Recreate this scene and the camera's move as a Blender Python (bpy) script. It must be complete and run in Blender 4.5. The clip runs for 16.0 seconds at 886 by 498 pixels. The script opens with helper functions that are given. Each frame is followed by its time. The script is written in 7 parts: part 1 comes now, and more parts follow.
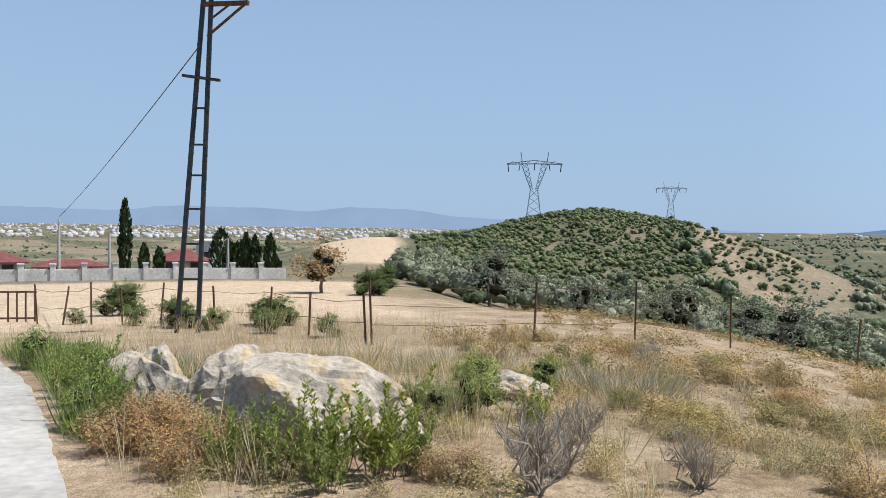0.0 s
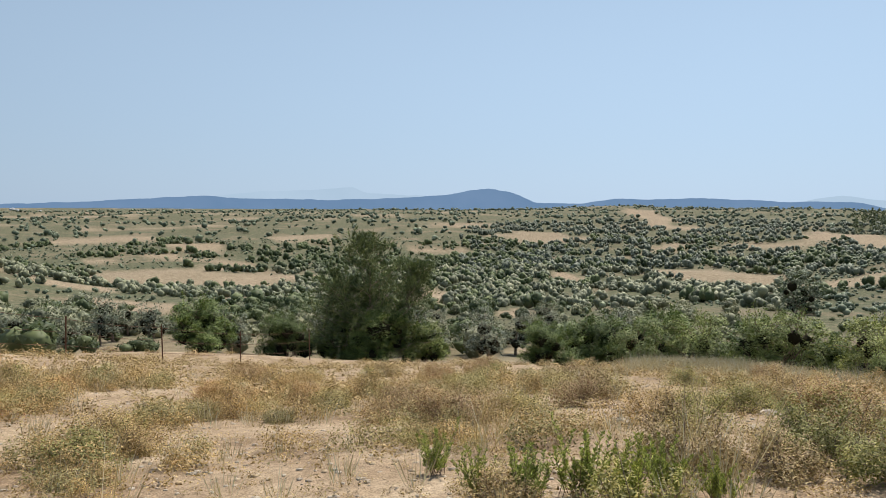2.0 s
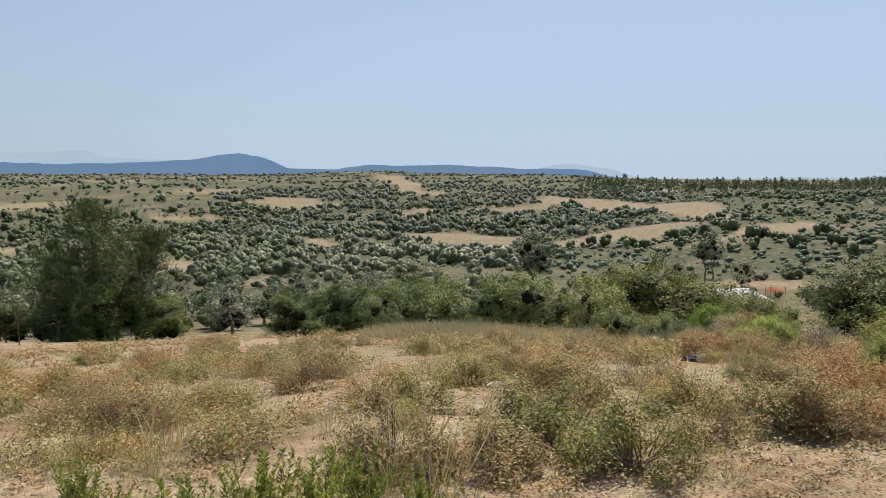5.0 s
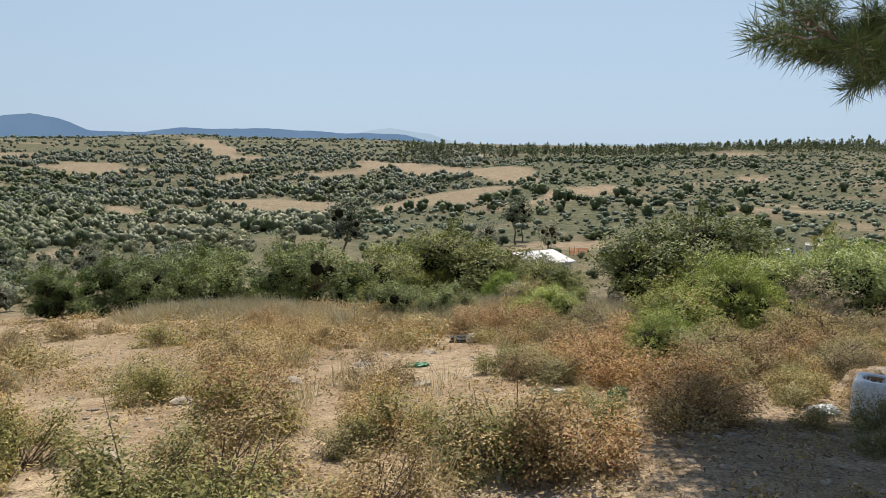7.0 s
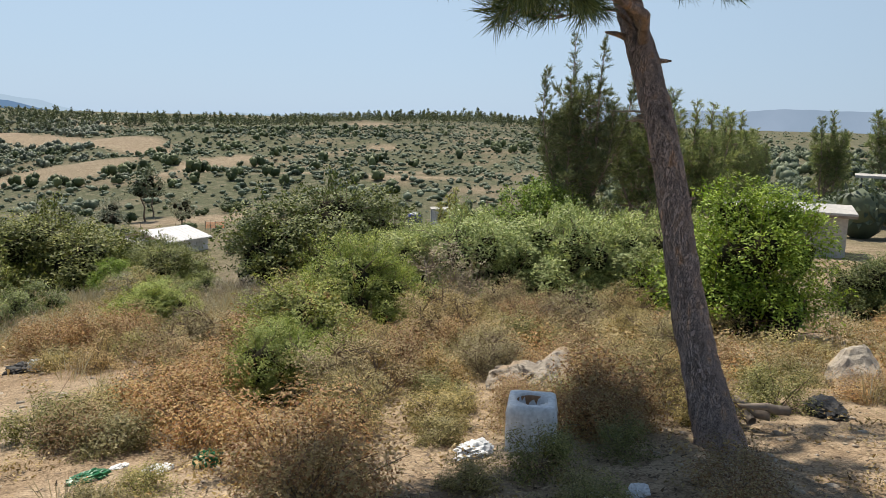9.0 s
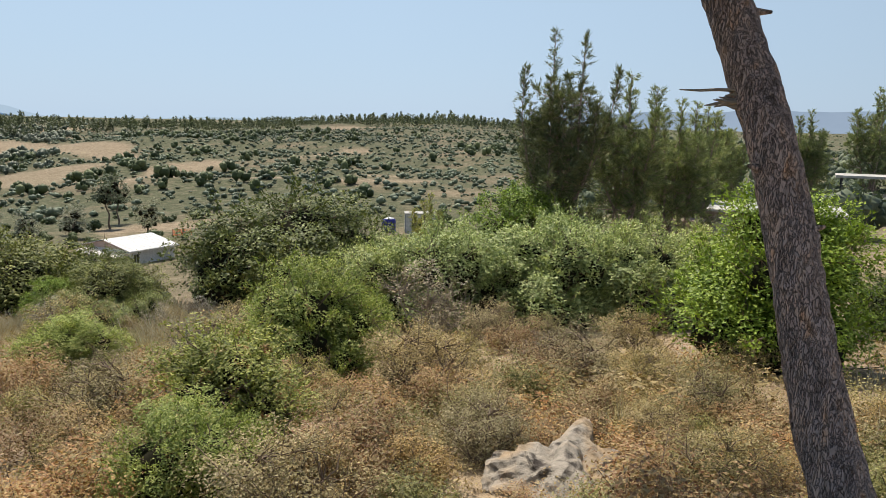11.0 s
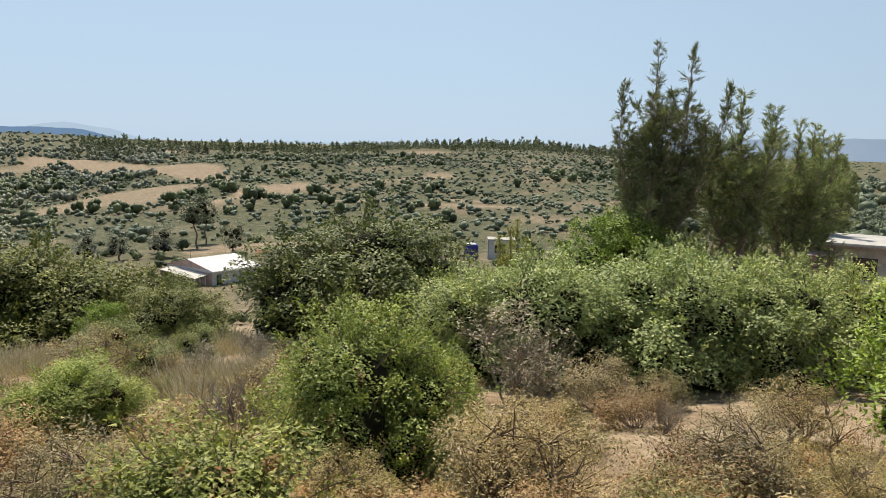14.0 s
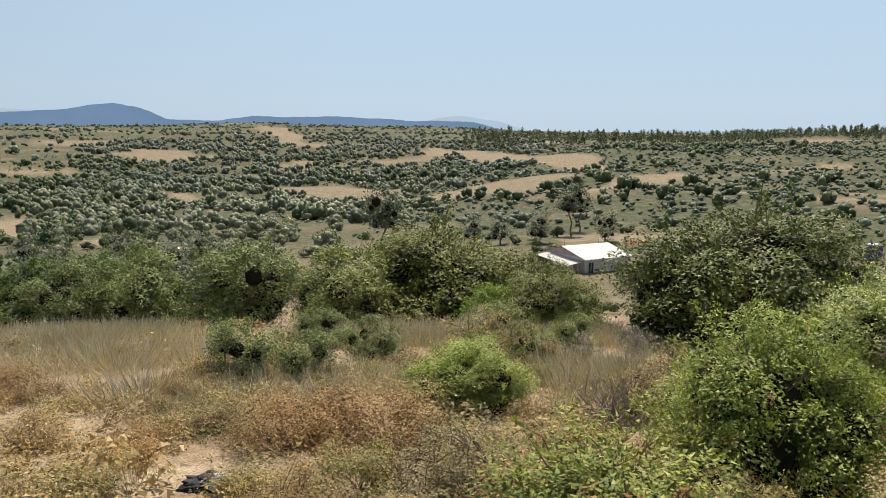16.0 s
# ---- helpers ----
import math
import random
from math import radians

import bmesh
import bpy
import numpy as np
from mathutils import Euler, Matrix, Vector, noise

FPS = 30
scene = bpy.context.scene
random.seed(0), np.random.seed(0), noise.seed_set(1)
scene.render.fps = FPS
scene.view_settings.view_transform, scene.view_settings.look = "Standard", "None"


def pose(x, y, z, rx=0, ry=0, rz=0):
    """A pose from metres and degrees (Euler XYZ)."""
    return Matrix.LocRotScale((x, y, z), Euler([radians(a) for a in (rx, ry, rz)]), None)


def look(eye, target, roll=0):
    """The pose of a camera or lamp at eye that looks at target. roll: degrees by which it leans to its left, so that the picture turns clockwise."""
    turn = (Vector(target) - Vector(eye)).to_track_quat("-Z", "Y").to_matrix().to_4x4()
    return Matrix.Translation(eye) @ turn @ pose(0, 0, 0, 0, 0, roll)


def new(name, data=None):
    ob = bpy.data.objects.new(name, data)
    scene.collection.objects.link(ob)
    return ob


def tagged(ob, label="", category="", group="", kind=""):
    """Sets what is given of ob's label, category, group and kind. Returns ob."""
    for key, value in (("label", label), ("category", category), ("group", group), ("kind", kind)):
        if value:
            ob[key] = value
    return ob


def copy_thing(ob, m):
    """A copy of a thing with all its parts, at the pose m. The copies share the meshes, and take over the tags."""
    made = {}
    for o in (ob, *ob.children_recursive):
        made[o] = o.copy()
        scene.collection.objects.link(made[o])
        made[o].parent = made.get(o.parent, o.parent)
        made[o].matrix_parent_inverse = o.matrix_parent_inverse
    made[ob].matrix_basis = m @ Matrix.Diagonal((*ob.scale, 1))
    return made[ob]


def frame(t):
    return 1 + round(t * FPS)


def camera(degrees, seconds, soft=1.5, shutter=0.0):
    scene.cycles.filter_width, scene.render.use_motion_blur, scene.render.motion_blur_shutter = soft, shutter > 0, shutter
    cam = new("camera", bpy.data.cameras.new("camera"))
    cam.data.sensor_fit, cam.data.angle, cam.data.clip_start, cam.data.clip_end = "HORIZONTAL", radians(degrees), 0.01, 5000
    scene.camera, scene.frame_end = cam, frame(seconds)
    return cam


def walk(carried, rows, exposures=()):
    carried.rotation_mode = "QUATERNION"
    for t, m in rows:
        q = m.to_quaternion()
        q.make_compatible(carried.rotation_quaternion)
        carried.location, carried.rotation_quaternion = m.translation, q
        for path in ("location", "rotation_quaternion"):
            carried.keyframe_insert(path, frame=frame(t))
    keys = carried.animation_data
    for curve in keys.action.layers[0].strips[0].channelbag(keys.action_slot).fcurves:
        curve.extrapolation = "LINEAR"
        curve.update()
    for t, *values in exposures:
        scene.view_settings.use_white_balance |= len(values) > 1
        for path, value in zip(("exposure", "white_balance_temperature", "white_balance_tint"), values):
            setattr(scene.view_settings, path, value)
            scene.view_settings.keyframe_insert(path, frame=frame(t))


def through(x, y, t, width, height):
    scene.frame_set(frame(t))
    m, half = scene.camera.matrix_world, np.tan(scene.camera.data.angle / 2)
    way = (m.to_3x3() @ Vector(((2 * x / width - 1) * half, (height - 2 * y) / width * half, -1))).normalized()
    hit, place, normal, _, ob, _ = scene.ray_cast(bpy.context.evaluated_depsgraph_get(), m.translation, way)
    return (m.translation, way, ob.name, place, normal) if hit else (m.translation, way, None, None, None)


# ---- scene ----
cam = camera(58.5, 16.0, soft=0.65)
EXPOSURE = [(0.0, 0.24, 6150, 10), (0.5, 0.36, 6400, 10), (1.0, 0.38, 6600, 10), (1.5, 0.26, 6700, 10), (2.0, 0.2, 6750, 10), (3.0, 0.1, 6750, 10), (5.5, 0.08, 6950, 10), (9.0, 0.15, 6900, 10), (14.5, 0.2, 7050, 10), (16.0, 0.17, 7100, 10)]
PATH = [
    (0, (0.428, -2.566, 1.785), (-1.414, -1.79, 1.724), 0.9),
    (0.5, (0.33, -1.806, 1.731), (-1.195, -0.513, 1.68), 0.8),
    (1, (0.2, -1.163, 1.666), (-0.83, 0.55, 1.607), 0.9),
    (1.5, (0.102, -0.861, 1.634), (-0.488, 1.048, 1.542), 0.3),
    (2, (0.075, -0.448, 1.591), (-0.246, 1.523, 1.486), 0.3),
    (2.5, (0.085, -0.129, 1.579), (-0.056, 1.864, 1.479), 0.3),
    (3, (0.0, 0.0, 1.6), (-0.001, 1.997, 1.494), 0.6),
    (5.5, (0.772, 0.882, 1.536), (1.113, 2.842, 1.33), 0.4),
    (6, (1.129, 1.222, 1.556), (1.529, 3.169, 1.335), 0.5),
    (6.5, (1.399, 1.58, 1.506), (1.907, 3.499, 1.266), 0.9),
    (7, (1.809, 1.979, 1.46), (2.531, 3.824, 1.191), 0.9),
    (7.5, (2.191, 2.334, 1.411), (3.162, 4.055, 1.105), 0.8),
    (8, (2.451, 2.729, 1.394), (3.617, 4.322, 1.075), 0.7),
    (8.5, (2.798, 3.043, 1.382), (4.12, 4.51, 1.069), 1.1),
    (9, (3.079, 3.297, 1.393), (4.526, 4.639, 1.068), 1.5),
    (11.5, (4.586, 4.629, 1.318), (6.081, 5.921, 1.008), 1.1),
    (12, (4.83, 4.767, 1.304), (6.325, 6.063, 1.014), 1.1),
    (12.5, (5.158, 5.111, 1.235), (6.641, 6.421, 0.948), 1.6),
    (13, (5.427, 5.28, 1.192), (6.855, 6.651, 0.907), 1.6),
    (13.5, (5.633, 5.564, 1.161), (7.021, 6.978, 0.889), 1.5),
    (14, (5.757, 5.926, 1.135), (7.109, 7.377, 0.877), 1.6),
    (14.5, (5.921, 6.171, 1.106), (7.19, 7.695, 0.844), 1.1),
    (15, (5.922, 6.274, 1.125), (7.069, 7.891, 0.862), 0.7),
    (15.5, (5.853, 6.323, 1.131), (6.782, 8.072, 0.854), 0.7),
    (16, (5.78, 6.326, 1.125), (6.338, 8.223, 0.823), 0.7),
]
walk(cam, [(t, look(eye, target, roll)) for t, eye, target, roll in PATH], EXPOSURE)

# ---- sky, sun ----
SUN_AZ, SUN_EL = -27.0, 62.0  # bearing (to the left of +y) and height, degrees
world = bpy.data.worlds.new("sky")
scene.world = world
world.use_nodes = True
wn, wl = world.node_tree.nodes, world.node_tree.links
sky = wn.new("ShaderNodeTexSky")
sky.sky_type, sky.sun_disc = "NISHITA", False
sky.sun_elevation, sky.sun_rotation = radians(SUN_EL), radians(-SUN_AZ)
sky.altitude, sky.air_density, sky.dust_density, sky.ozone_density = 150, 1.2, 0.5, 4.0
wn["Background"].inputs["Strength"].default_value = 0.07
wl.new(sky.outputs[0], wn["Background"].inputs["Color"])
haze = wn.new("ShaderNodeBackground")  # the summer haze that pales the whole sky
haze.inputs["Color"].default_value, haze.inputs["Strength"].default_value = (0.43, 0.595, 0.81, 1), 1.0
veil = wn.new("ShaderNodeMixShader")
where = wn.new("ShaderNodeTexCoord")
split = wn.new("ShaderNodeSeparateXYZ")
thin = wn.new("ShaderNodeMapRange")  # the haze is thick along the horizon and thin overhead
thin.interpolation_type = "SMOOTHSTEP"
for slot, value in ((1, 0.1), (2, 0.75), (3, 0.85), (4, 0.12)):
    thin.inputs[slot].default_value = value
wl.new(where.outputs["Generated"], split.inputs[0])
wl.new(split.outputs[2], thin.inputs[0])
side = wn.new("ShaderNodeVectorMath")  # the haze shines brighter on the sun's side of the sky
side.operation = "DOT_PRODUCT"
side.inputs[1].default_value = (-math.sin(radians(SUN_AZ)), math.cos(radians(SUN_AZ)), 0)
lit = wn.new("ShaderNodeMapRange")
for slot, value in ((1, 0.3), (2, 0.95), (3, 0.78), (4, 1.04)):
    lit.inputs[slot].default_value = value
wl.new(where.outputs["Generated"], side.inputs[0])
wl.new(side.outputs["Value"], lit.inputs[0])
wl.new(lit.outputs[0], haze.inputs["Strength"])
wl.new(thin.outputs[0], veil.inputs[0])
wl.new(wn["Background"].outputs[0], veil.inputs[1])
wl.new(haze.outputs[0], veil.inputs[2])
wl.new(veil.outputs[0], wn["World Output"].inputs["Surface"])
sun = new("sun", bpy.data.lights.new("sun", "SUN"))
sun.data.energy, sun.data.angle, sun.data.color = 5.0, radians(0.55), (1.0, 0.95, 0.87)
to_sun = Vector((-math.sin(radians(SUN_AZ)) * math.cos(radians(SUN_EL)), math.cos(radians(SUN_AZ)) * math.cos(radians(SUN_EL)), math.sin(radians(SUN_EL))))
sun.matrix_world = look(to_sun * 50, (0, 0, 0))


# ---- materials ----
def nodes_of(name, rough=0.8, spec=0.2):
    m = bpy.data.materials.new(name)
    m.use_nodes = True
    n, l = m.node_tree.nodes, m.node_tree.links
    b = n["Principled BSDF"]
    b.inputs["Roughness"].default_value = rough
    b.inputs["Specular IOR Level"].default_value = spec
    return m, n, l, b


def noise_node(n, l, scale, detail=4.0, coord="Object", rough=0.55):
    t = n.new("ShaderNodeTexNoise")
    t.inputs["Scale"].default_value, t.inputs["Detail"].default_value, t.inputs["Roughness"].default_value = scale, detail, rough
    c = n.new("ShaderNodeTexCoord")
    l.new(c.outputs[coord], t.inputs["Vector"])
    return t.outputs["Fac"]


def ramp_node(n, l, fac, stops):
    r = n.new("ShaderNodeValToRGB")
    e = r.color_ramp.elements
    while len(e) < len(stops):
        e.new(0.5)
    for k, (p, c) in zip(e, stops):
        k.position, k.color = p, (*c, 1)
    l.new(fac, r.inputs["Fac"])
    return r.outputs["Color"]


def mix_node(n, l, fac, a, b, how="MIX"):
    x = n.new("ShaderNodeMix")
    x.data_type, x.blend_type = "RGBA", how
    for value, slot in ((fac, 0), (a, 6), (b, 7)):
        if isinstance(value, (int, float)):
            x.inputs[slot].default_value = value
        elif isinstance(value, tuple):
            x.inputs[slot].default_value = (*value, 1)
        else:
            l.new(value, x.inputs[slot])
    return x.outputs[2]


def bump_node(n, l, b, fac, strength, distance):
    k = n.new("ShaderNodeBump")
    k.inputs["Strength"].default_value, k.inputs["Distance"].default_value = strength, distance
    l.new(fac, k.inputs["Height"])
    l.new(k.outputs["Normal"], b.inputs["Normal"])


def plain_mat(name, a, b2, scale=6.0, rough=0.7, metal=0.0, bump=0.2, spec=0.3, depth=0.01):
    """Two tones mixed by grain and by stains."""
    m, n, l, b = nodes_of(name, rough, spec)
    b.inputs["Metallic"].default_value = metal
    f1, f2 = noise_node(n, l, scale, 5), noise_node(n, l, scale * 7, 4)
    c1 = ramp_node(n, l, f1, ((0.35, a), (0.65, b2)))
    c2 = ramp_node(n, l, f2, ((0.3, (0.78, 0.78, 0.78)), (0.7, (1.1, 1.1, 1.1))))
    l.new(mix_node(n, l, 1.0, c1, c2, "MULTIPLY"), b.inputs["Base Color"])
    if bump:
        bump_node(n, l, b, f2, bump, depth)
    return m


def leaf_mat(name, tones, patch=0.6, through=0.3, rough=0.55, spec=0.25, dead=None, dead_part=0.0):
    """Leaves: tone by leaf, by plant and by place; light shines through."""
    m, n, l, b = nodes_of(name, rough, spec)
    g, o = n.new("ShaderNodeNewGeometry"), n.new("ShaderNodeObjectInfo")
    k = len(tones) - 1
    spread = [0.7 + 0.58 * i / max(k, 1) for i in range(k + 1)]  # widens the tone range from leaf to leaf, darks deeper, pales brighter
    tones = tuple(tuple(min(0.6, v * w) for v in c) for c, w in zip(tones, spread))
    c1 = ramp_node(n, l, g.outputs["Random Per Island"], tuple((i / max(k, 1), c) for i, c in enumerate(tones)))
    c2 = ramp_node(n, l, o.outputs["Random"], ((0.0, (0.8, 0.82, 0.85)), (0.5, (1, 1, 1)), (1.0, (1.22, 1.12, 0.95))))
    col = mix_node(n, l, 1.0, c1, c2, "MULTIPLY")
    f = noise_node(n, l, patch, 3)
    c3 = ramp_node(n, l, f, ((0.3, (0.72, 0.74, 0.74)), (0.7, (1.25, 1.2, 1.1))))
    col = mix_node(n, l, 1.0, col, c3, "MULTIPLY")
    if dead:
        f2 = noise_node(n, l, patch * 2.2, 2)
        mask = ramp_node(n, l, f2, ((0.62 - dead_part, (0, 0, 0)), (0.7 - dead_part, (1, 1, 1))))
        col = mix_node(n, l, mask, col, dead)
    l.new(col, b.inputs["Base Color"])
    t = n.new("ShaderNodeBsdfTranslucent")
    l.new(mix_node(n, l, 1.0, col, (1.15, 1.22, 0.8), "MULTIPLY"), t.inputs["Color"])
    x = n.new("ShaderNodeMixShader")
    x.inputs[0].default_value = through * 0.65
    l.new(b.outputs[0], x.inputs[1])
    l.new(t.outputs[0], x.inputs[2])
    l.new(x.outputs[0], n["Material Output"].inputs["Surface"])
    return m


def ground_mat():
    m, n, l, b = nodes_of("earth", 0.95, 0.1)
    at = n.new("ShaderNodeAttribute")
    at.attribute_name = "soil"
    sep = n.new("ShaderNodeSeparateColor")
    l.new(at.outputs["Color"], sep.inputs[0])
    broad, mid, fine, grit = (noise_node(n, l, s, d) for s, d in ((0.12, 4), (0.9, 5), (9.0, 6), (60.0, 3)))
    dirt = ramp_node(n, l, mid, ((0.3, (0.25, 0.178, 0.115)), (0.5, (0.35, 0.265, 0.18)), (0.7, (0.46, 0.37, 0.265))))
    weeds = ramp_node(n, l, fine, ((0.3, (0.20, 0.145, 0.085)), (0.7, (0.33, 0.255, 0.155))))
    wm = ramp_node(n, l, broad, ((0.46, (0, 0, 0)), (0.66, (0.7, 0.7, 0.7))))
    col = mix_node(n, l, wm, dirt, weeds)
    sand = ramp_node(n, l, mid, ((0.3, (0.47, 0.35, 0.24)), (0.7, (0.58, 0.47, 0.34))))
    straw = ramp_node(n, l, mid, ((0.3, (0.22, 0.17, 0.115)), (0.5, (0.29, 0.23, 0.16)), (0.7, (0.37, 0.305, 0.22))))
    scrub = ramp_node(n, l, mid, ((0.36, (0.066, 0.08, 0.044)), (0.52, (0.10, 0.112, 0.066)), (0.68, (0.175, 0.16, 0.11))))
    wide = noise_node(n, l, 0.055, 5)
    scrub = mix_node(n, l, ramp_node(n, l, wide, ((0.52, (0, 0, 0)), (0.68, (0.55, 0.55, 0.55)))), scrub, (0.27, 0.205, 0.145))
    col = mix_node(n, l, sep.outputs[2], col, scrub)
    col = mix_node(n, l, sep.outputs[1], col, straw)
    col = mix_node(n, l, sep.outputs[0], col, sand)
    c2 = ramp_node(n, l, fine, ((0.32, (0.72, 0.70, 0.68)), (0.66, (1.14, 1.14, 1.14))))
    c3 = ramp_node(n, l, grit, ((0.36, (0.62, 0.6, 0.58)), (0.5, (1, 1, 1)), (0.64, (1.22, 1.22, 1.22))))
    col = mix_node(n, l, 1.0, mix_node(n, l, 1.0, col, c2, "MULTIPLY"), c3, "MULTIPLY")
    l.new(col, b.inputs["Base Color"])
    bump_node(n, l, b, mix_node(n, l, 0.55, fine, grit), 0.55, 0.04)
    return m


def rock_mat(name, light, dark, warm, grain=1.6):
    m, n, l, b = nodes_of(name, 0.9, 0.2)
    f, g, h = noise_node(n, l, grain, 6), noise_node(n, l, 14.0, 6), noise_node(n, l, 3.1, 3)
    col = ramp_node(n, l, f, ((0.36, dark), (0.47, light), (0.75, light)))
    w = ramp_node(n, l, h, ((0.52, (0, 0, 0)), (0.66, (0.8, 0.8, 0.8))))
    col = mix_node(n, l, w, col, warm)
    col = mix_node(n, l, 1.0, col, ramp_node(n, l, g, ((0.3, (0.7, 0.7, 0.7)), (0.6, (1.08, 1.08, 1.08)))), "MULTIPLY")
    l.new(col, b.inputs["Base Color"])
    bump_node(n, l, b, g, 0.7, 0.04)
    return m


def bark_mat():
    m, n, l, b = nodes_of("pine_bark", 0.9, 0.15)
    c = n.new("ShaderNodeTexCoord")
    mp = n.new("ShaderNodeMapping")
    mp.inputs["Scale"].default_value = (1, 1, 0.3)
    l.new(c.outputs["Object"], mp.inputs["Vector"])
    v = n.new("ShaderNodeTexVoronoi")
    v.feature = "DISTANCE_TO_EDGE"
    v.inputs["Scale"].default_value = 48
    w = n.new("ShaderNodeTexNoise")
    w.inputs["Scale"].default_value, w.inputs["Detail"].default_value = 24, 6
    l.new(mp.outputs[0], w.inputs["Vector"])
    l.new(mix_node(n, l, 0.2, mp.outputs[0], w.outputs["Color"]), v.inputs["Vector"])
    plates = ramp_node(n, l, w.outputs["Fac"], ((0.3, (0.23, 0.175, 0.15)), (0.48, (0.38, 0.30, 0.275)), (0.6, (0.46, 0.345, 0.29)), (0.72, (0.52, 0.32, 0.21))))
    crack = ramp_node(n, l, v.outputs["Distance"], ((0.0, (0.38, 0.35, 0.34)), (0.05, (0.9, 0.9, 0.9)), (0.16, (1.1, 1.08, 1.06))))
    l.new(mix_node(n, l, 1.0, plates, crack, "MULTIPLY"), b.inputs["Base Color"])
    bump_node(n, l, b, crack, 0.9, 0.03)
    return m


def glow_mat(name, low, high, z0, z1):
    """Self-glowing far ridges: the blue of kilometres of hazy air is in the colour."""
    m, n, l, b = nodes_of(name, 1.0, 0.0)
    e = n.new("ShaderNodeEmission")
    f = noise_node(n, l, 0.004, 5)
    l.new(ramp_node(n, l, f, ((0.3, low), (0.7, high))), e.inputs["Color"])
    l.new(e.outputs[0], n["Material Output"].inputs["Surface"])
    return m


EARTH = ground_mat()
LIME = leaf_mat("lime_leaf", ((0.22, 0.295, 0.06), (0.325, 0.405, 0.095), (0.45, 0.51, 0.155)), 2.2, 0.4, dead=(0.32, 0.155, 0.07), dead_part=-0.02)
OAK = leaf_mat("oak_leaf", ((0.085, 0.115, 0.032), (0.14, 0.17, 0.05), (0.225, 0.25, 0.085)), 1.0, 0.25)
SAGE = leaf_mat("sage_leaf", ((0.23, 0.305, 0.12), (0.325, 0.40, 0.17), (0.43, 0.50, 0.24)), 1.3, 0.38)
BRIGHT = leaf_mat("bright_leaf", ((0.135, 0.225, 0.024), (0.205, 0.31, 0.045), (0.30, 0.40, 0.08)), 1.8, 0.34)
OLIVE = leaf_mat("olive_leaf", ((0.12, 0.145, 0.095), (0.165, 0.19, 0.135), (0.22, 0.24, 0.18)), 0.35, 0.12)
GREY = leaf_mat("grey_leaf", ((0.22, 0.19, 0.14), (0.30, 0.27, 0.21), (0.36, 0.33, 0.27)), 1.0, 0.2)
PINEGREEN = leaf_mat("young_pine_needle", ((0.19, 0.235, 0.10), (0.29, 0.335, 0.15), (0.41, 0.44, 0.22)), 0.5, 0.45)
DARKNEEDLE = leaf_mat("dark_pine_needle", ((0.075, 0.105, 0.042), (0.115, 0.15, 0.065), (0.18, 0.21, 0.105)), 0.6, 0.3)
YOUNGNEEDLE = leaf_mat("tall_pine_needle", ((0.085, 0.115, 0.06), (0.14, 0.175, 0.09), (0.22, 0.25, 0.14)), 0.5, 0.3)
NEEDLE = leaf_mat("pine_needle", ((0.07, 0.11, 0.04), (0.11, 0.155, 0.06), (0.17, 0.205, 0.09)), 0.6, 0.2)
# far pines: some blue-grey distance haze is mixed into the needle colour
HAZYNEEDLE = leaf_mat("far_pine", ((0.085, 0.115, 0.075), (0.125, 0.16, 0.10), (0.18, 0.21, 0.135)), 0.02, 0.2)
SCRUB = leaf_mat("scrub_leaf", ((0.06, 0.09, 0.035), (0.10, 0.132, 0.055), (0.155, 0.182, 0.085)), 0.05, 0.2, dead=(0.17, 0.14, 0.085), dead_part=-0.09)
# scrub paled and blued, with distance haze painted into the leaf colour
HAZYSCRUB = leaf_mat("far_scrub_leaf", ((0.115, 0.155, 0.10), (0.17, 0.21, 0.138), (0.245, 0.28, 0.195)), 0.012, 0.18, dead=(0.28, 0.235, 0.17), dead_part=-0.08)
CYPRESS = leaf_mat("cypress_leaf", ((0.02, 0.04, 0.014), (0.035, 0.06, 0.02), (0.055, 0.08, 0.03)), 0.5, 0.1)
GREENWEED = leaf_mat("green_weed_leaf", ((0.15, 0.155, 0.045), (0.235, 0.235, 0.078), (0.35, 0.32, 0.13)), 0.9, 0.34)
WEED = leaf_mat("dry_weed_leaf", ((0.25, 0.16, 0.065), (0.37, 0.245, 0.11), (0.34, 0.26, 0.115), (0.48, 0.355, 0.18)), 0.7, 0.22, dead=(0.24, 0.21, 0.10), dead_part=-0.03)
RUST = leaf_mat("rust_weed_leaf", ((0.26, 0.125, 0.06), (0.37, 0.20, 0.095), (0.31, 0.245, 0.115), (0.42, 0.295, 0.165)), 0.9, 0.26)
OLIVEWEED = leaf_mat("olive_weed_leaf", ((0.21, 0.185, 0.075), (0.32, 0.275, 0.12), (0.43, 0.365, 0.185)), 0.9, 0.34)
PALEWEED = leaf_mat("pale_weed_leaf", ((0.27, 0.21, 0.11), (0.38, 0.30, 0.165), (0.35, 0.30, 0.15), (0.48, 0.395, 0.24)), 0.8, 0.26)
STRAW = leaf_mat("straw_blade", ((0.50, 0.39, 0.23), (0.62, 0.50, 0.325), (0.74, 0.63, 0.45)), 0.5, 0.3, rough=0.6)
TWIG = plain_mat("twig", (0.16, 0.11, 0.075), (0.26, 0.20, 0.15), 8, 0.9, bump=0)
PALE_TWIG = plain_mat("pale_twig", (0.28, 0.23, 0.18), (0.40, 0.35, 0.29), 8, 0.9, bump=0)
# near black: the shade inside bushes, put into the inner twigs' colour
SHADEHEART = plain_mat("shaded_twigs", (0.016, 0.016, 0.009), (0.034, 0.030, 0.018), 9, 0.95, bump=0, spec=0.05)
BARK = bark_mat()
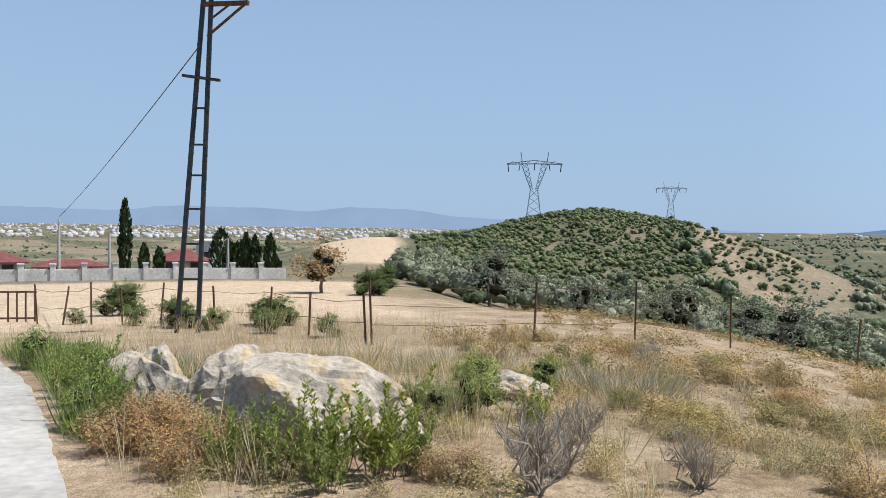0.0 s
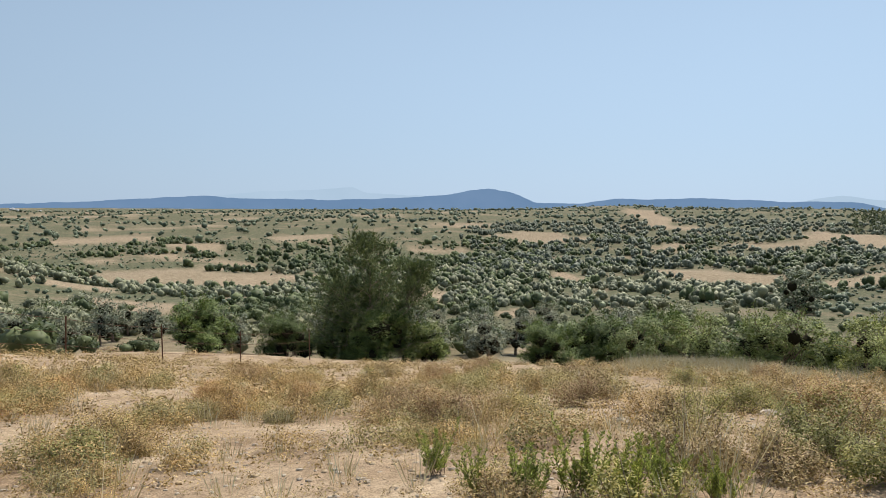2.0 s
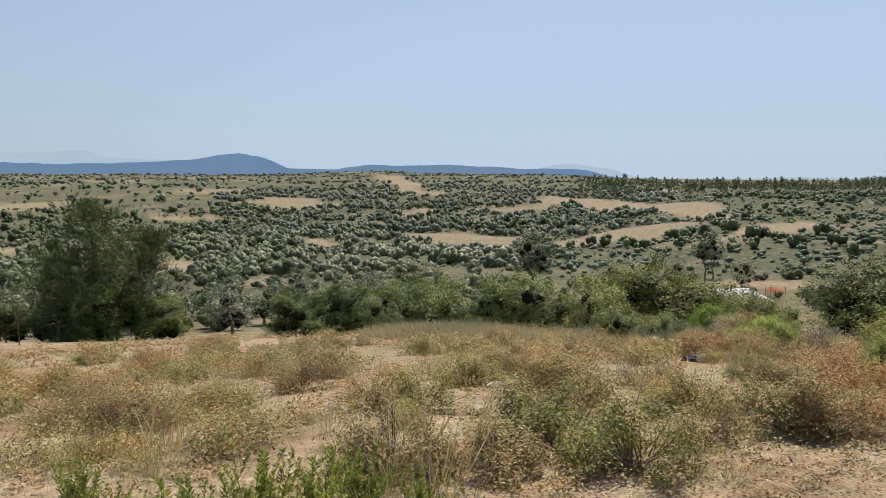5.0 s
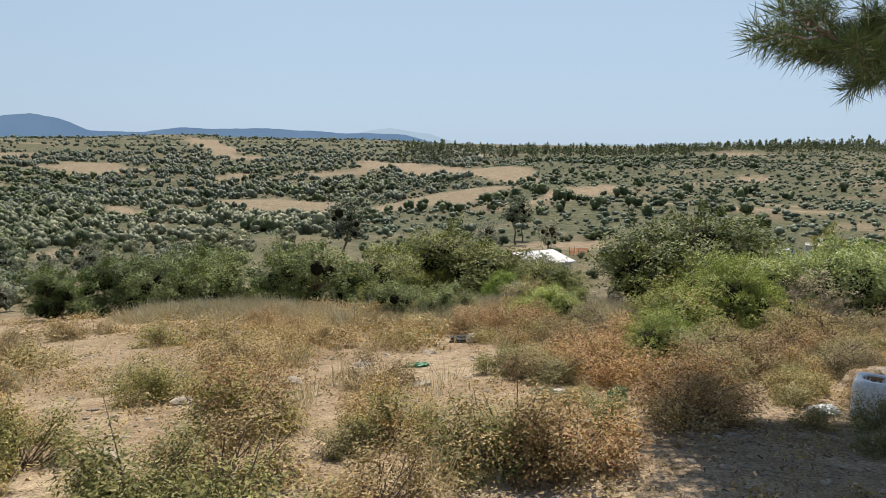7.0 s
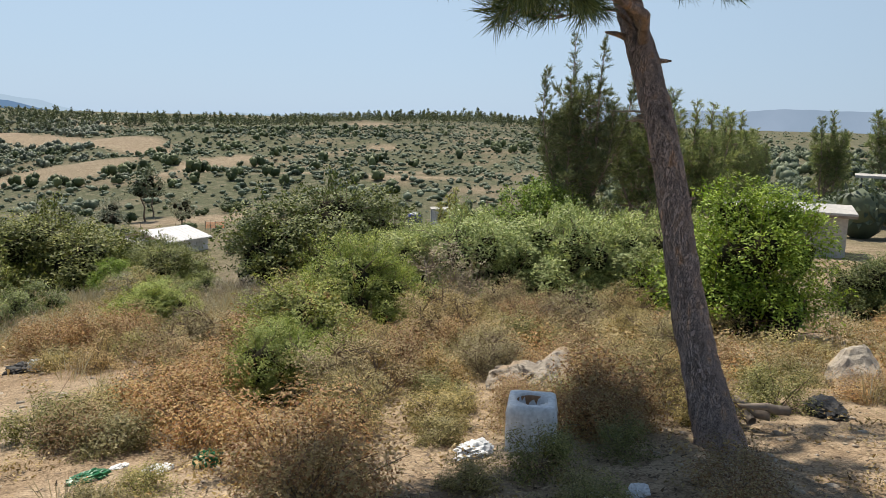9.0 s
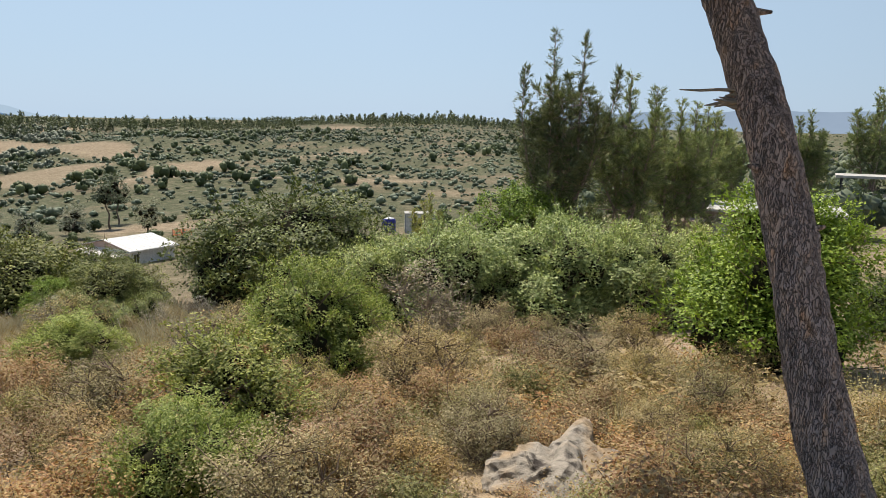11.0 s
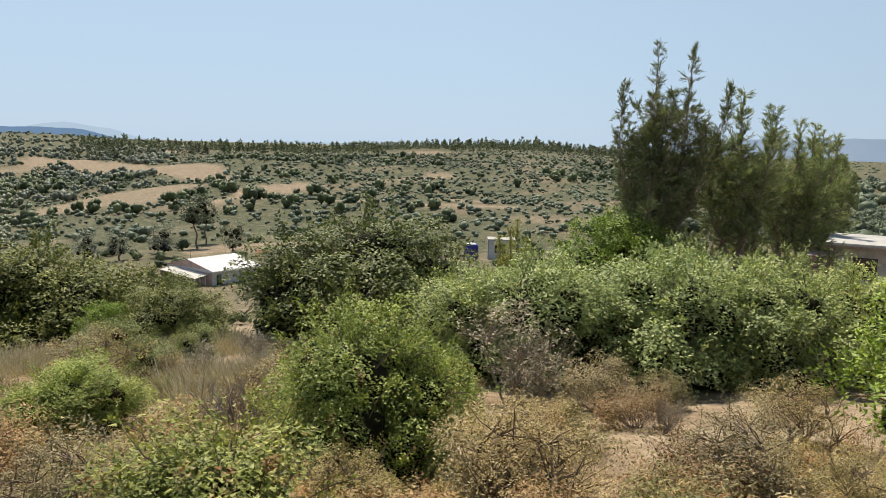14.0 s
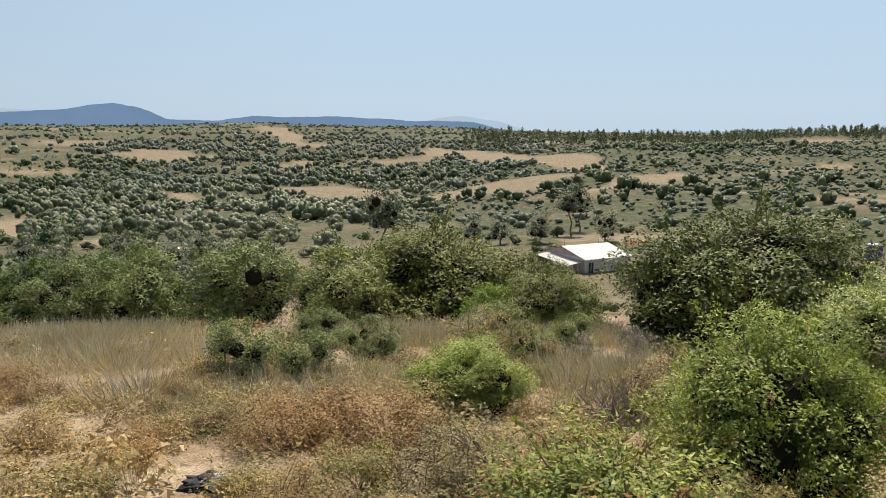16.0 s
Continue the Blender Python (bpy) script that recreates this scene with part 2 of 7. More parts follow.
STONE = rock_mat("pale_limestone", (0.43, 0.375, 0.305), (0.27, 0.23, 0.19), (0.48, 0.345, 0.18), 2.6)
GREYROCK = rock_mat("weathered_rock", (0.33, 0.29, 0.24), (0.07, 0.058, 0.05), (0.36, 0.255, 0.15), 7.0)
WHITEWALL = plain_mat("white_panel", (0.56, 0.56, 0.57), (0.66, 0.66, 0.67), 0.8, 0.5, bump=0.05)
WHITEROOF = plain_mat("white_sheet", (0.60, 0.59, 0.59), (0.70, 0.68, 0.68), 0.6, 0.45, bump=0.05)
PLASTER = plain_mat("grey_plaster", (0.42, 0.41, 0.39), (0.52, 0.50, 0.47), 0.9, 0.85, bump=0.2)
TOWNWALL = plain_mat("far_plaster", (0.36, 0.36, 0.37), (0.52, 0.51, 0.50), 0.02, 0.9, bump=0)
CREAM = plain_mat("cream_wall", (0.58, 0.52, 0.42), (0.70, 0.64, 0.54), 0.5, 0.85, bump=0.2)
REDROOF = plain_mat("red_tile", (0.15, 0.05, 0.045), (0.22, 0.08, 0.07), 2.0, 0.8)
DARKGLASS = plain_mat("dark_glass", (0.02, 0.022, 0.026), (0.03, 0.034, 0.04), 2.0, 0.12, bump=0, spec=0.5)
STEEL = plain_mat("painted_steel", (0.035, 0.045, 0.055), (0.08, 0.075, 0.075), 5, 0.55, 0.3)
RUSTY = plain_mat("rusty_steel", (0.10, 0.055, 0.038), (0.18, 0.095, 0.06), 9, 0.85, 0.2)
GALV = plain_mat("galvanised_steel", (0.30, 0.33, 0.38), (0.40, 0.43, 0.48), 3, 0.5, 0.4, bump=0)
BLUE = plain_mat("blue_plastic", (0.02, 0.025, 0.20), (0.035, 0.04, 0.28), 1.5, 0.4, bump=0)
ORANGE = plain_mat("orange_net", (0.75, 0.16, 0.04), (0.85, 0.24, 0.08), 3, 0.7, bump=0)
WHITEPLASTIC = plain_mat("white_plastic", (0.66, 0.67, 0.68), (0.78, 0.79, 0.80), 7, 0.35, bump=0.15)
CARD = plain_mat("brown_card", (0.30, 0.16, 0.085), (0.40, 0.23, 0.13), 8, 0.9)
BLACKP = plain_mat("black_plastic", (0.015, 0.015, 0.016), (0.035, 0.033, 0.032), 9, 0.6, bump=0.5)
GREENP = plain_mat("green_plastic", (0.015, 0.12, 0.05), (0.03, 0.2, 0.085), 9, 0.3, bump=0.2)
CONCRETE = plain_mat("pale_concrete", (0.36, 0.34, 0.315), (0.47, 0.45, 0.42), 1.1, 0.9, bump=0.3)
WHITESTONE = plain_mat("white_masonry", (0.62, 0.58, 0.53), (0.74, 0.70, 0.65), 1.0, 0.9)
OLDWOOD = plain_mat("grey_wood", (0.22, 0.17, 0.13), (0.34, 0.28, 0.22), 4, 0.9)
PINKWALL = plain_mat("faded_pink_wall", (0.46, 0.33, 0.29), (0.56, 0.42, 0.37), 1.2, 0.9)
# daylight and distance haze are put into these emission colours
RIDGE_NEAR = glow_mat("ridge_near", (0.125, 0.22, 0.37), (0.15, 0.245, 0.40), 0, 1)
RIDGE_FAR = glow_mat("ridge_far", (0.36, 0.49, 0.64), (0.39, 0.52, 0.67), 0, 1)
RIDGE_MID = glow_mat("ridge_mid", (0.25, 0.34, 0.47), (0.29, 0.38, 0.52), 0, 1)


# ---- mesh helpers ----


def arr_mesh(name, verts, faces, material=None, shade=False):
    """A mesh from arrays of places and of faces with equally many corners."""
    me = bpy.data.meshes.new(name)
    v, f = np.asarray(verts, np.float32), np.asarray(faces, np.int32)
    me.vertices.add(len(v))
    me.vertices.foreach_set("co", v.ravel())
    me.loops.add(f.size)
    me.loops.foreach_set("vertex_index", f.ravel())
    me.polygons.add(len(f))
    me.polygons.foreach_set("loop_start", np.arange(0, f.size, f.shape[1], dtype=np.int32))
    if shade:
        me.polygons.foreach_set("use_smooth", np.ones(len(f), bool))
    me.update(calc_edges=True)
    if material:
        me.materials.append(material)
    return me


def thing(name, place, label, category, group="", turn=0.0, size=1.0):
    ob = new(name)
    ob.empty_display_size = 0.2
    ob.matrix_basis = pose(*place, 0, 0, turn) @ Matrix.Diagonal((size, size, size, 1))
    return tagged(ob, label, category, group, "")


def part(name, data, material=None, parent=None, label=""):
    """One mesh object, from mesh data or a bmesh, under its thing or part."""
    if isinstance(data, bmesh.types.BMesh):
        me = bpy.data.meshes.new(name)
        data.to_mesh(me)
        data.free()
        data = me
    if material and not data.materials:
        data.materials.append(material)
    ob = new(name, data)
    ob.parent = parent
    if label:
        ob["label"] = label
    return ob


class Soup:
    """Gathers four-cornered faces."""

    def __init__(self):
        self.v, self.f, self.n = [], [], 0

    def add(self, v, f):
        self.v.append(np.asarray(v, float))
        self.f.append(np.asarray(f, int) + self.n)
        self.n += len(v)

    def arrays(self):
        return np.concatenate(self.v), np.concatenate(self.f)

    def mesh(self, name, material, shade=False):
        return arr_mesh(name, *self.arrays(), material, shade)


def units(k, gen):
    d = gen.normal(size=(k, 3))
    return d / np.linalg.norm(d, axis=1, keepdims=True)


def leaf_faces(p, axis, length, width, gen, fold=0.25, facing=None, three=False):
    """Diamond leaves, one at each place, along its axis; facing: the way that their upper sides look."""
    k = len(p)
    axis = axis / (np.linalg.norm(axis, axis=1, keepdims=True) + 1e-9)
    side = np.cross(axis, units(k, gen) if facing is None else facing)
    side /= np.linalg.norm(side, axis=1, keepdims=True) + 1e-9
    up = np.cross(side, axis)
    ln, wd = np.broadcast_to(length, k)[:, None], np.broadcast_to(width, k)[:, None]
    mid = p + axis * ln * 0.45 + up * wd * fold
    if three:
        v = np.stack([p - side * wd * 0.5, p + side * wd * 0.5, p + axis * ln + up * wd * fold], 1).reshape(-1, 3)
        return v, np.arange(3 * k).reshape(k, 3)
    v = np.stack([p, mid + side * wd * 0.5, p + axis * ln, mid - side * wd * 0.5], 1).reshape(-1, 3)
    return v, np.arange(4 * k).reshape(k, 4)


def tube(points, radii, sides=5):
    """A round rod along points, closed at its ends by its taper."""
    pts = np.asarray(points, float)
    d = np.gradient(pts, axis=0)
    d /= np.linalg.norm(d, axis=1, keepdims=True) + 1e-9
    ref = np.array([0.31, 0.87, 0.17])
    a = np.cross(d, ref)
    a /= np.linalg.norm(a, axis=1, keepdims=True) + 1e-9
    b = np.cross(d, a)
    ang = np.arange(sides) * 2 * np.pi / sides
    ring = np.cos(ang)[None, :, None] * a[:, None] + np.sin(ang)[None, :, None] * b[:, None]
    v = (pts[:, None] + ring * np.asarray(radii, float)[:, None, None]).reshape(-1, 3)
    i, j = np.meshgrid(np.arange(len(pts) - 1), np.arange(sides), indexing="ij")
    k = (j + 1) % sides
    f = np.stack([i * sides + j, i * sides + k, (i + 1) * sides + k, (i + 1) * sides + j], -1).reshape(-1, 4)
    return v, f


def bent(a, b, sag, gen, steps=4):
    """A slightly crooked line from a to b."""
    a, b = np.asarray(a, float), np.asarray(b, float)
    u = np.linspace(0, 1, steps + 1)[:, None]
    off = gen.normal(size=(steps + 1, 3)) * sag * np.linalg.norm(b - a)
    off[0] = off[-1] = 0
    return a + (b - a) * u + off


def box_bm(sx, sy, sz, at=(0, 0, 0), bevel=0.0):
    """A box whose base lies at at; bevelled edges."""
    bm = bmesh.new()
    bmesh.ops.create_cube(bm, size=1)
    bmesh.ops.scale(bm, vec=(sx, sy, sz), verts=bm.verts)
    bmesh.ops.translate(bm, vec=(at[0], at[1], at[2] + sz / 2), verts=bm.verts)
    if bevel:
        bmesh.ops.bevel(bm, geom=bm.edges[:], offset=bevel, segments=2, affect="EDGES")
    return bm


# ---- the lie of the land ----
RAD = (33.0, 60.0, 110.0, 200.0, 320.0, 600.0, 1000.0, 2000.0, 4700.0)
PROF = {
    100: (-1.5, -2.4, -4.2, -14, -20, -24, -25, -25, -22),
    75: (-1.7, -2.6, -4.2, -6.0, -18, -24, -25, -25, -22),
    58: (-2.4, -5.5, -11, -17, -19, -20, -20, -20, -20),
    35: (-4.2, -8.5, -14, -19.5, -20, -13, -7, -10, -12),
    10: (-5.2, -9.5, -14, -19.5, -20, -8, -2, -10, -12),
    -12: (-5.2, -9.5, -13, -18, -19, -6, 1, 0, -8),
    -30: (-4.8, -10.3, -11.5, -9.5, -6.5, -6, -6, -8, -10),
    -48: (-4.5, -9.0, -11.5, -9.5, -5.0, 0, 0, -4, -8),
    -72: (-3.2, -4.6, -7.5, -10, -12, -14, -16, -18, -18),
    -100: (-2.5, -4, -6, -8, -10, -14, -16, -18, -18),
    -180: (0, 0.5, 1, 1, 0, -5, -8, -12, -15),
}
STATIONS = sorted(PROF)
# hills: bearing and distance of the top, height, half widths across and along
HILLS = ((57.0, 235.0, 20.5, 46.0, 80.0), (66.0, 300.0, 8.0, 60.0, 60.0), (-2.8, 1150.0, 6.0, 90.0, 120.0), (45.0, 215.0, 7.0, 40.0, 60.0))


def smooth(u):
    u = min(1.0, max(0.0, u))
    return u * u * (3 - 2 * u)


def profile(zs, r):
    if r <= RAD[0]:
        return zs[0]
    for a, b, za, zb in zip(RAD, RAD[1:], zs, zs[1:]):
        if r <= b:
            u = math.log(r / a) / math.log(b / a)
            return za + (zb - za) * (0.6 * u + 0.4 * smooth(u))
    return zs[-1]


def height(x, y):
    """The lie of the land."""
    r = math.hypot(x, y) + 1e-6
    az = math.degrees(math.atan2(-x, y))
    near = 0.17 * math.log1p(math.exp(1.6 * (math.hypot(x - 3.0, y - 1.0) - 4.0))) / 1.6 if r < 60 else 0.17 * (r - 4)
    near *= 1.0 - 0.74 * smooth((az - 15) / 53.0) - 0.12 * smooth((-az - 45) / 40.0)
    if az > 100 or az < -100:
        near *= 1 - smooth((abs(az) - 100) / 60.0)
    k = smooth((r - 24) / 12.0)
    if k <= 0:
        return -near
    if az > 100:
        a, b = 100, 180
        u = smooth((az - a) / (b - a))
        far = profile(PROF[100], r) * (1 - u) + profile(PROF[-180], r) * u
    else:
        for a, b in zip(STATIONS, STATIONS[1:]):
            if a <= az <= b:
                break
        u = smooth((az - a) / (b - a))
        far = profile(PROF[a], r) * (1 - u) + profile(PROF[b], r) * u
    for haz, hr, hh, wa, wr in HILLS:
        da = math.radians(az - haz) * min(r, 1.6 * hr)
        if abs(da) < 3 * wa and abs(r - hr) < 3 * wr:
            far += hh * math.exp(-(da / wa) ** 2 - ((r - hr) / wr) ** 2)
    return -near * (1 - k) + far * k

def soil(x, y):
    """How sandy, strawy and overgrown the ground is at a place."""
    r, az = math.hypot(x, y), math.degrees(math.atan2(-x, y))
    w = noise.noise(Vector((x * 0.03, y * 0.03, 1.7))) + 0.5 * noise.noise(Vector((x * 0.11, y * 0.11, 4.1)))
    sand = straw = 0.0
    if 70 < az < 112:
        sand = smooth((r - 19) / 4) * (1 - smooth((r - 54) / 3)) * smooth((az - 70 + 4 * w) / 6)
    if 66 < az < 80 and 75 < r < 190:
        sand = max(sand, (1 - smooth((abs(az - 74) - 2.0 - w) / 1.5)) * smooth((r - 90) / 15))
    lr = math.log(r + 1e-6)
    for a0, r0, a1, r1, da, dr in FIELDS:
        if not min(a0, a1) - 2 * da < az < max(a0, a1) + 2 * da:
            continue
        u0, v0, u1, v1 = a0 / da, math.log(r0) / dr, a1 / da, math.log(r1) / dr
        pu, pv, du, dv = az / da - u0, lr / dr - v0, u1 - u0, v1 - v0
        k = min(1.0, max(0.0, (pu * du + pv * dv) / (du * du + dv * dv + 1e-9)))
        d = math.hypot(pu - k * du, pv - k * dv) + 0.45 * w
        straw = max(straw, 0.97 - 0.97 * smooth((d - 0.85) / 0.25))
    scrub = smooth((r - 30) / 25) * (0.6 + 0.35 * smooth((r - 60) / 60))
    patch = noise.noise(Vector((x * 0.012, y * 0.012, 9.3))) + 0.5 * noise.noise(Vector((x * 0.035, y * 0.035, 2.3)))
    if r > 110 and -53 < az < 44:
        straw = max(straw, smooth((patch - 0.36) / 0.12) * 0.85)
    if r > 170 and az > 60:
        straw = max(straw, smooth((patch - 0.05) / 0.1) * 0.8)
    if 40 < az < 70 and 70 < r < 330:
        scrub = 0.85
        straw *= 1.0 - 0.8 * smooth((az - 49) / 2)
        straw = max(straw, 0.6 * smooth((51.5 - az) / 3) * smooth((patch + 0.1) / 0.3))
    if r > 350:
        scrub = 0.9
    return sand, straw, scrub


# dry fields: bearing and distance of one end and of the other, half widths in bearing and in the logarithm of distance
FIELDS = ((19.5, 240, 24.2, 228, 1.5, 0.05), (10.8, 150, 10.4, 180, 1.7, 0.1), (17.6, 428, 20.8, 428, 0.8, 0.045), (30, 450, 35, 445, 0.9, 0.05), (28.5, 336, 33, 333, 1.0, 0.035), (29, 128, 33.5, 140, 1.6, 0.1), (33, 182, 36, 180, 1.2, 0.05),
          (24.5, 121, 25.5, 122, 0.9, 0.05), (25, 378, 28, 380, 0.8, 0.04), (-4.2, 900, -6.2, 540, 1.0, 0.12), (-6.5, 490, -8.2, 482, 0.6, 0.04), (-0.8, 420, 1.8, 419, 0.7, 0.035), (7.5, 356, 11.5, 358, 0.7, 0.03), (-16.2, 437, -20, 395, 1.2, 0.06),
          (-19, 400, -26.8, 260, 1.3, 0.09), (-26.5, 250, -28.0, 232, 0.8, 0.05), (-29.6, 183, -33.4, 208, 0.9, 0.055), (-27.4, 154, -29.2, 180, 0.28, 0.05), (-34.8, 163, -38.2, 164, 0.5, 0.022), (-42, 158, -47.5, 157, 0.7, 0.025), (-43, 172, -46, 171, 0.5, 0.02),
          (-27.2, 99, -32.6, 103, 1.0, 0.06), (-39, 230, -43, 250, 0.5, 0.03), (-36, 300, -38, 300, 0.5, 0.03), (0.8, 246, -3.0, 200, 0.6, 0.025), (4.5, 118, 3.5, 120, 1.2, 0.06), (2.5, 62, 1.5, 63, 1.6, 0.08), (0.6, 88, 1.4, 88, 0.6, 0.05), (40.5, 118, 48, 165, 1.6, 0.08), (47.5, 160, 49.5, 230, 1.2, 0.1), (44, 210, 46, 260, 1.0, 0.1))


def build_ground():
    rad = [0.0, 0.001, 0.25, 0.5]
    while rad[-1] < 4700:
        rad.append(rad[-1] * (1.04 if rad[-1] < 300 else 1.06) + 0.02)
    azs = [a * 0.5 for a in range(-176, 221)] + [110.5 + 3.5 * k for k in range(1, 46)]
    n = len(azs)
    v, col = [(0, 0, height(0, 0))], [(0, 0, 0, 1)]
    for r in rad[1:]:
        for a in azs:
            x, y = -math.sin(radians(a)) * r, math.cos(radians(a)) * r
            z = height(x, y)
            p = Vector((x, y, 0))
            if r < 60:
                z += 0.035 * noise.noise(p * 0.9) + 0.018 * noise.noise(p * 3.1) * (r < 25)
            if r > 26:
                z += min(1.6, (r - 26) * 0.012) * noise.noise(p * 0.03) + min(3.0, (r - 26) * 0.005) * noise.noise(p * 0.009)
            v.append((x, y, z))
            col.append((*soil(x, y), 1))
    f = []
    for k in range(len(rad) - 2):
        a, b = 1 + k * n, 1 + (k + 1) * n
        for j in range(n):
            i = (j + 1) % n
            f.append((a + j, a + i, b + i, b + j))
    me = arr_mesh("ground", v, f, EARTH, True)
    at = me.color_attributes.new("soil", "FLOAT_COLOR", "POINT")
    at.data.foreach_set("color", np.asarray(col, np.float32).ravel())
    ob = new("ground", me)
    return tagged(ob, "dry stony earth with straw fields and scrub, rolling to the horizon", "ground", "", "structure")


def drop(x, y):
    """The ground's height with its unevenness."""
    z, p, r = height(x, y), Vector((x, y, 0)), math.hypot(x, y)
    if r < 60:
        z += 0.035 * noise.noise(p * 0.9)
    if r > 26:
        z += min(1.6, (r - 26) * 0.012) * noise.noise(p * 0.03) + min(3.0, (r - 26) * 0.005) * noise.noise(p * 0.009)
    return z


def polar(az, r):
    return -math.sin(radians(az)) * r, math.cos(radians(az)) * r


ground = build_ground()


def ridge(name, r, crest, material, label, thick=120.0):
    """A range of far hills: a long mound along a bearing, its crest given by heights at bearings."""
    a0, a1 = crest[0][0], crest[-1][0]
    steps = int(abs(a1 - a0) * 4)
    v, f = [], []
    for i in range(steps + 1):
        a = a0 + (a1 - a0) * i / steps
        for (pa, pe), (qa, qe) in zip(crest, crest[1:]):
            if min(pa, qa) <= a <= max(pa, qa):
                break
        u = (a - pa) / (qa - pa)
        el = pe + (qe - pe) * (0.5 * u + 0.5 * smooth(u)) + 0.05 * noise.noise(Vector((a * 0.9, r * 0.01, 0))) + 0.025 * noise.noise(Vector((a * 3.7, r * 0.01, 5)))
        top = 1.6 + r * math.tan(radians(max(el, -0.9)))
        for dr, zz in ((-thick, -60), (-thick * 0.5, -60 + (top + 60) * 0.6), (0, top), (thick * 0.6, -60 + (top + 60) * 0.5), (thick, -60)):
            x, y = polar(a, r + dr)
            v.append((x, y, zz))
    for i in range(steps):
        for j in range(4):
            f.append((i * 5 + j, i * 5 + j + 1, i * 5 + j + 6, i * 5 + j + 5))
    return tagged(new(name, arr_mesh(name, v, f, material, True)), label, "distant hills", "", "structure")


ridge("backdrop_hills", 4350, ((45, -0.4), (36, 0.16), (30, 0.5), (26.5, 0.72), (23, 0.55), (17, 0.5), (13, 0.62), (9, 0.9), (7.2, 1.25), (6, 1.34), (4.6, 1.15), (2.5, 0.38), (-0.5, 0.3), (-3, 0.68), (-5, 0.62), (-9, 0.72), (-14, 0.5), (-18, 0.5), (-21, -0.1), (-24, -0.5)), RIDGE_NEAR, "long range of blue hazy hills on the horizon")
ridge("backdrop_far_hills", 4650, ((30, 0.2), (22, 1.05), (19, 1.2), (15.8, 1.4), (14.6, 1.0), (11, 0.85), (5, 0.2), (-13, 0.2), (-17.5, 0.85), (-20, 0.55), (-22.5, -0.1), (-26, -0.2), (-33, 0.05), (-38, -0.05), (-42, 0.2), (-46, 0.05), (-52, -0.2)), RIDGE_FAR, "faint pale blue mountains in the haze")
ridge("backdrop_plateau", 4400, ((120, 0.7), (104, 0.95), (95, 0.75), (90, 0.65), (86, 1.05), (80, 1.0), (77, 0.8), (74, 1.15), (70, 1.1), (66, 0.6), (60, 0.3), (50, 0.1), (44, -0.3)), RIDGE_MID, "flat-topped hills glowing a hazy blue beyond the plain")
ridge("backdrop_range", 4500, ((-56, 0.2), (-60, 0.75), (-64, 1.0), (-67, 0.95), (-70, 1.2), (-74, 1.1), (-78, 1.2), (-86, 0.9), (-95, 0.5), (-120, 0.3)), RIDGE_MID, "mountain range glowing a hazy blue beyond the plain")


# ---- plants ----
def lump(g, wild=0.18, cuts=1):
    """A knobbly closed lump, one metre across, round its origin."""
    bm = bmesh.new()
    bmesh.ops.create_icosphere(bm, subdivisions=cuts, radius=0.5)
    v = np.array([q.co[:] for q in bm.verts]) * g.uniform(1 - wild, 1 + wild, (len(bm.verts), 1))
    f = np.array([[q.index for q in t.verts] for t in bm.faces])
    bm.free()
    return v, f


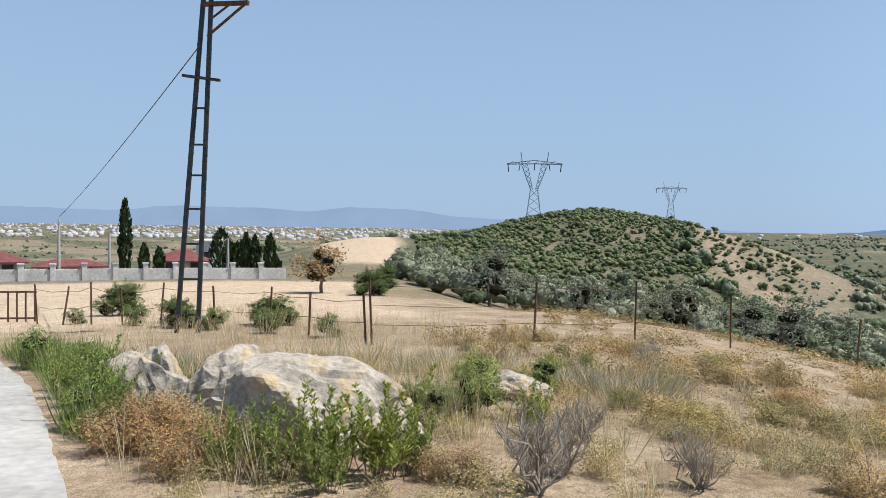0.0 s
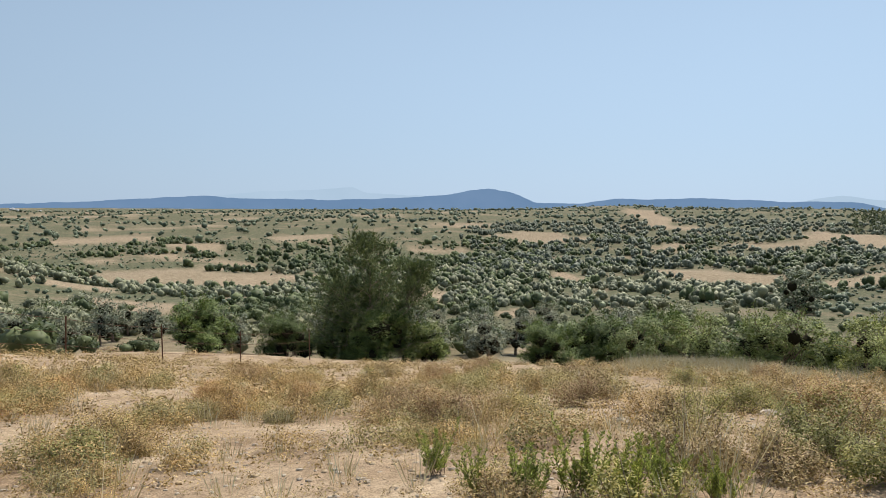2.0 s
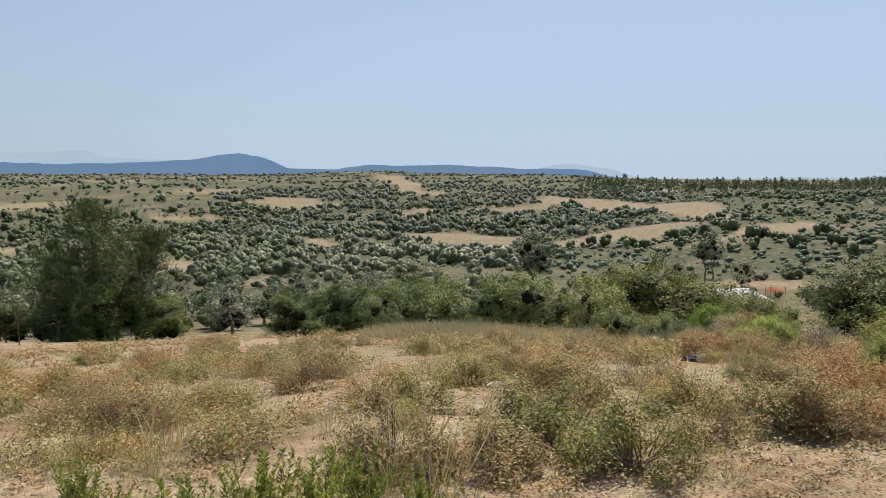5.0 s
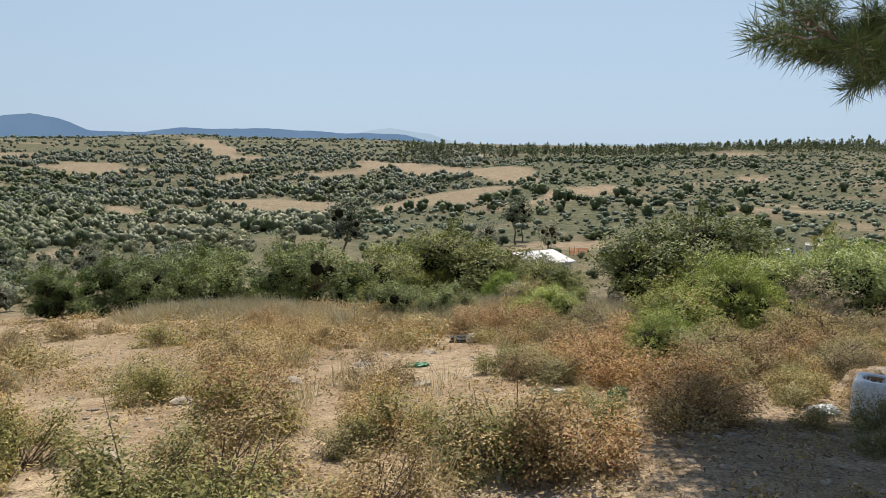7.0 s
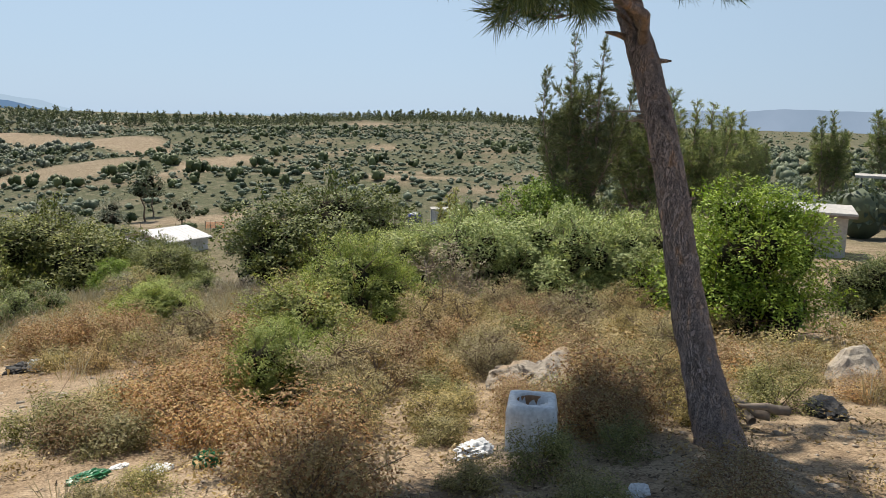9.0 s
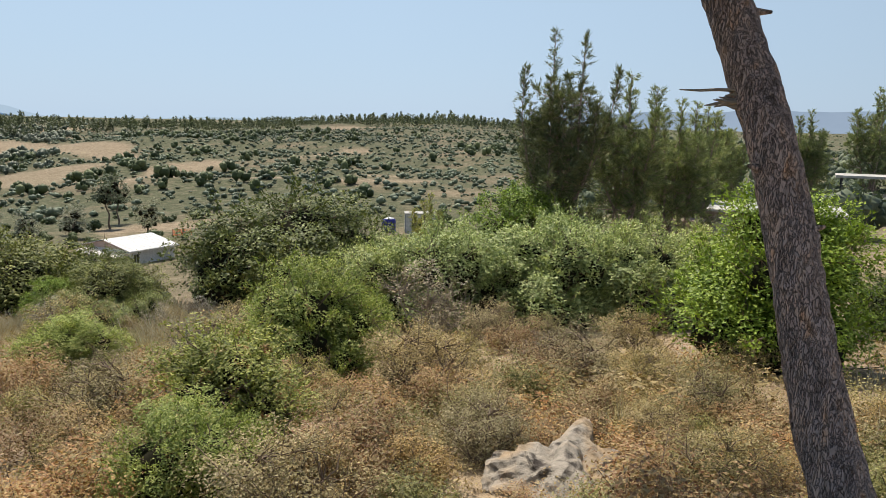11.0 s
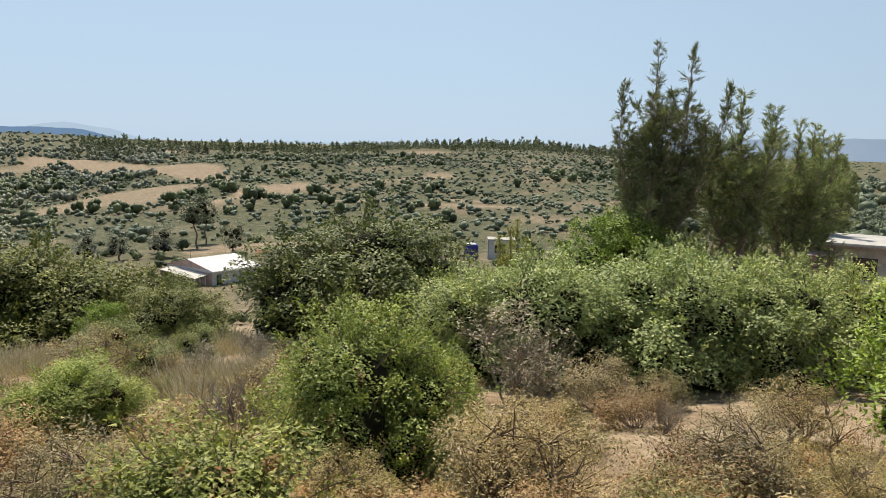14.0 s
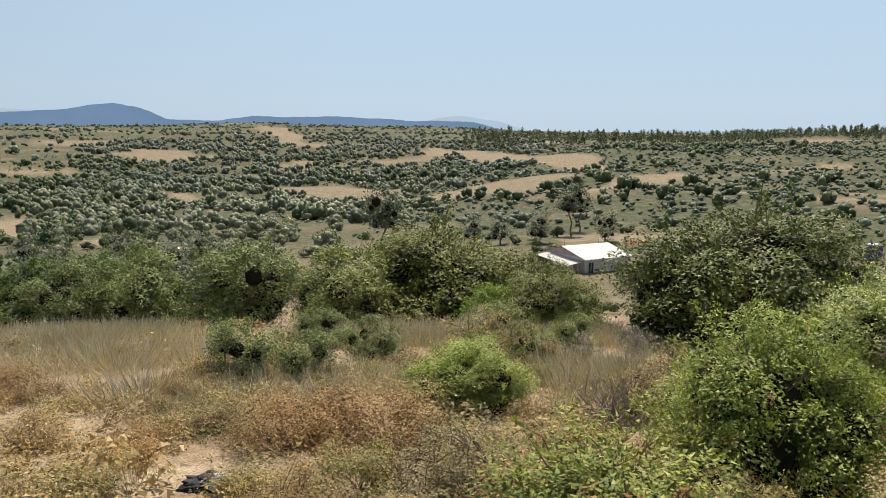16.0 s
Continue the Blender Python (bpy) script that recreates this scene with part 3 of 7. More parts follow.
def bush_arrays(seed, w, h, count, leaf, lobes=9, slim=0.55, lift=0.45, shoots=7, inner=0.14, tufts=7, hearts=0.5):
    """Twigs and leaves of a bush that stands on its origin, w wide and h high: limbs end in lobes, lobes in leafy tufts."""
    gen = np.random.default_rng(seed)
    c = units(lobes, gen)
    c *= np.array([w * 0.34, w * 0.34, h * 0.40]) * gen.uniform(0.6, 1.0, (lobes, 1))
    rad = 0.27 * min(w, h * 1.2) * gen.uniform(0.6, 1.15, lobes)
    c[:, 2] += h * lift
    low = np.arange(lobes) % 3 == 0  # a skirt of lobes near the ground
    c[low, 2] = rad[low] * 0.55
    c[low, :2] *= (w * 0.33 * gen.uniform(0.7, 1.0, low.sum()) / (np.hypot(c[low, 0], c[low, 1]) + 1e-6))[:, None]
    c[:, 2] = np.maximum(c[:, 2], rad * 0.5)
    owner = np.repeat(np.arange(lobes), tufts)
    d = units(len(owner), gen)
    d[:, 2] = d[:, 2] * 0.8 + 0.25
    tc = c[owner] + d * (rad[owner] * gen.uniform(0.55, 1.1, len(owner)))[:, None]
    tr = rad[owner] * gen.uniform(0.26, 0.6, len(owner))
    pick = gen.choice(len(owner), count, p=tr**2 / (tr**2).sum())
    e = units(count, gen)
    e[:, 2] = np.where(gen.random(count) < 0.7, np.abs(e[:, 2]), e[:, 2])
    u = np.where(gen.random(count) < inner * 0.5, gen.uniform(0.3, 0.7, count), gen.uniform(0.82, 1.1, count))
    p = tc[pick] + e * (tr[pick] * u)[:, None]
    # brought to the width and height that are asked for
    fit_ = np.array([w * 0.5 / np.percentile(np.hypot(p[:, 0], p[:, 1]), 97)] * 2 + [h / np.percentile(p[:, 2], 99)])
    p, c = p * fit_, c * fit_
    heart = Soup()  # inner twigs as near-black lumps, standing in for the shade between leaves
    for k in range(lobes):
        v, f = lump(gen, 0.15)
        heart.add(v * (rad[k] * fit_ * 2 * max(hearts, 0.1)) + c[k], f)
    out = p - np.array([0, 0, h * 0.3])
    out /= np.linalg.norm(out, axis=1, keepdims=True) + 1e-9
    face = 0.5 * e + 0.15 * out + np.array([0, 0, 0.85]) + 0.35 * units(count, gen)
    ax = np.cross(face, units(count, gen)) + 0.25 * e
    leaves, twigs = Soup(), Soup()
    ok = p[:, 2] > 0.02
    leaves.add(*leaf_faces(p[ok], ax[ok], leaf * gen.uniform(0.7, 1.3, ok.sum()), leaf * slim * gen.uniform(0.9, 1.3, ok.sum()), gen, 0.15, face[ok], True))
    for k in range(lobes):
        foot = np.array([gen.normal() * w * 0.06, gen.normal() * w * 0.06, -0.03])
        twigs.add(*tube(bent(foot, c[k], 0.06, gen, 4), np.linspace(0.008 * w + 0.006, 0.004 + 0.003 * w, 5), 5))
        for s in range(shoots):
            q = units(1, gen)[0]
            q[2] = abs(q[2]) * 0.9 + 0.1
            tip = c[k] + q * rad[k] * gen.uniform(1.05, 1.75)
            twigs.add(*tube(bent(c[k], tip, 0.08, gen, 3), np.linspace(0.004 + 0.003 * w, 0.0015, 4), 3))
            m = max(3, int(count / lobes / shoots * 0.24))
            uu = gen.uniform(0.6, 1.02, m)[:, None]
            pp = c[k] + (tip - c[k]) * uu + gen.normal(size=(m, 3)) * leaf * 0.8
            leaves.add(*leaf_faces(pp, q + 0.9 * units(m, gen), leaf * gen.uniform(0.7, 1.2, m), leaf * slim, gen, 0.25, None, True))
    return twigs, leaves, heart


def bush_master(name, seed, w, h, count, leaf, mat, label, category="bush", group="", twig=TWIG, hearts=0.56, **kw):
    tw, lv, ht = bush_arrays(seed, w, h, count, leaf, hearts=hearts, **kw)
    ob = thing(name, (0, 0, -50), label, category, group)
    tagged(part("branchwork", tw.mesh("branchwork", twig), None, ob), kind="stuff")
    tagged(part("foliage", lv.mesh("foliage", mat), None, ob), kind="stuff")
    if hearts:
        tagged(part("inner_twig", ht.mesh("inner_twig", SHADEHEART), None, ob, "inner twigs as near-black lumps standing in for shade"), kind="stuff")
    return ob


USED = set()


def put(master, x, y, size=1.0, turn=0.0, sink=0.0, label="", tall=1.0):
    """The master itself the first time, then copies of it."""
    m = pose(x, y, drop(x, y) - sink, 0, 0, turn)
    if master.name not in USED:
        USED.add(master.name)
        ob = master
    else:
        ob = copy_thing(master, m)
    ob.matrix_basis = m @ Matrix.Diagonal((size, size, size * tall, 1))
    if label:
        ob["label"] = label
    return ob


# the bushes of the slope, each by its foot, with its width and height
lime = bush_master("lime_bush", 11, 1.7, 1.25, 64000, 0.031, LIME, "leafy lime-green bush with a few rust-red twigs on the dry slope", group="lime bushes", lobes=38, tufts=8, hearts=0.5)
put(lime, 9.2, 10.35, 0.84, 20, tall=1.1)
lime_dark = bush_master("lime_bush", 111, 1.15, 0.85, 25000, 0.027, leaf_mat("dull_lime_leaf", ((0.16, 0.195, 0.045), (0.255, 0.29, 0.07), (0.37, 0.38, 0.115)), 2.6, 0.38, dead=(0.33, 0.15, 0.065), dead_part=0.01), "dull green bush with reddening lower leaves", group="lime bushes", lobes=28, tufts=7, hearts=0.42)
put(lime_dark, 7.15, 8.75, 1.0, 140, tall=0.9)
put(lime, 8.1, 13.4, 0.68, 250, tall=0.8, label="low lime-green bush among dry weeds")
put(lime, 6.3, 7.75, 0.45, 70, label="low yellow-green shrub beside the lime bush")
dark = bush_master("oak_bush", 12, 5.1, 2.55, 58000, 0.092, OAK, "large rounded dark green oak bush", group="dark oak bushes", lobes=44, tufts=8)
put(dark, 15.4, 18.7, 1.0, 0, tall=0.96)
put(dark, 11.2, 24.7, 0.9, 130, label="broad dark green bush with an uneven crown")
put(dark, 13.2, 23.9, 0.62, 40, label="dark green bush behind the straw bank")
put(dark, 12.6, 21.6, 0.5, 220, label="dark green bush standing behind the grass bank")
sage = bush_master("grey_green_bush", 13, 2.35, 1.65, 34000, 0.053, SAGE, "pale grey-green leafy bush in a dense thicket", group="thicket bushes", lobes=30, tufts=7, hearts=0.45)
for k, (x, y, s, a) in enumerate(((13.5, 13.5, 0.85, 0), (13.9, 12.6, 1.0, 70), (15.2, 11.6, 1.05, 150), (16.4, 10.7, 1.0, 210), (15.4, 14.2, 0.92, 300), (17.2, 12.6, 1.1, 30), (18.3, 10.4, 1.0, 95))):
    put(sage, x, y, s, a)
bright = bush_master("green_tree", 14, 2.3, 1.9, 34000, 0.052, BRIGHT, "bright green broad-leaved bush", group="bright green bushes", lobes=30, tufts=7, hearts=0.5)
put(bright, 13.05, 7.25, 0.92, 0, tall=1.08)
put(dark, 18.0, 6.6, 0.42, 100, label="dark green bush behind the bright one")
put(bright, 26.8, 20.5, 1.85, 310, label="rounded bright green tree in front of the pines")
put(bright, 11.3, 21.6, 0.5, 60, label="small bright green bush below the bank")
green = bush_master("mastic_bush", 15, 3.2, 2.2, 22000, 0.075, leaf_mat("mastic_leaf", ((0.065, 0.11, 0.026), (0.12, 0.175, 0.042), (0.215, 0.27, 0.085)), 0.7, 0.22), "mid-green rounded bush at the edge of the field", group="field edge bushes", lobes=13)
for x, y, s, a in ((1.1, 30.9, 0.95, 0), (3.8, 29.2, 1.0, 60), (6.6, 28.2, 0.95, 200), (-0.8, 33.0, 0.8, 120), (8.8, 27.8, 0.7, 20), (-18.3, 36.9, 1.15, 80), (-14.4, 38.5, 0.95, 160), (-10.0, 40.2, 1.2, 250), (-12.5, 41.0, 1.1, 300), (-8.0, 41.5, 0.9, 20)):
    put(green, x, y, s, a)
shrub = bush_master("low_shrub", 16, 1.2, 0.8, 9000, 0.032, leaf_mat("shrub_leaf", ((0.10, 0.14, 0.04), (0.175, 0.22, 0.072), (0.29, 0.33, 0.13)), 1.2, 0.3), "low olive-green shrub among straw and weeds", group="low shrubs", hearts=0.4, lobes=10)
for x, y, size, a in ((8.4, 23.6, 2.2, 290), (6.4, 24.4, 2.3, 30), (4.4, 25.4, 2.2, 150), (2.6, 26.2, 2.0, 220)):
    put(shrub, x, y, size, a, label="broad olive-green bush behind the straw bank")
for x, y, s, a in ((5.93, 15.06, 0.95, 0), (6.83, 14.80, 0.8, 100), (7.8, 16.6, 0.85, 200), (7.4, 18.9, 0.8, 50), (9.9, 16.3, 0.8, 300), (10.6, 19.4, 0.9, 20), (11.6, 18.0, 0.8, 80), (13.0, 21.0, 1.1, 120)):
    put(shrub, x, y, s, a)
grey = bush_master("grey_bush", 17, 1.3, 1.2, 2600, 0.04, GREY, "half-dead grey-brown bush with thin twigs", group="grey bushes", twig=PALE_TWIG, hearts=0, lobes=10, shoots=14)
for x, y, s, a in ((12.3, 11.7, 1.0, 0), (9.6, 17.6, 0.62, 90), (10.3, 15.4, 0.5, 170), (12.0, 17.0, 0.5, 40), (-9.6, 5.2, 0.5, 0)):
    put(grey, x, y, s, a)


brown = bush_master("brown_shrub", 18, 1.15, 0.7, 9500, 0.021, PALEWEED, "dense dry brown shrub on the slope", group="brown shrubs", twig=TWIG, hearts=0, lobes=14, shoots=9, tufts=8)
brown_green = bush_master("olive_shrub", 28, 1.1, 0.66, 9500, 0.021, OLIVEWEED, "dense olive-green dry shrub on the slope", group="brown shrubs", twig=TWIG, hearts=0, lobes=13, shoots=9, tufts=8)
for x, y, s, a in ((9.1, 8.8, 0.92, 0), (12.6, 10.7, 0.9, 60), (13.4, 10.45, 0.6, 130), (10.5, 8.25, 0.85, 200), (10.7, 7.5, 0.62, 270), (12.6, 8.65, 0.85, 20), (8.25, 7.55, 0.55, 310), (9.65, 6.65, 0.66, 90), (7.6, 8.1, 0.55, 170), (7.0, 10.3, 0.8, 240), (12.1, 7.2, 0.6, 30), (9.2, 16.2, 1.2, 75), (11.35, 11.6, 0.6, 115), (8.75, 6.5, 0.45, 5), (9.8, 12.7, 0.9, 220), (10.2, 11.9, 0.8, 300), (11.3, 12.2, 0.9, 50), (10.6, 13.6, 0.9, 150), (8.0, 5.9, 0.55, 15), (7.9, 7.2, 0.6, 100), (6.4, 7.2, 0.7, 45), (5.9, 6.6, 0.5, 330), (8.3, 9.4, 0.6, 190), (10.1, 9.6, 0.7, 280)):
    put((brown, brown_green)[int(a) // 10 % 2], x, y, s, a)


def bare_bush(name, seed, w, h, label, mat=TWIG, limbs=10, twigs_each=26):
    gen = np.random.default_rng(seed)
    limbs_, fine = Soup(), Soup()
    for k in range(limbs):
        q = units(1, gen)[0]
        q[2] = abs(q[2]) + 0.55
        tip = q / np.linalg.norm(q) * np.array([w * 0.5, w * 0.5, h]) * gen.uniform(0.6, 0.95)
        line = bent((0, 0, -0.03), tip, 0.07, gen, 4)
        limbs_.add(*tube(line, np.linspace(0.013, 0.004, 5), 4))
        for j in range(twigs_each):
            u = gen.uniform(0.3, 1.0)
            s = line[0] + (line[-1] - line[0]) * u
            e = s + (units(1, gen)[0] * 0.6 + np.array([0, 0, 0.5])) * gen.uniform(0.1, 0.26) * h
            fine.add(*tube(bent(s, e, 0.1, gen, 2), (0.0035, 0.0025, 0.001), 3))
    ob = thing(name, (0, 0, -50), label, "dead bush", "dead bushes")
    tagged(part("branch", limbs_.mesh("branch", mat), None, ob), kind="stuff")
    tagged(part("twig", fine.mesh("twig", mat), None, ob), kind="stuff")
    return ob


dead = bare_bush("dead_bush", 21, 1.0, 0.7, "bare brown twiggy bush without leaves", PALE_TWIG, 14, 34)
for x, y, s, a in ((8.9, 11.9, 1.0, 0), (9.6, 12.8, 0.8, 90), (9.3, 9.0, 0.45, 10), (12.0, 9.6, 0.6, 200), (-4.9, 0.75, 0.95, 30), (-4.2, 1.5, 0.8, 120), (-5.8, 1.5, 0.8, 220)):
    put(dead, x, y, s, a)


# dry weeds of the field
def weed_arrays(seed, w, h, count, leaf, stems=26, knots=14):
    """A tussock: stems fan out from the root, small leaves crowd in knots over the dome."""
    gen = np.random.default_rng(seed)
    lv, st = Soup(), Soup()
    c = units(knots, gen)
    c[:, 2] = np.abs(c[:, 2])
    c *= np.array([w * 0.42, w * 0.42, h * 0.72]) * gen.uniform(0.5, 1.05, (knots, 1))
    pick = gen.integers(0, knots, count)
    e = units(count, gen)
    p = c[pick] + e * np.array([w, w, h * 1.5]) * (0.17 if knots < 30 else 0.12) * gen.uniform(0.5, 1.25, (count, 1))
    p[:, 2] = np.abs(p[:, 2]) + 0.01
    face = 0.7 * e + 0.5 * p / max(w, h) + [0, 0, 0.9] + 0.6 * units(count, gen)
    lv.add(*leaf_faces(p, np.cross(face, units(count, gen)), leaf * gen.uniform(0.7, 1.6, count), leaf * 0.66, gen, 0.15, face, True))
    for k in range(stems):
        q = c[k % knots] * gen.uniform(0.8, 1.35) + gen.normal(size=3) * 0.06 * w
        q[2] = abs(q[2])
        st.add(*tube(bent((gen.normal() * 0.03 * w, gen.normal() * 0.03 * w, -0.02), q, 0.06, gen, 2), (0.0045, 0.003, 0.0015), 3))
    return st, lv


WEEDS = []
weed_kinds = ((31, 0.75, 0.46, 5200, 0.0158, WEED, "dry brown weed clump in stony earth"), (32, 0.6, 0.38, 4300, 0.0155, OLIVEWEED, "olive-brown weed clump in stony earth"),
              (33, 0.85, 0.52, 6000, 0.0158, RUST, "rust-coloured dry weed clump"), (34, 0.7, 0.42, 5200, 0.0158, GREENWEED, "yellowish green weed clump in stony earth"))
for seed, w, h, count, leaf, mat, label in weed_kinds:
    st, lv = weed_arrays(seed, w, h, count, leaf, 45, 34)
    ob = thing("dry_weed", (0, 0, -50), label, "weed", "dry weeds of the field")
    tagged(part("stalk", st.mesh("stalk", TWIG), None, ob), kind="stuff")
    tagged(part("foliage", lv.mesh("foliage", mat), None, ob), kind="stuff")
    WEEDS.append(ob)
SMALL = [(st_, lv_) for st_, lv_ in (weed_arrays(40 + k, 0.75, 0.36, 135, 0.046, 1, 12) for k in range(5))]

KEEP_OUT = [(0.43, -2.6, 1.0), (0.2, -0.8, 1.0), (0.5, 0.5, 1.1), (1.4, 1.6, 1.1), (2.6, 2.8, 1.1), (3.8, 4.0, 1.1), (4.8, 4.8, 1.1), (5.5, 5.7, 1.1), (6.0, 6.3, 1.0), (7.0, 5.0, 0.35), (6.25, 5.65, 0.4), (7.6, 6.6, 0.5),
            (9.4, 10.2, 0.8), (7.2, 8.75, 0.75), (13.2, 7.1, 1.0), (8.1, 13.4, 0.6), (5.06, 6.77, 0.25), (4.56, 6.97, 0.25), (5.8, 11.6, 0.3), (4.3, 9.0, 0.25), (8.3, 4.75, 0.5), (6.95, 4.75, 0.6), (7.5, 4.5, 0.6)]


def bare(x, y):
    """Where the field is bare stony earth."""
    v = noise.noise(Vector((x * 0.42 + 3.1, y * 0.42 + 7.7, 0.0))) + 0.45 * noise.noise(Vector((x * 1.3, y * 1.3, 3.3)))
    path = abs((y - 8.8) - 0.55 * (x - 4.0)) < 1.1 and 2.0 < x < 7.5
    return v + (0.35 if path else 0.0) - 0.3 * smooth((x - 6.2) / 2.0)


def free(x, y, gap=0.0):
    return all((x - a) ** 2 + (y - b) ** 2 > (c + gap) ** 2 for a, b, c in KEEP_OUT)


def field(x, y):
    """Inside the weedy field."""
    az, r = math.degrees(math.atan2(-x, y)), math.hypot(x, y)
    return -80 < az < 82 and r < 34 and not (az > 66 and r > 17) and not (x > 11 and y > 8.5 and (x - 11) * 0.5 > y - 30)


g5 = np.random.default_rng(31)
near_spots = []
for _ in range(4000):
    if len(near_spots) >= 62:
        break
    x, y = g5.uniform(4.6, 9.6), g5.uniform(4.4, 9.8)
    if free(x, y, 0.12) and y < x + 3.2 and all((x - a) ** 2 + (y - b) ** 2 > 0.17 for a, b in near_spots):
        near_spots.append((x, y))
        put(WEEDS[g5.choice(4, p=(0.2, 0.22, 0.34, 0.24))], x, y, g5.uniform(0.5, 1.05), g5.uniform(0, 360), 0.02, "", g5.uniform(0.75, 1.1))
for k, x, y, size in ((2, 4.95, 5.75, 1.0), (2, 6.75, 5.45, 0.75), (1, 6.3, 6.3, 0.9), (2, 6.9, 7.35, 0.9), (3, 8.2, 5.05, 0.9), (1, 4.4, 6.5, 0.55), (0, 6.35, 9.1, 0.9), (2, 2.35, 6.75, 1.2), (0, 3.5, 5.3, 1.2), (3, 3.1, 5.9, 0.9), (1, 2.8, 5.85, 0.7), (0, 4.8, 5.65, 0.8), (3, 5.95, 5.3, 0.7), (1, 5.75, 4.95, 0.55), (3, 6.4, 5.15, 0.6), (2, 6.65, 5.95, 0.7), (1, 5.55, 5.4, 0.6), (2, 6.95, 6.15, 0.7), (3, 5.4, 4.85, 0.45), (1, 6.05, 6.05, 0.65), (0, 5.25, 5.95, 0.6), (1, 6.7, 6.5, 0.6)):
    put(WEEDS[k], x, y, size, 71 * x)


gen = np.random.default_rng(99)
spots = []
tries = 0
while len(spots) < 155 and tries < 30000:
    tries += 1
    r, az = 2.2 + 14.5 * gen.random() ** 0.75, gen.uniform(-80, 84)
    x, y = polar(az, r)
    x, y = x + 1.8, y + 1.6
    if not field(x, y) or not free(x, y, 0.25) or bare(x, y) > 0.2 * gen.random() - 0.02:
        continue
    if any((x - a) ** 2 + (y - b) ** 2 < 0.16 for a, b in spots):
        continue
    spots.append((x, y))
for x, y in spots:
    k = gen.choice(4, p=(0.36, 0.3, 0.12 if x < 5 else 0.2, 0.22 if x < 5 else 0.14))
    put(WEEDS[k], x, y, gen.uniform(0.65, 1.3), gen.uniform(0, 360), 0.0, "", gen.uniform(0.8, 1.15))
for k, x, y, s in ((2, 6.3, 9.6, 1.0), (1, 6.8, 10.2, 1.1), (2, 7.3, 9.8, 1.15), (3, 6.6, 10.9, 1.0), (1, 7.2, 10.8, 1.2), (2, 7.8, 10.6, 1.2), (0, 6.1, 10.4, 0.9), (1, 7.6, 11.4, 1.2), (2, 6.9, 11.6, 1.25), (0, 7.4, 9.2, 1.0), (1, 5.9, 11.0, 0.8), (3, 8.3, 11.3, 1.0), (2, 6.2, 12.1, 1.1), (1, 6.6, 9.1, 0.9)):
    put(WEEDS[k], x, y, s, 67 * x + 31 * y)
for k, x, y, s in ((3, 1.75, 5.35, 1.25), (0, 2.15, 5.6, 1.1), (3, 2.35, 6.7, 1.2), (0, 2.75, 5.05, 0.9), (3, 3.4, 5.35, 1.05), (2, 3.7, 5.15, 1.0), (0, 3.05, 6.1, 0.9), (3, 1.2, 6.6, 1.1), (0, 0.9, 7.4, 1.1), (3, 4.3, 5.75, 0.7), (2, 5.3, 6.3, 1.15), (0, 3.6, 7.9, 0.9), (1, 4.9, 7.9, 0.9), (3, 1.9, 8.3, 1.1), (0, 2.7, 9.1, 1.0), (2, 0.2, 9.0, 1.1), (2, 6.85, 5.6, 0.9)):
    put(WEEDS[k], x, y, s, 67 * x + 31 * y)
for k, (x, y, s) in enumerate(((5.6, 7.9, 1.2), (6.2, 8.3, 1.3), (7.2, 7.6, 1.2), (5.55, 4.75, 0.6), (7.1, 5.7, 1.25), (7.5, 5.2, 1.0), (7.05, 12.2, 1.4), (7.3, 11.9, 1.1), (12.0, 9.9, 1.1), (11.2, 10.2, 1.3), (10.2, 8.3, 1.2), (9.3, 7.9, 1.2), (8.6, 8.2, 1.1), (11.0, 8.2, 1.0), (-7.3, -2.2, 1.2), (-6.9, -1.8, 1.1))):
    put(WEEDS[(2, 1, 2, 3)[k % 4]], x, y, s, gen.uniform(0, 360))


def scatter(templates, places):
    """One mesh of many copies: templates are arrays, places rows of x, y, z, turn, size, tall, template."""
    vs, fs, n = [], [], 0
    for x, y, z, turn, size, tall, k in places:
        v, f = templates[int(k)]
        c, s = math.cos(turn) * size, math.sin(turn) * size
        w = np.empty_like(v)
        w[:, 0], w[:, 1], w[:, 2] = v[:, 0] * c - v[:, 1] * s + x, v[:, 0] * s + v[:, 1] * c + y, v[:, 2] * size * tall + z
        vs.append(w)
        fs.append(f + n)
        n += len(v)
    return np.concatenate(vs), np.concatenate(fs)


def stuff(name, arrays, material, label, category):
    return tagged(new(name, arr_mesh(name, *arrays, material)), label, category, "", "stuff")


small_leaf = [lv.arrays() for st, lv in SMALL]
rows = []
while len(rows) < 1150:
    r, az = 7 + 27.5 * gen.random() ** 0.7, gen.uniform(-79, 80)
    x, y = polar(az, r)
    x, y = x + 1.0, y + 1.0
    if not field(x, y) or not free(x, y, 0.2) or math.hypot(x - 1.8, y - 1.6) < 9 or bare(x, y) > 0.1 + 0.4 * smooth((r - 10) / 12):
        continue
    rows.append((x, y, drop(x, y), gen.uniform(0, 6.28), gen.uniform(0.5, 1.25), gen.uniform(0.7, 1.1), gen.integers(0, 5)))
stuff("dry_weeds", scatter(small_leaf, rows), WEED, "dry brown weeds covering the slope", "weeds")


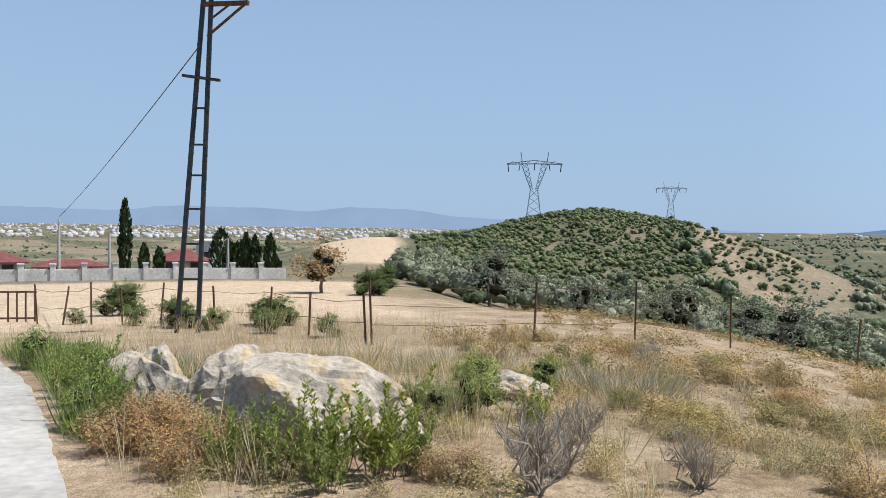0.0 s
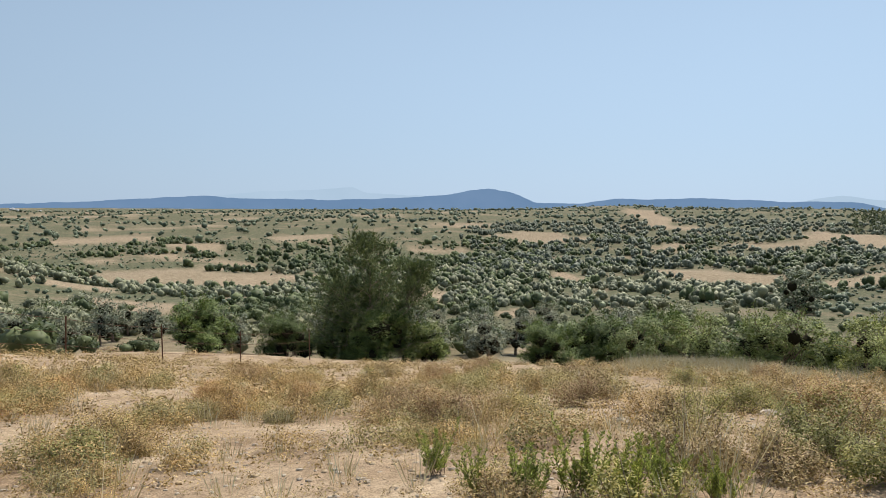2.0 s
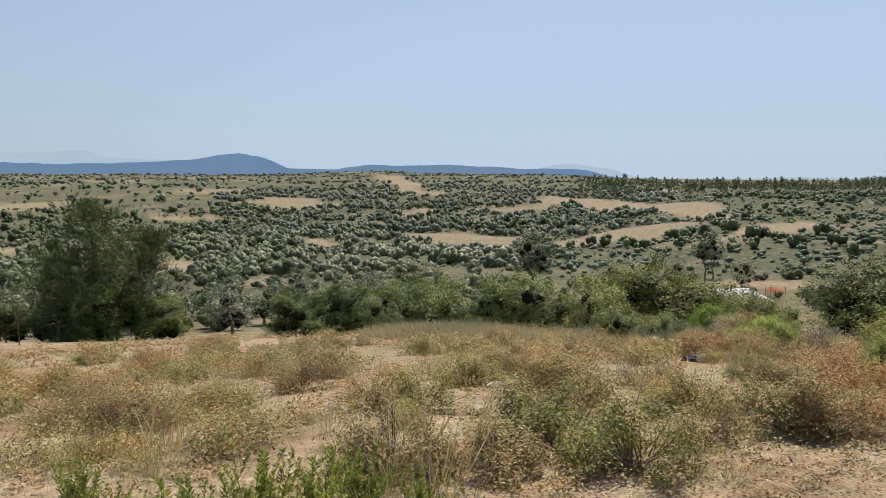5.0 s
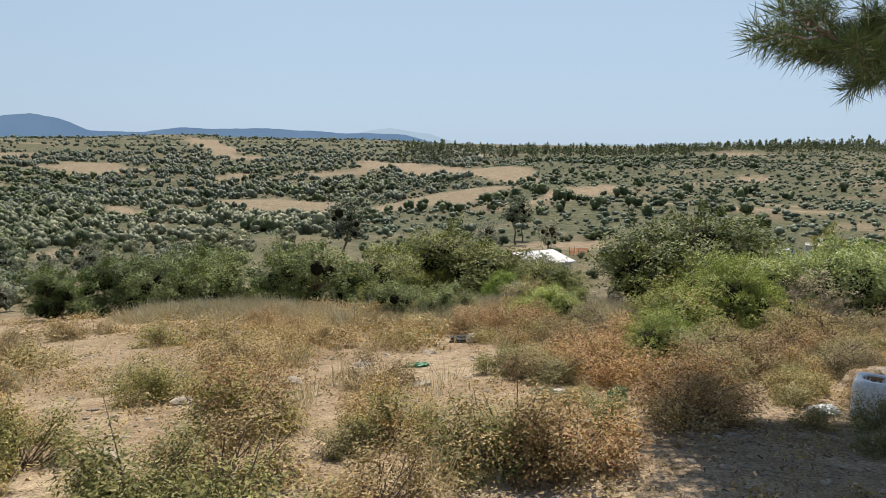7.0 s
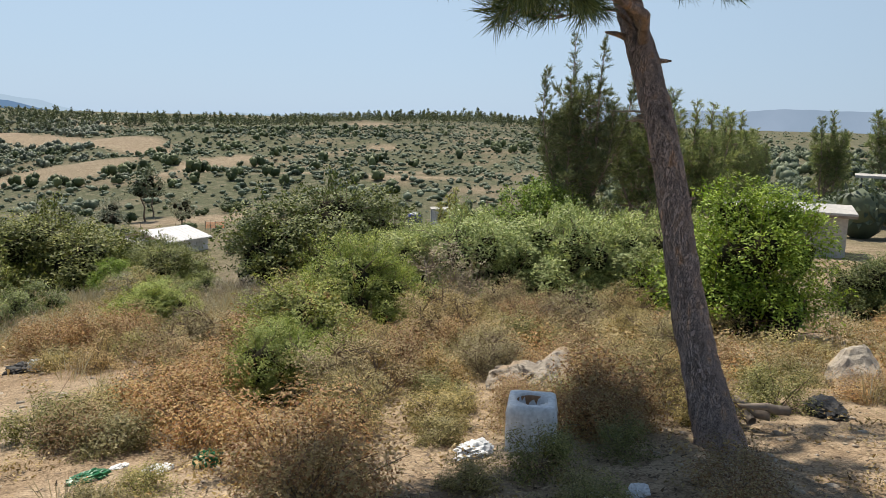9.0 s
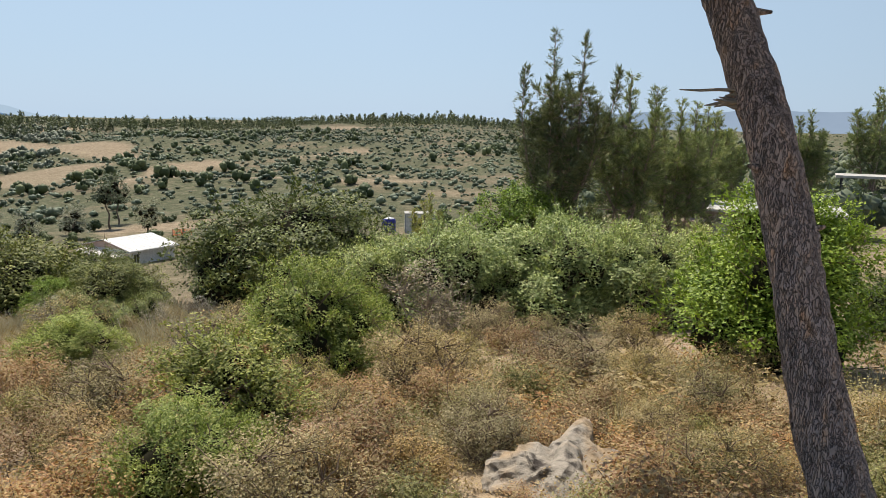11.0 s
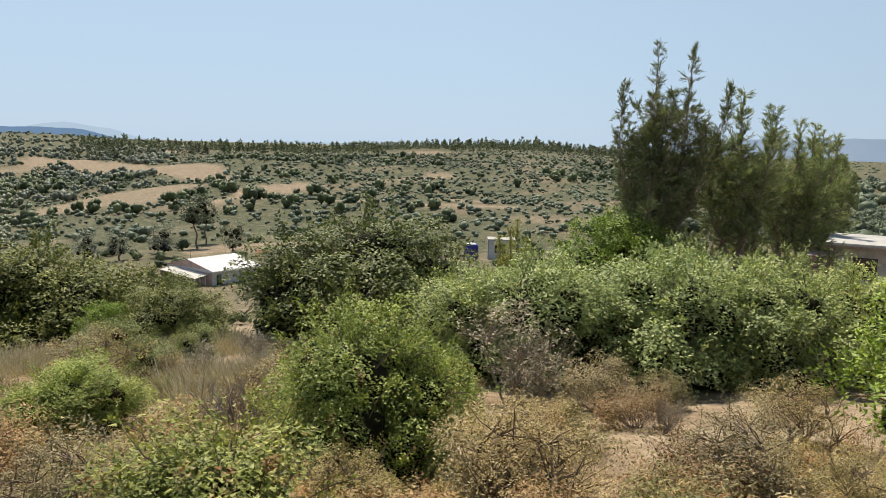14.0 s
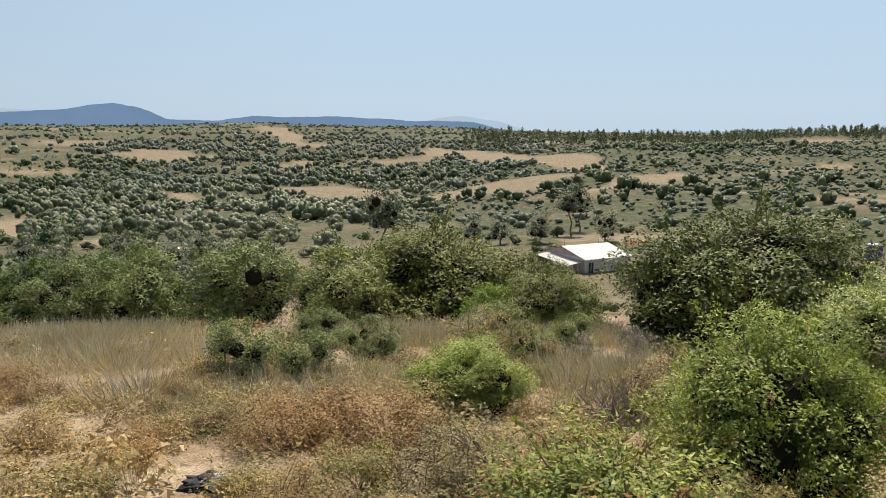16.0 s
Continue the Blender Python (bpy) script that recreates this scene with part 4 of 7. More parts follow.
MID = [weed_arrays(45 + k, 0.7, 0.36, 1000, 0.019, 1, 18)[1].arrays() for k in range(4)]
for name, mat, count, box, label in (("thicket_weeds", PALEWEED, 85, (5.5, 15, 3.2, 16.5), "dense dry weeds between the bushes"), ("olive_thicket_weeds", OLIVEWEED, 80, (5.5, 15, 3.2, 15), "olive-green weeds between the bushes"), ("rusty_weeds", RUST, 34, (5.5, 13, 4.2, 14), "rust-coloured weeds between the bushes"), ("field_weeds", WEED, 190, (-9, 6, 4.5, 15), "dense dry weeds in the stony field"), ("field_olive_weeds", OLIVEWEED, 135, (-9, 7, 3.5, 14), "olive-green weeds in the stony field"), ("terrace_weeds", WEED, 75, (-15, -3, -0.5, 12), "dry brown weeds over the bare terrace"), ("terrace_rusty_weeds", RUST, 35, (-14, -4, 5, 14), "rust-coloured weeds over the bare terrace")):
    rows = []
    while len(rows) < count:
        x, y = gen.uniform(*box[:2]), gen.uniform(*box[2:])
        if field(x, y) and free(x, y, 0.25) and bare(x, y) < 0.05 and all(math.hypot(x - 6 * q, y - 6.3 * q) > 3.4 - 1.4 * q for q in (0, 0.2, 0.4, 0.6, 0.8, 1.0)):
            rows.append((x, y, drop(x, y), gen.uniform(0, 6.28), gen.uniform(0.5, 1.25), gen.uniform(0.8, 1.2), gen.integers(0, 4)))
    stuff(name, scatter(MID, rows), mat, label, "weeds")
TINY = [weed_arrays(50 + k, 0.3, 0.13, 60, 0.017, 1, 6)[1].arrays() for k in range(4)]
rows = []
while len(rows) < 3400:
    r, az = 2.0 + 15 * gen.random() ** 0.8, gen.uniform(-80, 84)
    x, y = polar(az, r)
    x, y = x + 1.6, y + 1.4
    if field(x, y) and bare(x, y) < 0.42:
        rows.append((x, y, drop(x, y) - 0.01, gen.uniform(0, 6.28), gen.uniform(0.5, 1.5), 1.0, gen.integers(0, 4)))
stuff("low_weeds", scatter(TINY, rows), WEED, "small dry weeds dotted over bare earth", "weeds")


# straw: grass tufts
def tuft_arrays(seed, blades, h, spread, width=0.006, lean=0.5):
    g = np.random.default_rng(seed)
    a = g.uniform(0, 2 * np.pi, blades)
    foot = np.stack([np.cos(a), np.sin(a), np.zeros(blades)], 1) * (spread * g.random(blades) ** 0.7)[:, None]
    ax = np.stack([np.cos(a) * lean * g.random(blades), np.sin(a) * lean * g.random(blades), np.ones(blades)], 1) + g.normal(size=(blades, 3)) * 0.16
    return leaf_faces(foot, ax, h * g.uniform(0.5, 1.15, blades), width * g.uniform(0.7, 1.3, blades), g, 0.1)


TUFTS = [tuft_arrays(60 + k, 26, 0.3, 0.1) for k in range(4)]
TALL = [tuft_arrays(70 + k, 130, 0.46, 0.36, 0.008, 1.4) for k in range(4)]
rows = []
while len(rows) < 750:
    r, az = 2.0 + 17 * gen.random() ** 0.8, gen.uniform(-80, 95)
    x, y = polar(az, r)
    x, y = x + 1.5, y + 1.2
    if (field(x, y) or az > 66) and free(x, y) and bare(x, y) < 0.3:
        rows.append((x, y, drop(x, y) - 0.01, gen.uniform(0, 6.28), gen.uniform(0.35, 1.1), 1.0, gen.integers(0, 4)))
stuff("dry_grass", scatter(TUFTS, rows), STRAW, "short straw-coloured grass tufts", "grass")
rows = []
for cx, cy, rx, ry, count in ((3.4, 21.2, 1.5, 0.9, 170), (8.9, 19.6, 1.7, 0.9, 95), (6.6, 14.2, 1.6, 1.2, 30), (10.9, 14.4, 0.7, 0.5, 40), (4.6, 18.0, 1.8, 1.4, 40), (10.4, 14.6, 0.9, 0.6, 36), (12.5, 19.4, 1.2, 0.8, 36), (-10.6, 2.6, 1.2, 0.9, 9), (-11.5, 0.4, 1.0, 1.4, 8), (-11.5, -1.9, 1.2, 0.7, 14), (-8.6, -2.0, 0.7, 0.5, 6), (-8.0, 3.0, 1.6, 1.0, 8)):
    for _ in range(count):
        x, y = cx + gen.normal() * rx * 0.55, cy + gen.normal() * ry * 0.55
        rows.append((x, y, drop(x, y) - 0.02, gen.uniform(0, 6.28), gen.uniform(0.7, 1.15), 1.0, gen.integers(0, 4)))
stuff("straw_grass", scatter(TALL, rows), STRAW, "tall pale straw grass in thick stands", "grass")


# stones
def rock_mesh(name, seed, sx, sy, sz, cuts=3, rough=0.28, material=STONE):
    bm = bmesh.new()
    bmesh.ops.create_icosphere(bm, subdivisions=cuts, radius=0.5)
    o = Vector((seed * 3.7, seed * 1.3, seed * 7.1))
    g = np.random.default_rng(seed)
    cutters = [(Vector(n), g.uniform(0.24, 0.42)) for n in units(9, g)]
    for v in bm.verts:
        for n, far in cutters:
            over = v.co.dot(n) - far
            if over > 0:
                v.co -= n * over * 0.93
        p = v.co * 2
        k = 1 + rough * 0.5 * noise.noise(p * 0.9 + o) + rough * 0.4 * noise.noise(p * 2.6 + o) + rough * 0.22 * noise.noise(p * 6.3 + o)
        cell = noise.cell(p * 1.6 + o)
        v.co = v.co * (k + 0.05 * cell) * 1.25
        v.co = Vector((v.co.x * sx, v.co.y * sy, max(-0.3, v.co.z) * sz))
    me = bpy.data.meshes.new(name)
    bm.to_mesh(me)
    bm.free()
    me.materials.append(material)
    return me


peb = []
for k in range(4):
    me = rock_mesh("pebble", 200 + k, 1, 0.8, 0.5, 1, 0.3)
    me.calc_loop_triangles()
    v = np.array([v.co[:] for v in me.vertices])
    f = np.array([[*p.vertices] for p in me.polygons])
    peb.append((v, f))
    bpy.data.meshes.remove(me)
rows = []
while len(rows) < 6500:
    r, az = 1.5 + 13 * gen.random() ** 0.95, gen.uniform(-80, 80)
    x, y = polar(az, r)
    x, y = x + 1.5, y + 1.4
    if field(x, y) and bare(x, y) > -0.25:
        rows.append((x, y, drop(x, y), gen.uniform(0, 6.28), 0.012 + 0.06 * gen.random() ** 2.4, 1.0, gen.integers(0, 4)))
stuff("pebbles", scatter(peb, rows), STONE, "small pale stones strewn over the bare earth", "pebbles")


g4 = np.random.default_rng(404)
m = 16000
lx = np.where(np.arange(m) < 9000, g4.normal(5.4, 1.5, m), g4.uniform(-6, 9, m))
ly = np.where(np.arange(m) < 9000, g4.normal(4.9, 1.1, m), g4.uniform(3.2, 11, m))
p = np.array([(a, b, drop(a, b) + 0.012) for a, b in zip(lx, ly)])
flat = units(m, g4) * [1, 1, 0.15]
stuff("leaf_litter", leaf_faces(p, flat, g4.uniform(0.015, 0.05, m), g4.uniform(0.006, 0.016, m), g4, 0.1, units(m, g4) * 0.5 + [0, 0, 1], True), leaf_mat("litter", ((0.09, 0.06, 0.04), (0.16, 0.11, 0.07), (0.26, 0.19, 0.12), (0.36, 0.29, 0.20)), 1.0, 0.1), "dry needles and dead leaves strewn on the earth", "litter")


def stone(name, seed, x, y, sx, sy, sz, label, material=STONE, cuts=4, turn=0.0, sink=0.12, group="", rough=0.3):
    ob = new(name, rock_mesh(name, seed, sx, sy, sz, cuts, rough, material))
    ob.matrix_basis = pose(x, y, drop(x, y) - sink * sz + 0.15 * sz, 0, 0, turn)
    return tagged(ob, label, "rock", group)


for k, (x, y, s) in enumerate(((3.33, 14.3, 0.35), (3.6, 14.1, 0.3), (3.0, 14.5, 0.25), (3.9, 9.4, 0.22), (3.0, 8.4, 0.2), (2.6, 9.6, 0.24), (2.1, 8.0, 0.2), (1.6, 6.4, 0.22), (5.2, 5.9, 0.16), (4.4, 6.0, 0.15), (5.9, 13.3, 0.3), (6.5, 12.6, 0.2), (4.9, 10.2, 0.2), (12.2, 9.0, 0.35), (11.6, 8.8, 0.25), (9.0, 7.3, 0.2), (-1.2, 6.4, 0.18), (-2.2, 8.2, 0.2), (0.6, 7.3, 0.25), (3.9, 7.8, 0.16))):
    stone("stone", 300 + k, x, y, s, s * 0.8, s * 0.45, "pale loose stone lying on bare earth", cuts=2, turn=37 * k, group="loose stones")
stone("rock", 43, 7.75, 6.6, 0.85, 0.55, 0.34, "weathered grey rock with hollows beside weeds", GREYROCK, 5, 20, rough=0.75)
stone("rock", 42, 9.6, 4.9, 0.6, 0.5, 0.5, "rounded pale boulder in dry grass", STONE, 4)
# the heap of boulders by the road
for k, (x, y, sx, sy, sz, a, lab) in enumerate(((-6.95, -1.0, 2.0, 1.25, 1.2, 66, "big pale limestone boulder with a yellow stained edge"), (-8.6, -2.0, 1.1, 0.9, 1.2, 20, "grey cracked boulder in a roadside heap"), (-8.2, -1.0, 1.5, 1.1, 1.25, 80, "dark flat-topped boulder in a roadside heap"),
                                                (-8.7, -0.5, 1.1, 0.8, 1.3, 110, "sharp pale boulder in a roadside heap"), (-9.5, -2.0, 1.0, 0.8, 1.1, 200, "pale boulder half hidden in straw"), (-11.0, -2.4, 1.1, 0.9, 0.8, 300, "pale boulder at the back of the heap"),
                                                (-8.2, 2.1, 0.9, 0.7, 0.5, 10, "small pale boulder in the grass"))):
    stone("boulder", 51 + k, x, y, sx, sy, sz, lab, STONE, 5, a, 0.15, "boulders by the road")


# ---- the leaning pine ----
def leaning_pine():
    g = np.random.default_rng(5)
    bx, by = 7.02, 4.95
    ob = thing("pine_tree", (bx, by, drop(bx, by)), "leaning pine with cracked red-brown bark and a broken branch stub", "tree")
    line = np.array([(-0.1, -0.16, -0.3), (-0.02, -0.04, 0.06), (0.07, 0.2, 0.58), (0.11, 0.34, 1.08), (0.17, 0.49, 1.58), (0.3, 0.74, 2.08), (0.5, 1.05, 2.6), (0.75, 1.4, 3.2), (0.95, 1.65, 4.0), (1.0, 1.75, 5.0)])
    u = np.linspace(0, len(line) - 1, 110)
    pts = np.stack([np.interp(u, range(len(line)), line[:, k]) for k in range(3)], 1)
    for _ in range(8):
        pts[1:-1] = (pts[:-2] + pts[1:-1] * 2 + pts[2:]) / 4
    rad = np.interp(pts[:, 2], (-0.15, 0.05, 0.3, 0.8, 1.2, 1.24, 1.28, 2.0, 3.0, 4.5, 5.0), (0.16, 0.13, 0.106, 0.092, 0.086, 0.092, 0.084, 0.084, 0.072, 0.045, 0.02))
    v, f = tube(pts, rad, 44)
    d = v - np.repeat(pts, 44, 0)
    for i, p in enumerate(v):
        q = Vector((p[0] * 13, p[1] * 13, p[2] * 4.2))
        cell = noise.voronoi(q * 1.7)[0]
        v[i] += d[i] * (0.1 * min(1.0, (cell[1] - cell[0]) * 3.0) + 0.08 * noise.noise(q * 0.6) - 0.06)
    part("trunk", arr_mesh("trunk", v, f, BARK), None, ob)
    stub = Soup()
    s0 = np.array([0.19, 0.54, 1.71])
    out = np.array([-0.26, 0.96, 0.0])
    for k in range(9):
        o = g.normal(size=3) * 0.014
        stub.add(*tube(bent(s0 + o, s0 + o + out * g.uniform(0.12, 0.19) + [0, 0, g.normal() * 0.015], 0.05, g, 3), (0.017, 0.015, 0.009, 0.002), 5))
    stub.add(*tube(bent(s0 + [-0.03, 0, 0.03], s0 + out * 0.29 + [0, 0, 0.035], 0.006, g, 4), (0.008, 0.007, 0.006, 0.005, 0.002), 5))
    part("broken_branch", stub.mesh("broken_branch", OLDWOOD), None, ob, "splintered grey stub of a broken branch")
    for z, a, ln in ((2.15, 2.3, 0.2), (2.0, -0.6, 0.16), (1.45, 2.6, 0.13), (1.25, -0.9, 0.12)):
        c = np.array([np.interp(z, pts[:, 2], pts[:, k]) for k in range(3)])
        dd = np.array([math.cos(a), math.sin(a), 0.25])
        v, f = tube(bent(c + dd * 0.05, c + dd * ln, 0.05, g, 2), (0.02, 0.016, 0.006), 6)
        part("knot", arr_mesh("knot", v, f, BARK), None, ob)
    limbs, needles = Soup(), Soup()

    def spray(a, b, thick, tufts, spread, droop=0.1):
        a, b = np.array(a) - [bx, by, drop(bx, by)], np.array(b) - [bx, by, drop(bx, by)]
        ln = bent(a, b, 0.04, g, 5)
        ln[1:4, 2] += droop
        limbs.add(*tube(ln, np.linspace(thick, thick * 0.35, 6), 6))
        for _ in range(tufts):
            t = g.uniform(0.3, 1.0)
            s = np.array([np.interp(t, np.linspace(0, 1, 6), ln[:, k]) for k in range(3)])
            way = units(1, g)[0] * [1, 1, 0.55] * spread * g.uniform(0.5, 1.0)
            e = s + way + (ln[-1] - ln[0]) * 0.1
            limbs.add(*tube(bent(s, e, 0.06, g, 3), (0.007, 0.006, 0.004, 0.003), 4))
            for q in range(4):
                w = s + (e - s) * (0.5 + 0.17 * q)
                m = 46
                dirs = (e - s) / np.linalg.norm(e - s) * 0.7 + units(m, g) * 0.75
                needles.add(*leaf_faces(np.repeat(w[None], m, 0) + g.normal(size=(m, 3)) * 0.012, dirs, g.uniform(0.09, 0.15, m), 0.0042, g, 0.0))

    # limbs: from the trunk outwards, in the place's own coordinates
    for a, b, th, n, sp in (((7.3, 5.68, 1.86), (5.1, 4.95, 1.93), 0.034, 36, 0.34), ((7.3, 5.75, 2.0), (5.6, 5.7, 2.15), 0.02, 12, 0.34), ((7.3, 5.7, 1.95), (4.6, 4.75, 2.02), 0.028, 32, 0.3), ((7.4, 5.9, 2.3), (5.2, 4.5, 2.45), 0.03, 30, 0.45), ((7.3, 5.7, 1.9), (6.85, 6.1, 1.98), 0.012, 6, 0.22),
                            ((7.35, 5.75, 2.1), (7.6, 5.45, 2.2), 0.012, 7, 0.2), ((7.6, 6.2, 2.7), (5.0, 5.3, 3.2), 0.03, 26, 0.5), ((7.6, 6.2, 2.8), (8.8, 7.4, 3.3), 0.025, 20, 0.45), ((7.8, 6.4, 3.2), (6.0, 7.0, 3.6), 0.03, 22, 0.5), ((7.9, 6.5, 3.4), (6.1, 4.9, 3.9), 0.03, 24, 0.5),
                            ((8.0, 6.6, 3.8), (9.3, 6.8, 4.3), 0.025, 20, 0.5), ((8.0, 6.7, 4.2), (6.8, 6.2, 4.8), 0.025, 20, 0.5), ((8.0, 6.7, 4.6), (8.3, 7.4, 5.3), 0.02, 18, 0.45)):
        spray(a, b, th, n, sp)
    for a, b in (((7.6, 6.2, 2.7), (5.2, 6.1, 3.2)), ((7.7, 6.3, 2.9), (5.6, 6.8, 3.6)), ((7.7, 6.3, 2.9), (6.0, 5.7, 3.3)), ((7.8, 6.4, 3.2), (6.3, 7.0, 3.9)), ((7.8, 6.4, 3.1), (6.8, 5.7, 3.4)), ((7.9, 6.5, 3.5), (7.1, 6.8, 4.2)), ((7.9, 6.6, 3.6), (6.2, 6.3, 4.3)), ((7.8, 6.3, 3.0), (5.8, 7.2, 3.7)), ((7.6, 6.2, 2.8), (5.5, 5.8, 3.0)), ((7.8, 6.4, 3.2), (6.6, 6.3, 3.6)), ((7.7, 6.3, 3.0), (5.9, 6.4, 3.4)), ((7.9, 6.6, 3.8), (7.6, 7.6, 4.4))):
        a, b = np.array(a) - [bx, by, drop(bx, by)], np.array(b) - [bx, by, drop(bx, by)]
        limbs.add(*tube(bent(a, b, 0.04, g, 5), np.linspace(0.03, 0.01, 6), 6))
        m = 3300
        w = a + (b - a) * g.uniform(0.62, 1.06, (m, 1)) + units(m, g) * [0.55, 0.4, 0.3] * g.random((m, 1)) ** 0.5
        needles.add(*leaf_faces(w, units(m, g) + (b - a) * 0.2, g.uniform(0.12, 0.2, m), 0.03, g, 0.0))
    tagged(part("branch", limbs.mesh("branch", BARK), None, ob), kind="stuff")
    tagged(part("needles", needles.mesh("needles", NEEDLE), None, ob), kind="stuff")
    return ob


leaning_pine()


# ---- pines of the slope ----
def pine_arrays(seed, h, w, whorls, leaders=1, tuft=0.26, per=34, base=0.12, spread=0.5):
    """Trunk with whorled limbs that bear brushes of needles, on its origin."""
    g = np.random.default_rng(seed)
    wood, green = Soup(), Soup()
    for q in range(leaders):
        a0 = g.uniform(0, 6.28)
        off = np.array([math.cos(a0), math.sin(a0), 0]) * w * g.uniform(0.2, 0.42) * (q > 0)
        hh = h * (1 if q == 0 else g.uniform(0.62, 0.98))
        line = bent((0, 0, -0.1), off + [0, 0, hh], 0.02, g, 6)
        wood.add(*tube(line, np.linspace(h * 0.016, h * 0.003, 7), 6))
        m = per * 7
        t = g.uniform(0.45, 1.02, m)
        p = np.stack([np.interp(t, np.linspace(0, 1, 7), line[:, i]) for i in range(3)], 1) + g.normal(size=(m, 3)) * 0.07
        green.add(*leaf_faces(p, units(m, g) * [1, 1, 0.5] + [0, 0, 0.8], tuft * g.uniform(0.8, 1.4, m), tuft * 0.2, g, 0.1, None, True))
        for k in range(whorls):
            t = base + (1 - base) * (k + g.random() * 0.8) / whorls
            s = np.array([np.interp(t, np.linspace(0, 1, 7), line[:, i]) for i in range(3)])
            reach = w * spread * (1 - t) ** 0.85 * g.uniform(0.55, 1.15) + 0.24
            for b in range(g.integers(2, 5)):
                a = g.uniform(0, 6.28)
                rise = 0.35 + 0.9 * t
                e = s + np.array([math.cos(a), math.sin(a), rise * g.uniform(0.5, 1.2)]) * reach
                ln = bent(s, e, 0.06, g, 3)
                wood.add(*tube(ln, np.linspace(0.022, 0.006, 4) * (h / 8), 4))
                m = per
                u = g.uniform(0.25, 1.08, m)[:, None]
                p = s + (e - s) * u + g.normal(size=(m, 3)) * reach * 0.14
                ax = (e - s) / np.linalg.norm(e - s) + units(m, g) * 0.9 + [0, 0, 0.15]
                green.add(*leaf_faces(p, ax, tuft * g.uniform(0.6, 1.2, m), tuft * 0.2, g, 0.1, None, True))
                for _ in range(3):
                    s2 = s + (e - s) * g.uniform(0.4, 0.95)
                    e2 = s2 + units(1, g)[0] * reach * 0.4 + [0, 0, reach * 0.18]
                    wood.add(*tube(bent(s2, e2, 0.05, g, 2), np.array((0.008, 0.006, 0.003)) * (h / 8), 3))
                    mm = per // 2
                    u = g.uniform(0.2, 1.1, mm)[:, None]
                    green.add(*leaf_faces(s2 + (e2 - s2) * u + g.normal(size=(mm, 3)) * 0.05, (e2 - s2) / np.linalg.norm(e2 - s2) + units(mm, g) * 0.6, tuft * g.uniform(0.5, 1.1, mm), tuft * 0.2, g, 0.1, None, True))
    return wood, green


def pine_master(seed, h, w, whorls, label, mat=PINEGREEN, **kw):
    wood, green = pine_arrays(seed, h, w, whorls, **kw)
    ob = thing("pine_tree", (0, 0, -50), label, "tree", "pines")
    part("trunk", wood.mesh("trunk", BARK), None, ob)
    part("crown", green.mesh("crown", mat), None, ob)
    return ob


def plume_pine(seed, h, tips, girdle, label, limbs=90, mat=PINEGREEN, needle=0.17):
    """A pine whose leaders sweep up into feathery plumes over a dense skirt. tips: sideways and depthwise offsets and share of the height."""
    g = np.random.default_rng(seed)
    wood, green = Soup(), Soup()

    def brush(a, b, twigs, reach, per, start=0.2):
        d = (b - a) / np.linalg.norm(b - a)
        for _ in range(twigs):
            t = g.uniform(start, 1.0)
            s0 = a + (b - a) * t
            w = units(1, g)[0] + d * 0.6 + [0, 0, 0.2]
            e = s0 + w / np.linalg.norm(w) * reach * g.uniform(0.5, 1.1) * (1.15 - 0.6 * t)
            wood.add(*tube((s0, (s0 + e) / 2 + [0, 0, -0.02], e), (0.009, 0.007, 0.004), 3))
            u = g.uniform(0.25, 1.05, (per, 1))
            ax = (e - s0) / np.linalg.norm(e - s0) * 1.1 + units(per, g) * 0.6 + [0, 0, 0.12]
            green.add(*leaf_faces(s0 + (e - s0) * u + g.normal(size=(per, 3)) * 0.03, ax, needle * g.uniform(0.7, 1.25, per), needle * 0.15, g, 0.1, None, True))

    for k, (sx, sy, top) in enumerate(tips):
        foot = np.array([sx * 0.1, sy * 0.1, h * (-0.02 if k < 2 else g.uniform(0.1, 0.3))])
        tip = np.array([sx, sy, h * top])
        u = np.linspace(0, 1, 8)[:, None]
        line = foot + (tip - foot) * u
        line[:, :2] += np.array([sx, sy]) * (0.22 * np.sin(np.pi * u))
        line[:, 0] += 0.12 * np.sin(u[:, 0] * 5 + k)
        line += g.normal(size=line.shape) * 0.05 * (u * (1 - u) * 4)
        wood.add(*tube(line, np.linspace(0.1 if k < 2 else 0.05, 0.012, 8), 6))
        for i in range(2, 7):
            brush(line[i], line[i + 1], 26, 0.85 - 0.075 * i, 17, 0.0)
    for k in range(limbs):
        t = g.uniform(0.02, 0.74)
        a = g.uniform(0, 6.28)
        reach = girdle * (0.85 + 0.35 * math.sin(a * 3 + 1)) * (1.08 - t) ** 0.8 * g.uniform(0.6, 1.1)
        s0 = np.array([0, 0, h * t]) + g.normal(size=3) * 0.12
        e = s0 + np.array([math.cos(a), math.sin(a), g.uniform(-0.05, 0.45)]) * reach
        ln = bent(s0, e, 0.05, g, 3)
        wood.add(*tube(ln, np.linspace(0.03, 0.01, 4), 4))
        brush(ln[1], ln[2], 5, 0.6, 26, 0.0)
        brush(ln[2], ln[3], 9, 0.6, 26, 0.0)
    ob = thing("pine_tree", (0, 0, -50), label, "tree", "pines")
    part("trunk", wood.mesh("trunk", BARK), None, ob)
    part("crown", green.mesh("crown", mat), None, ob)
    return ob


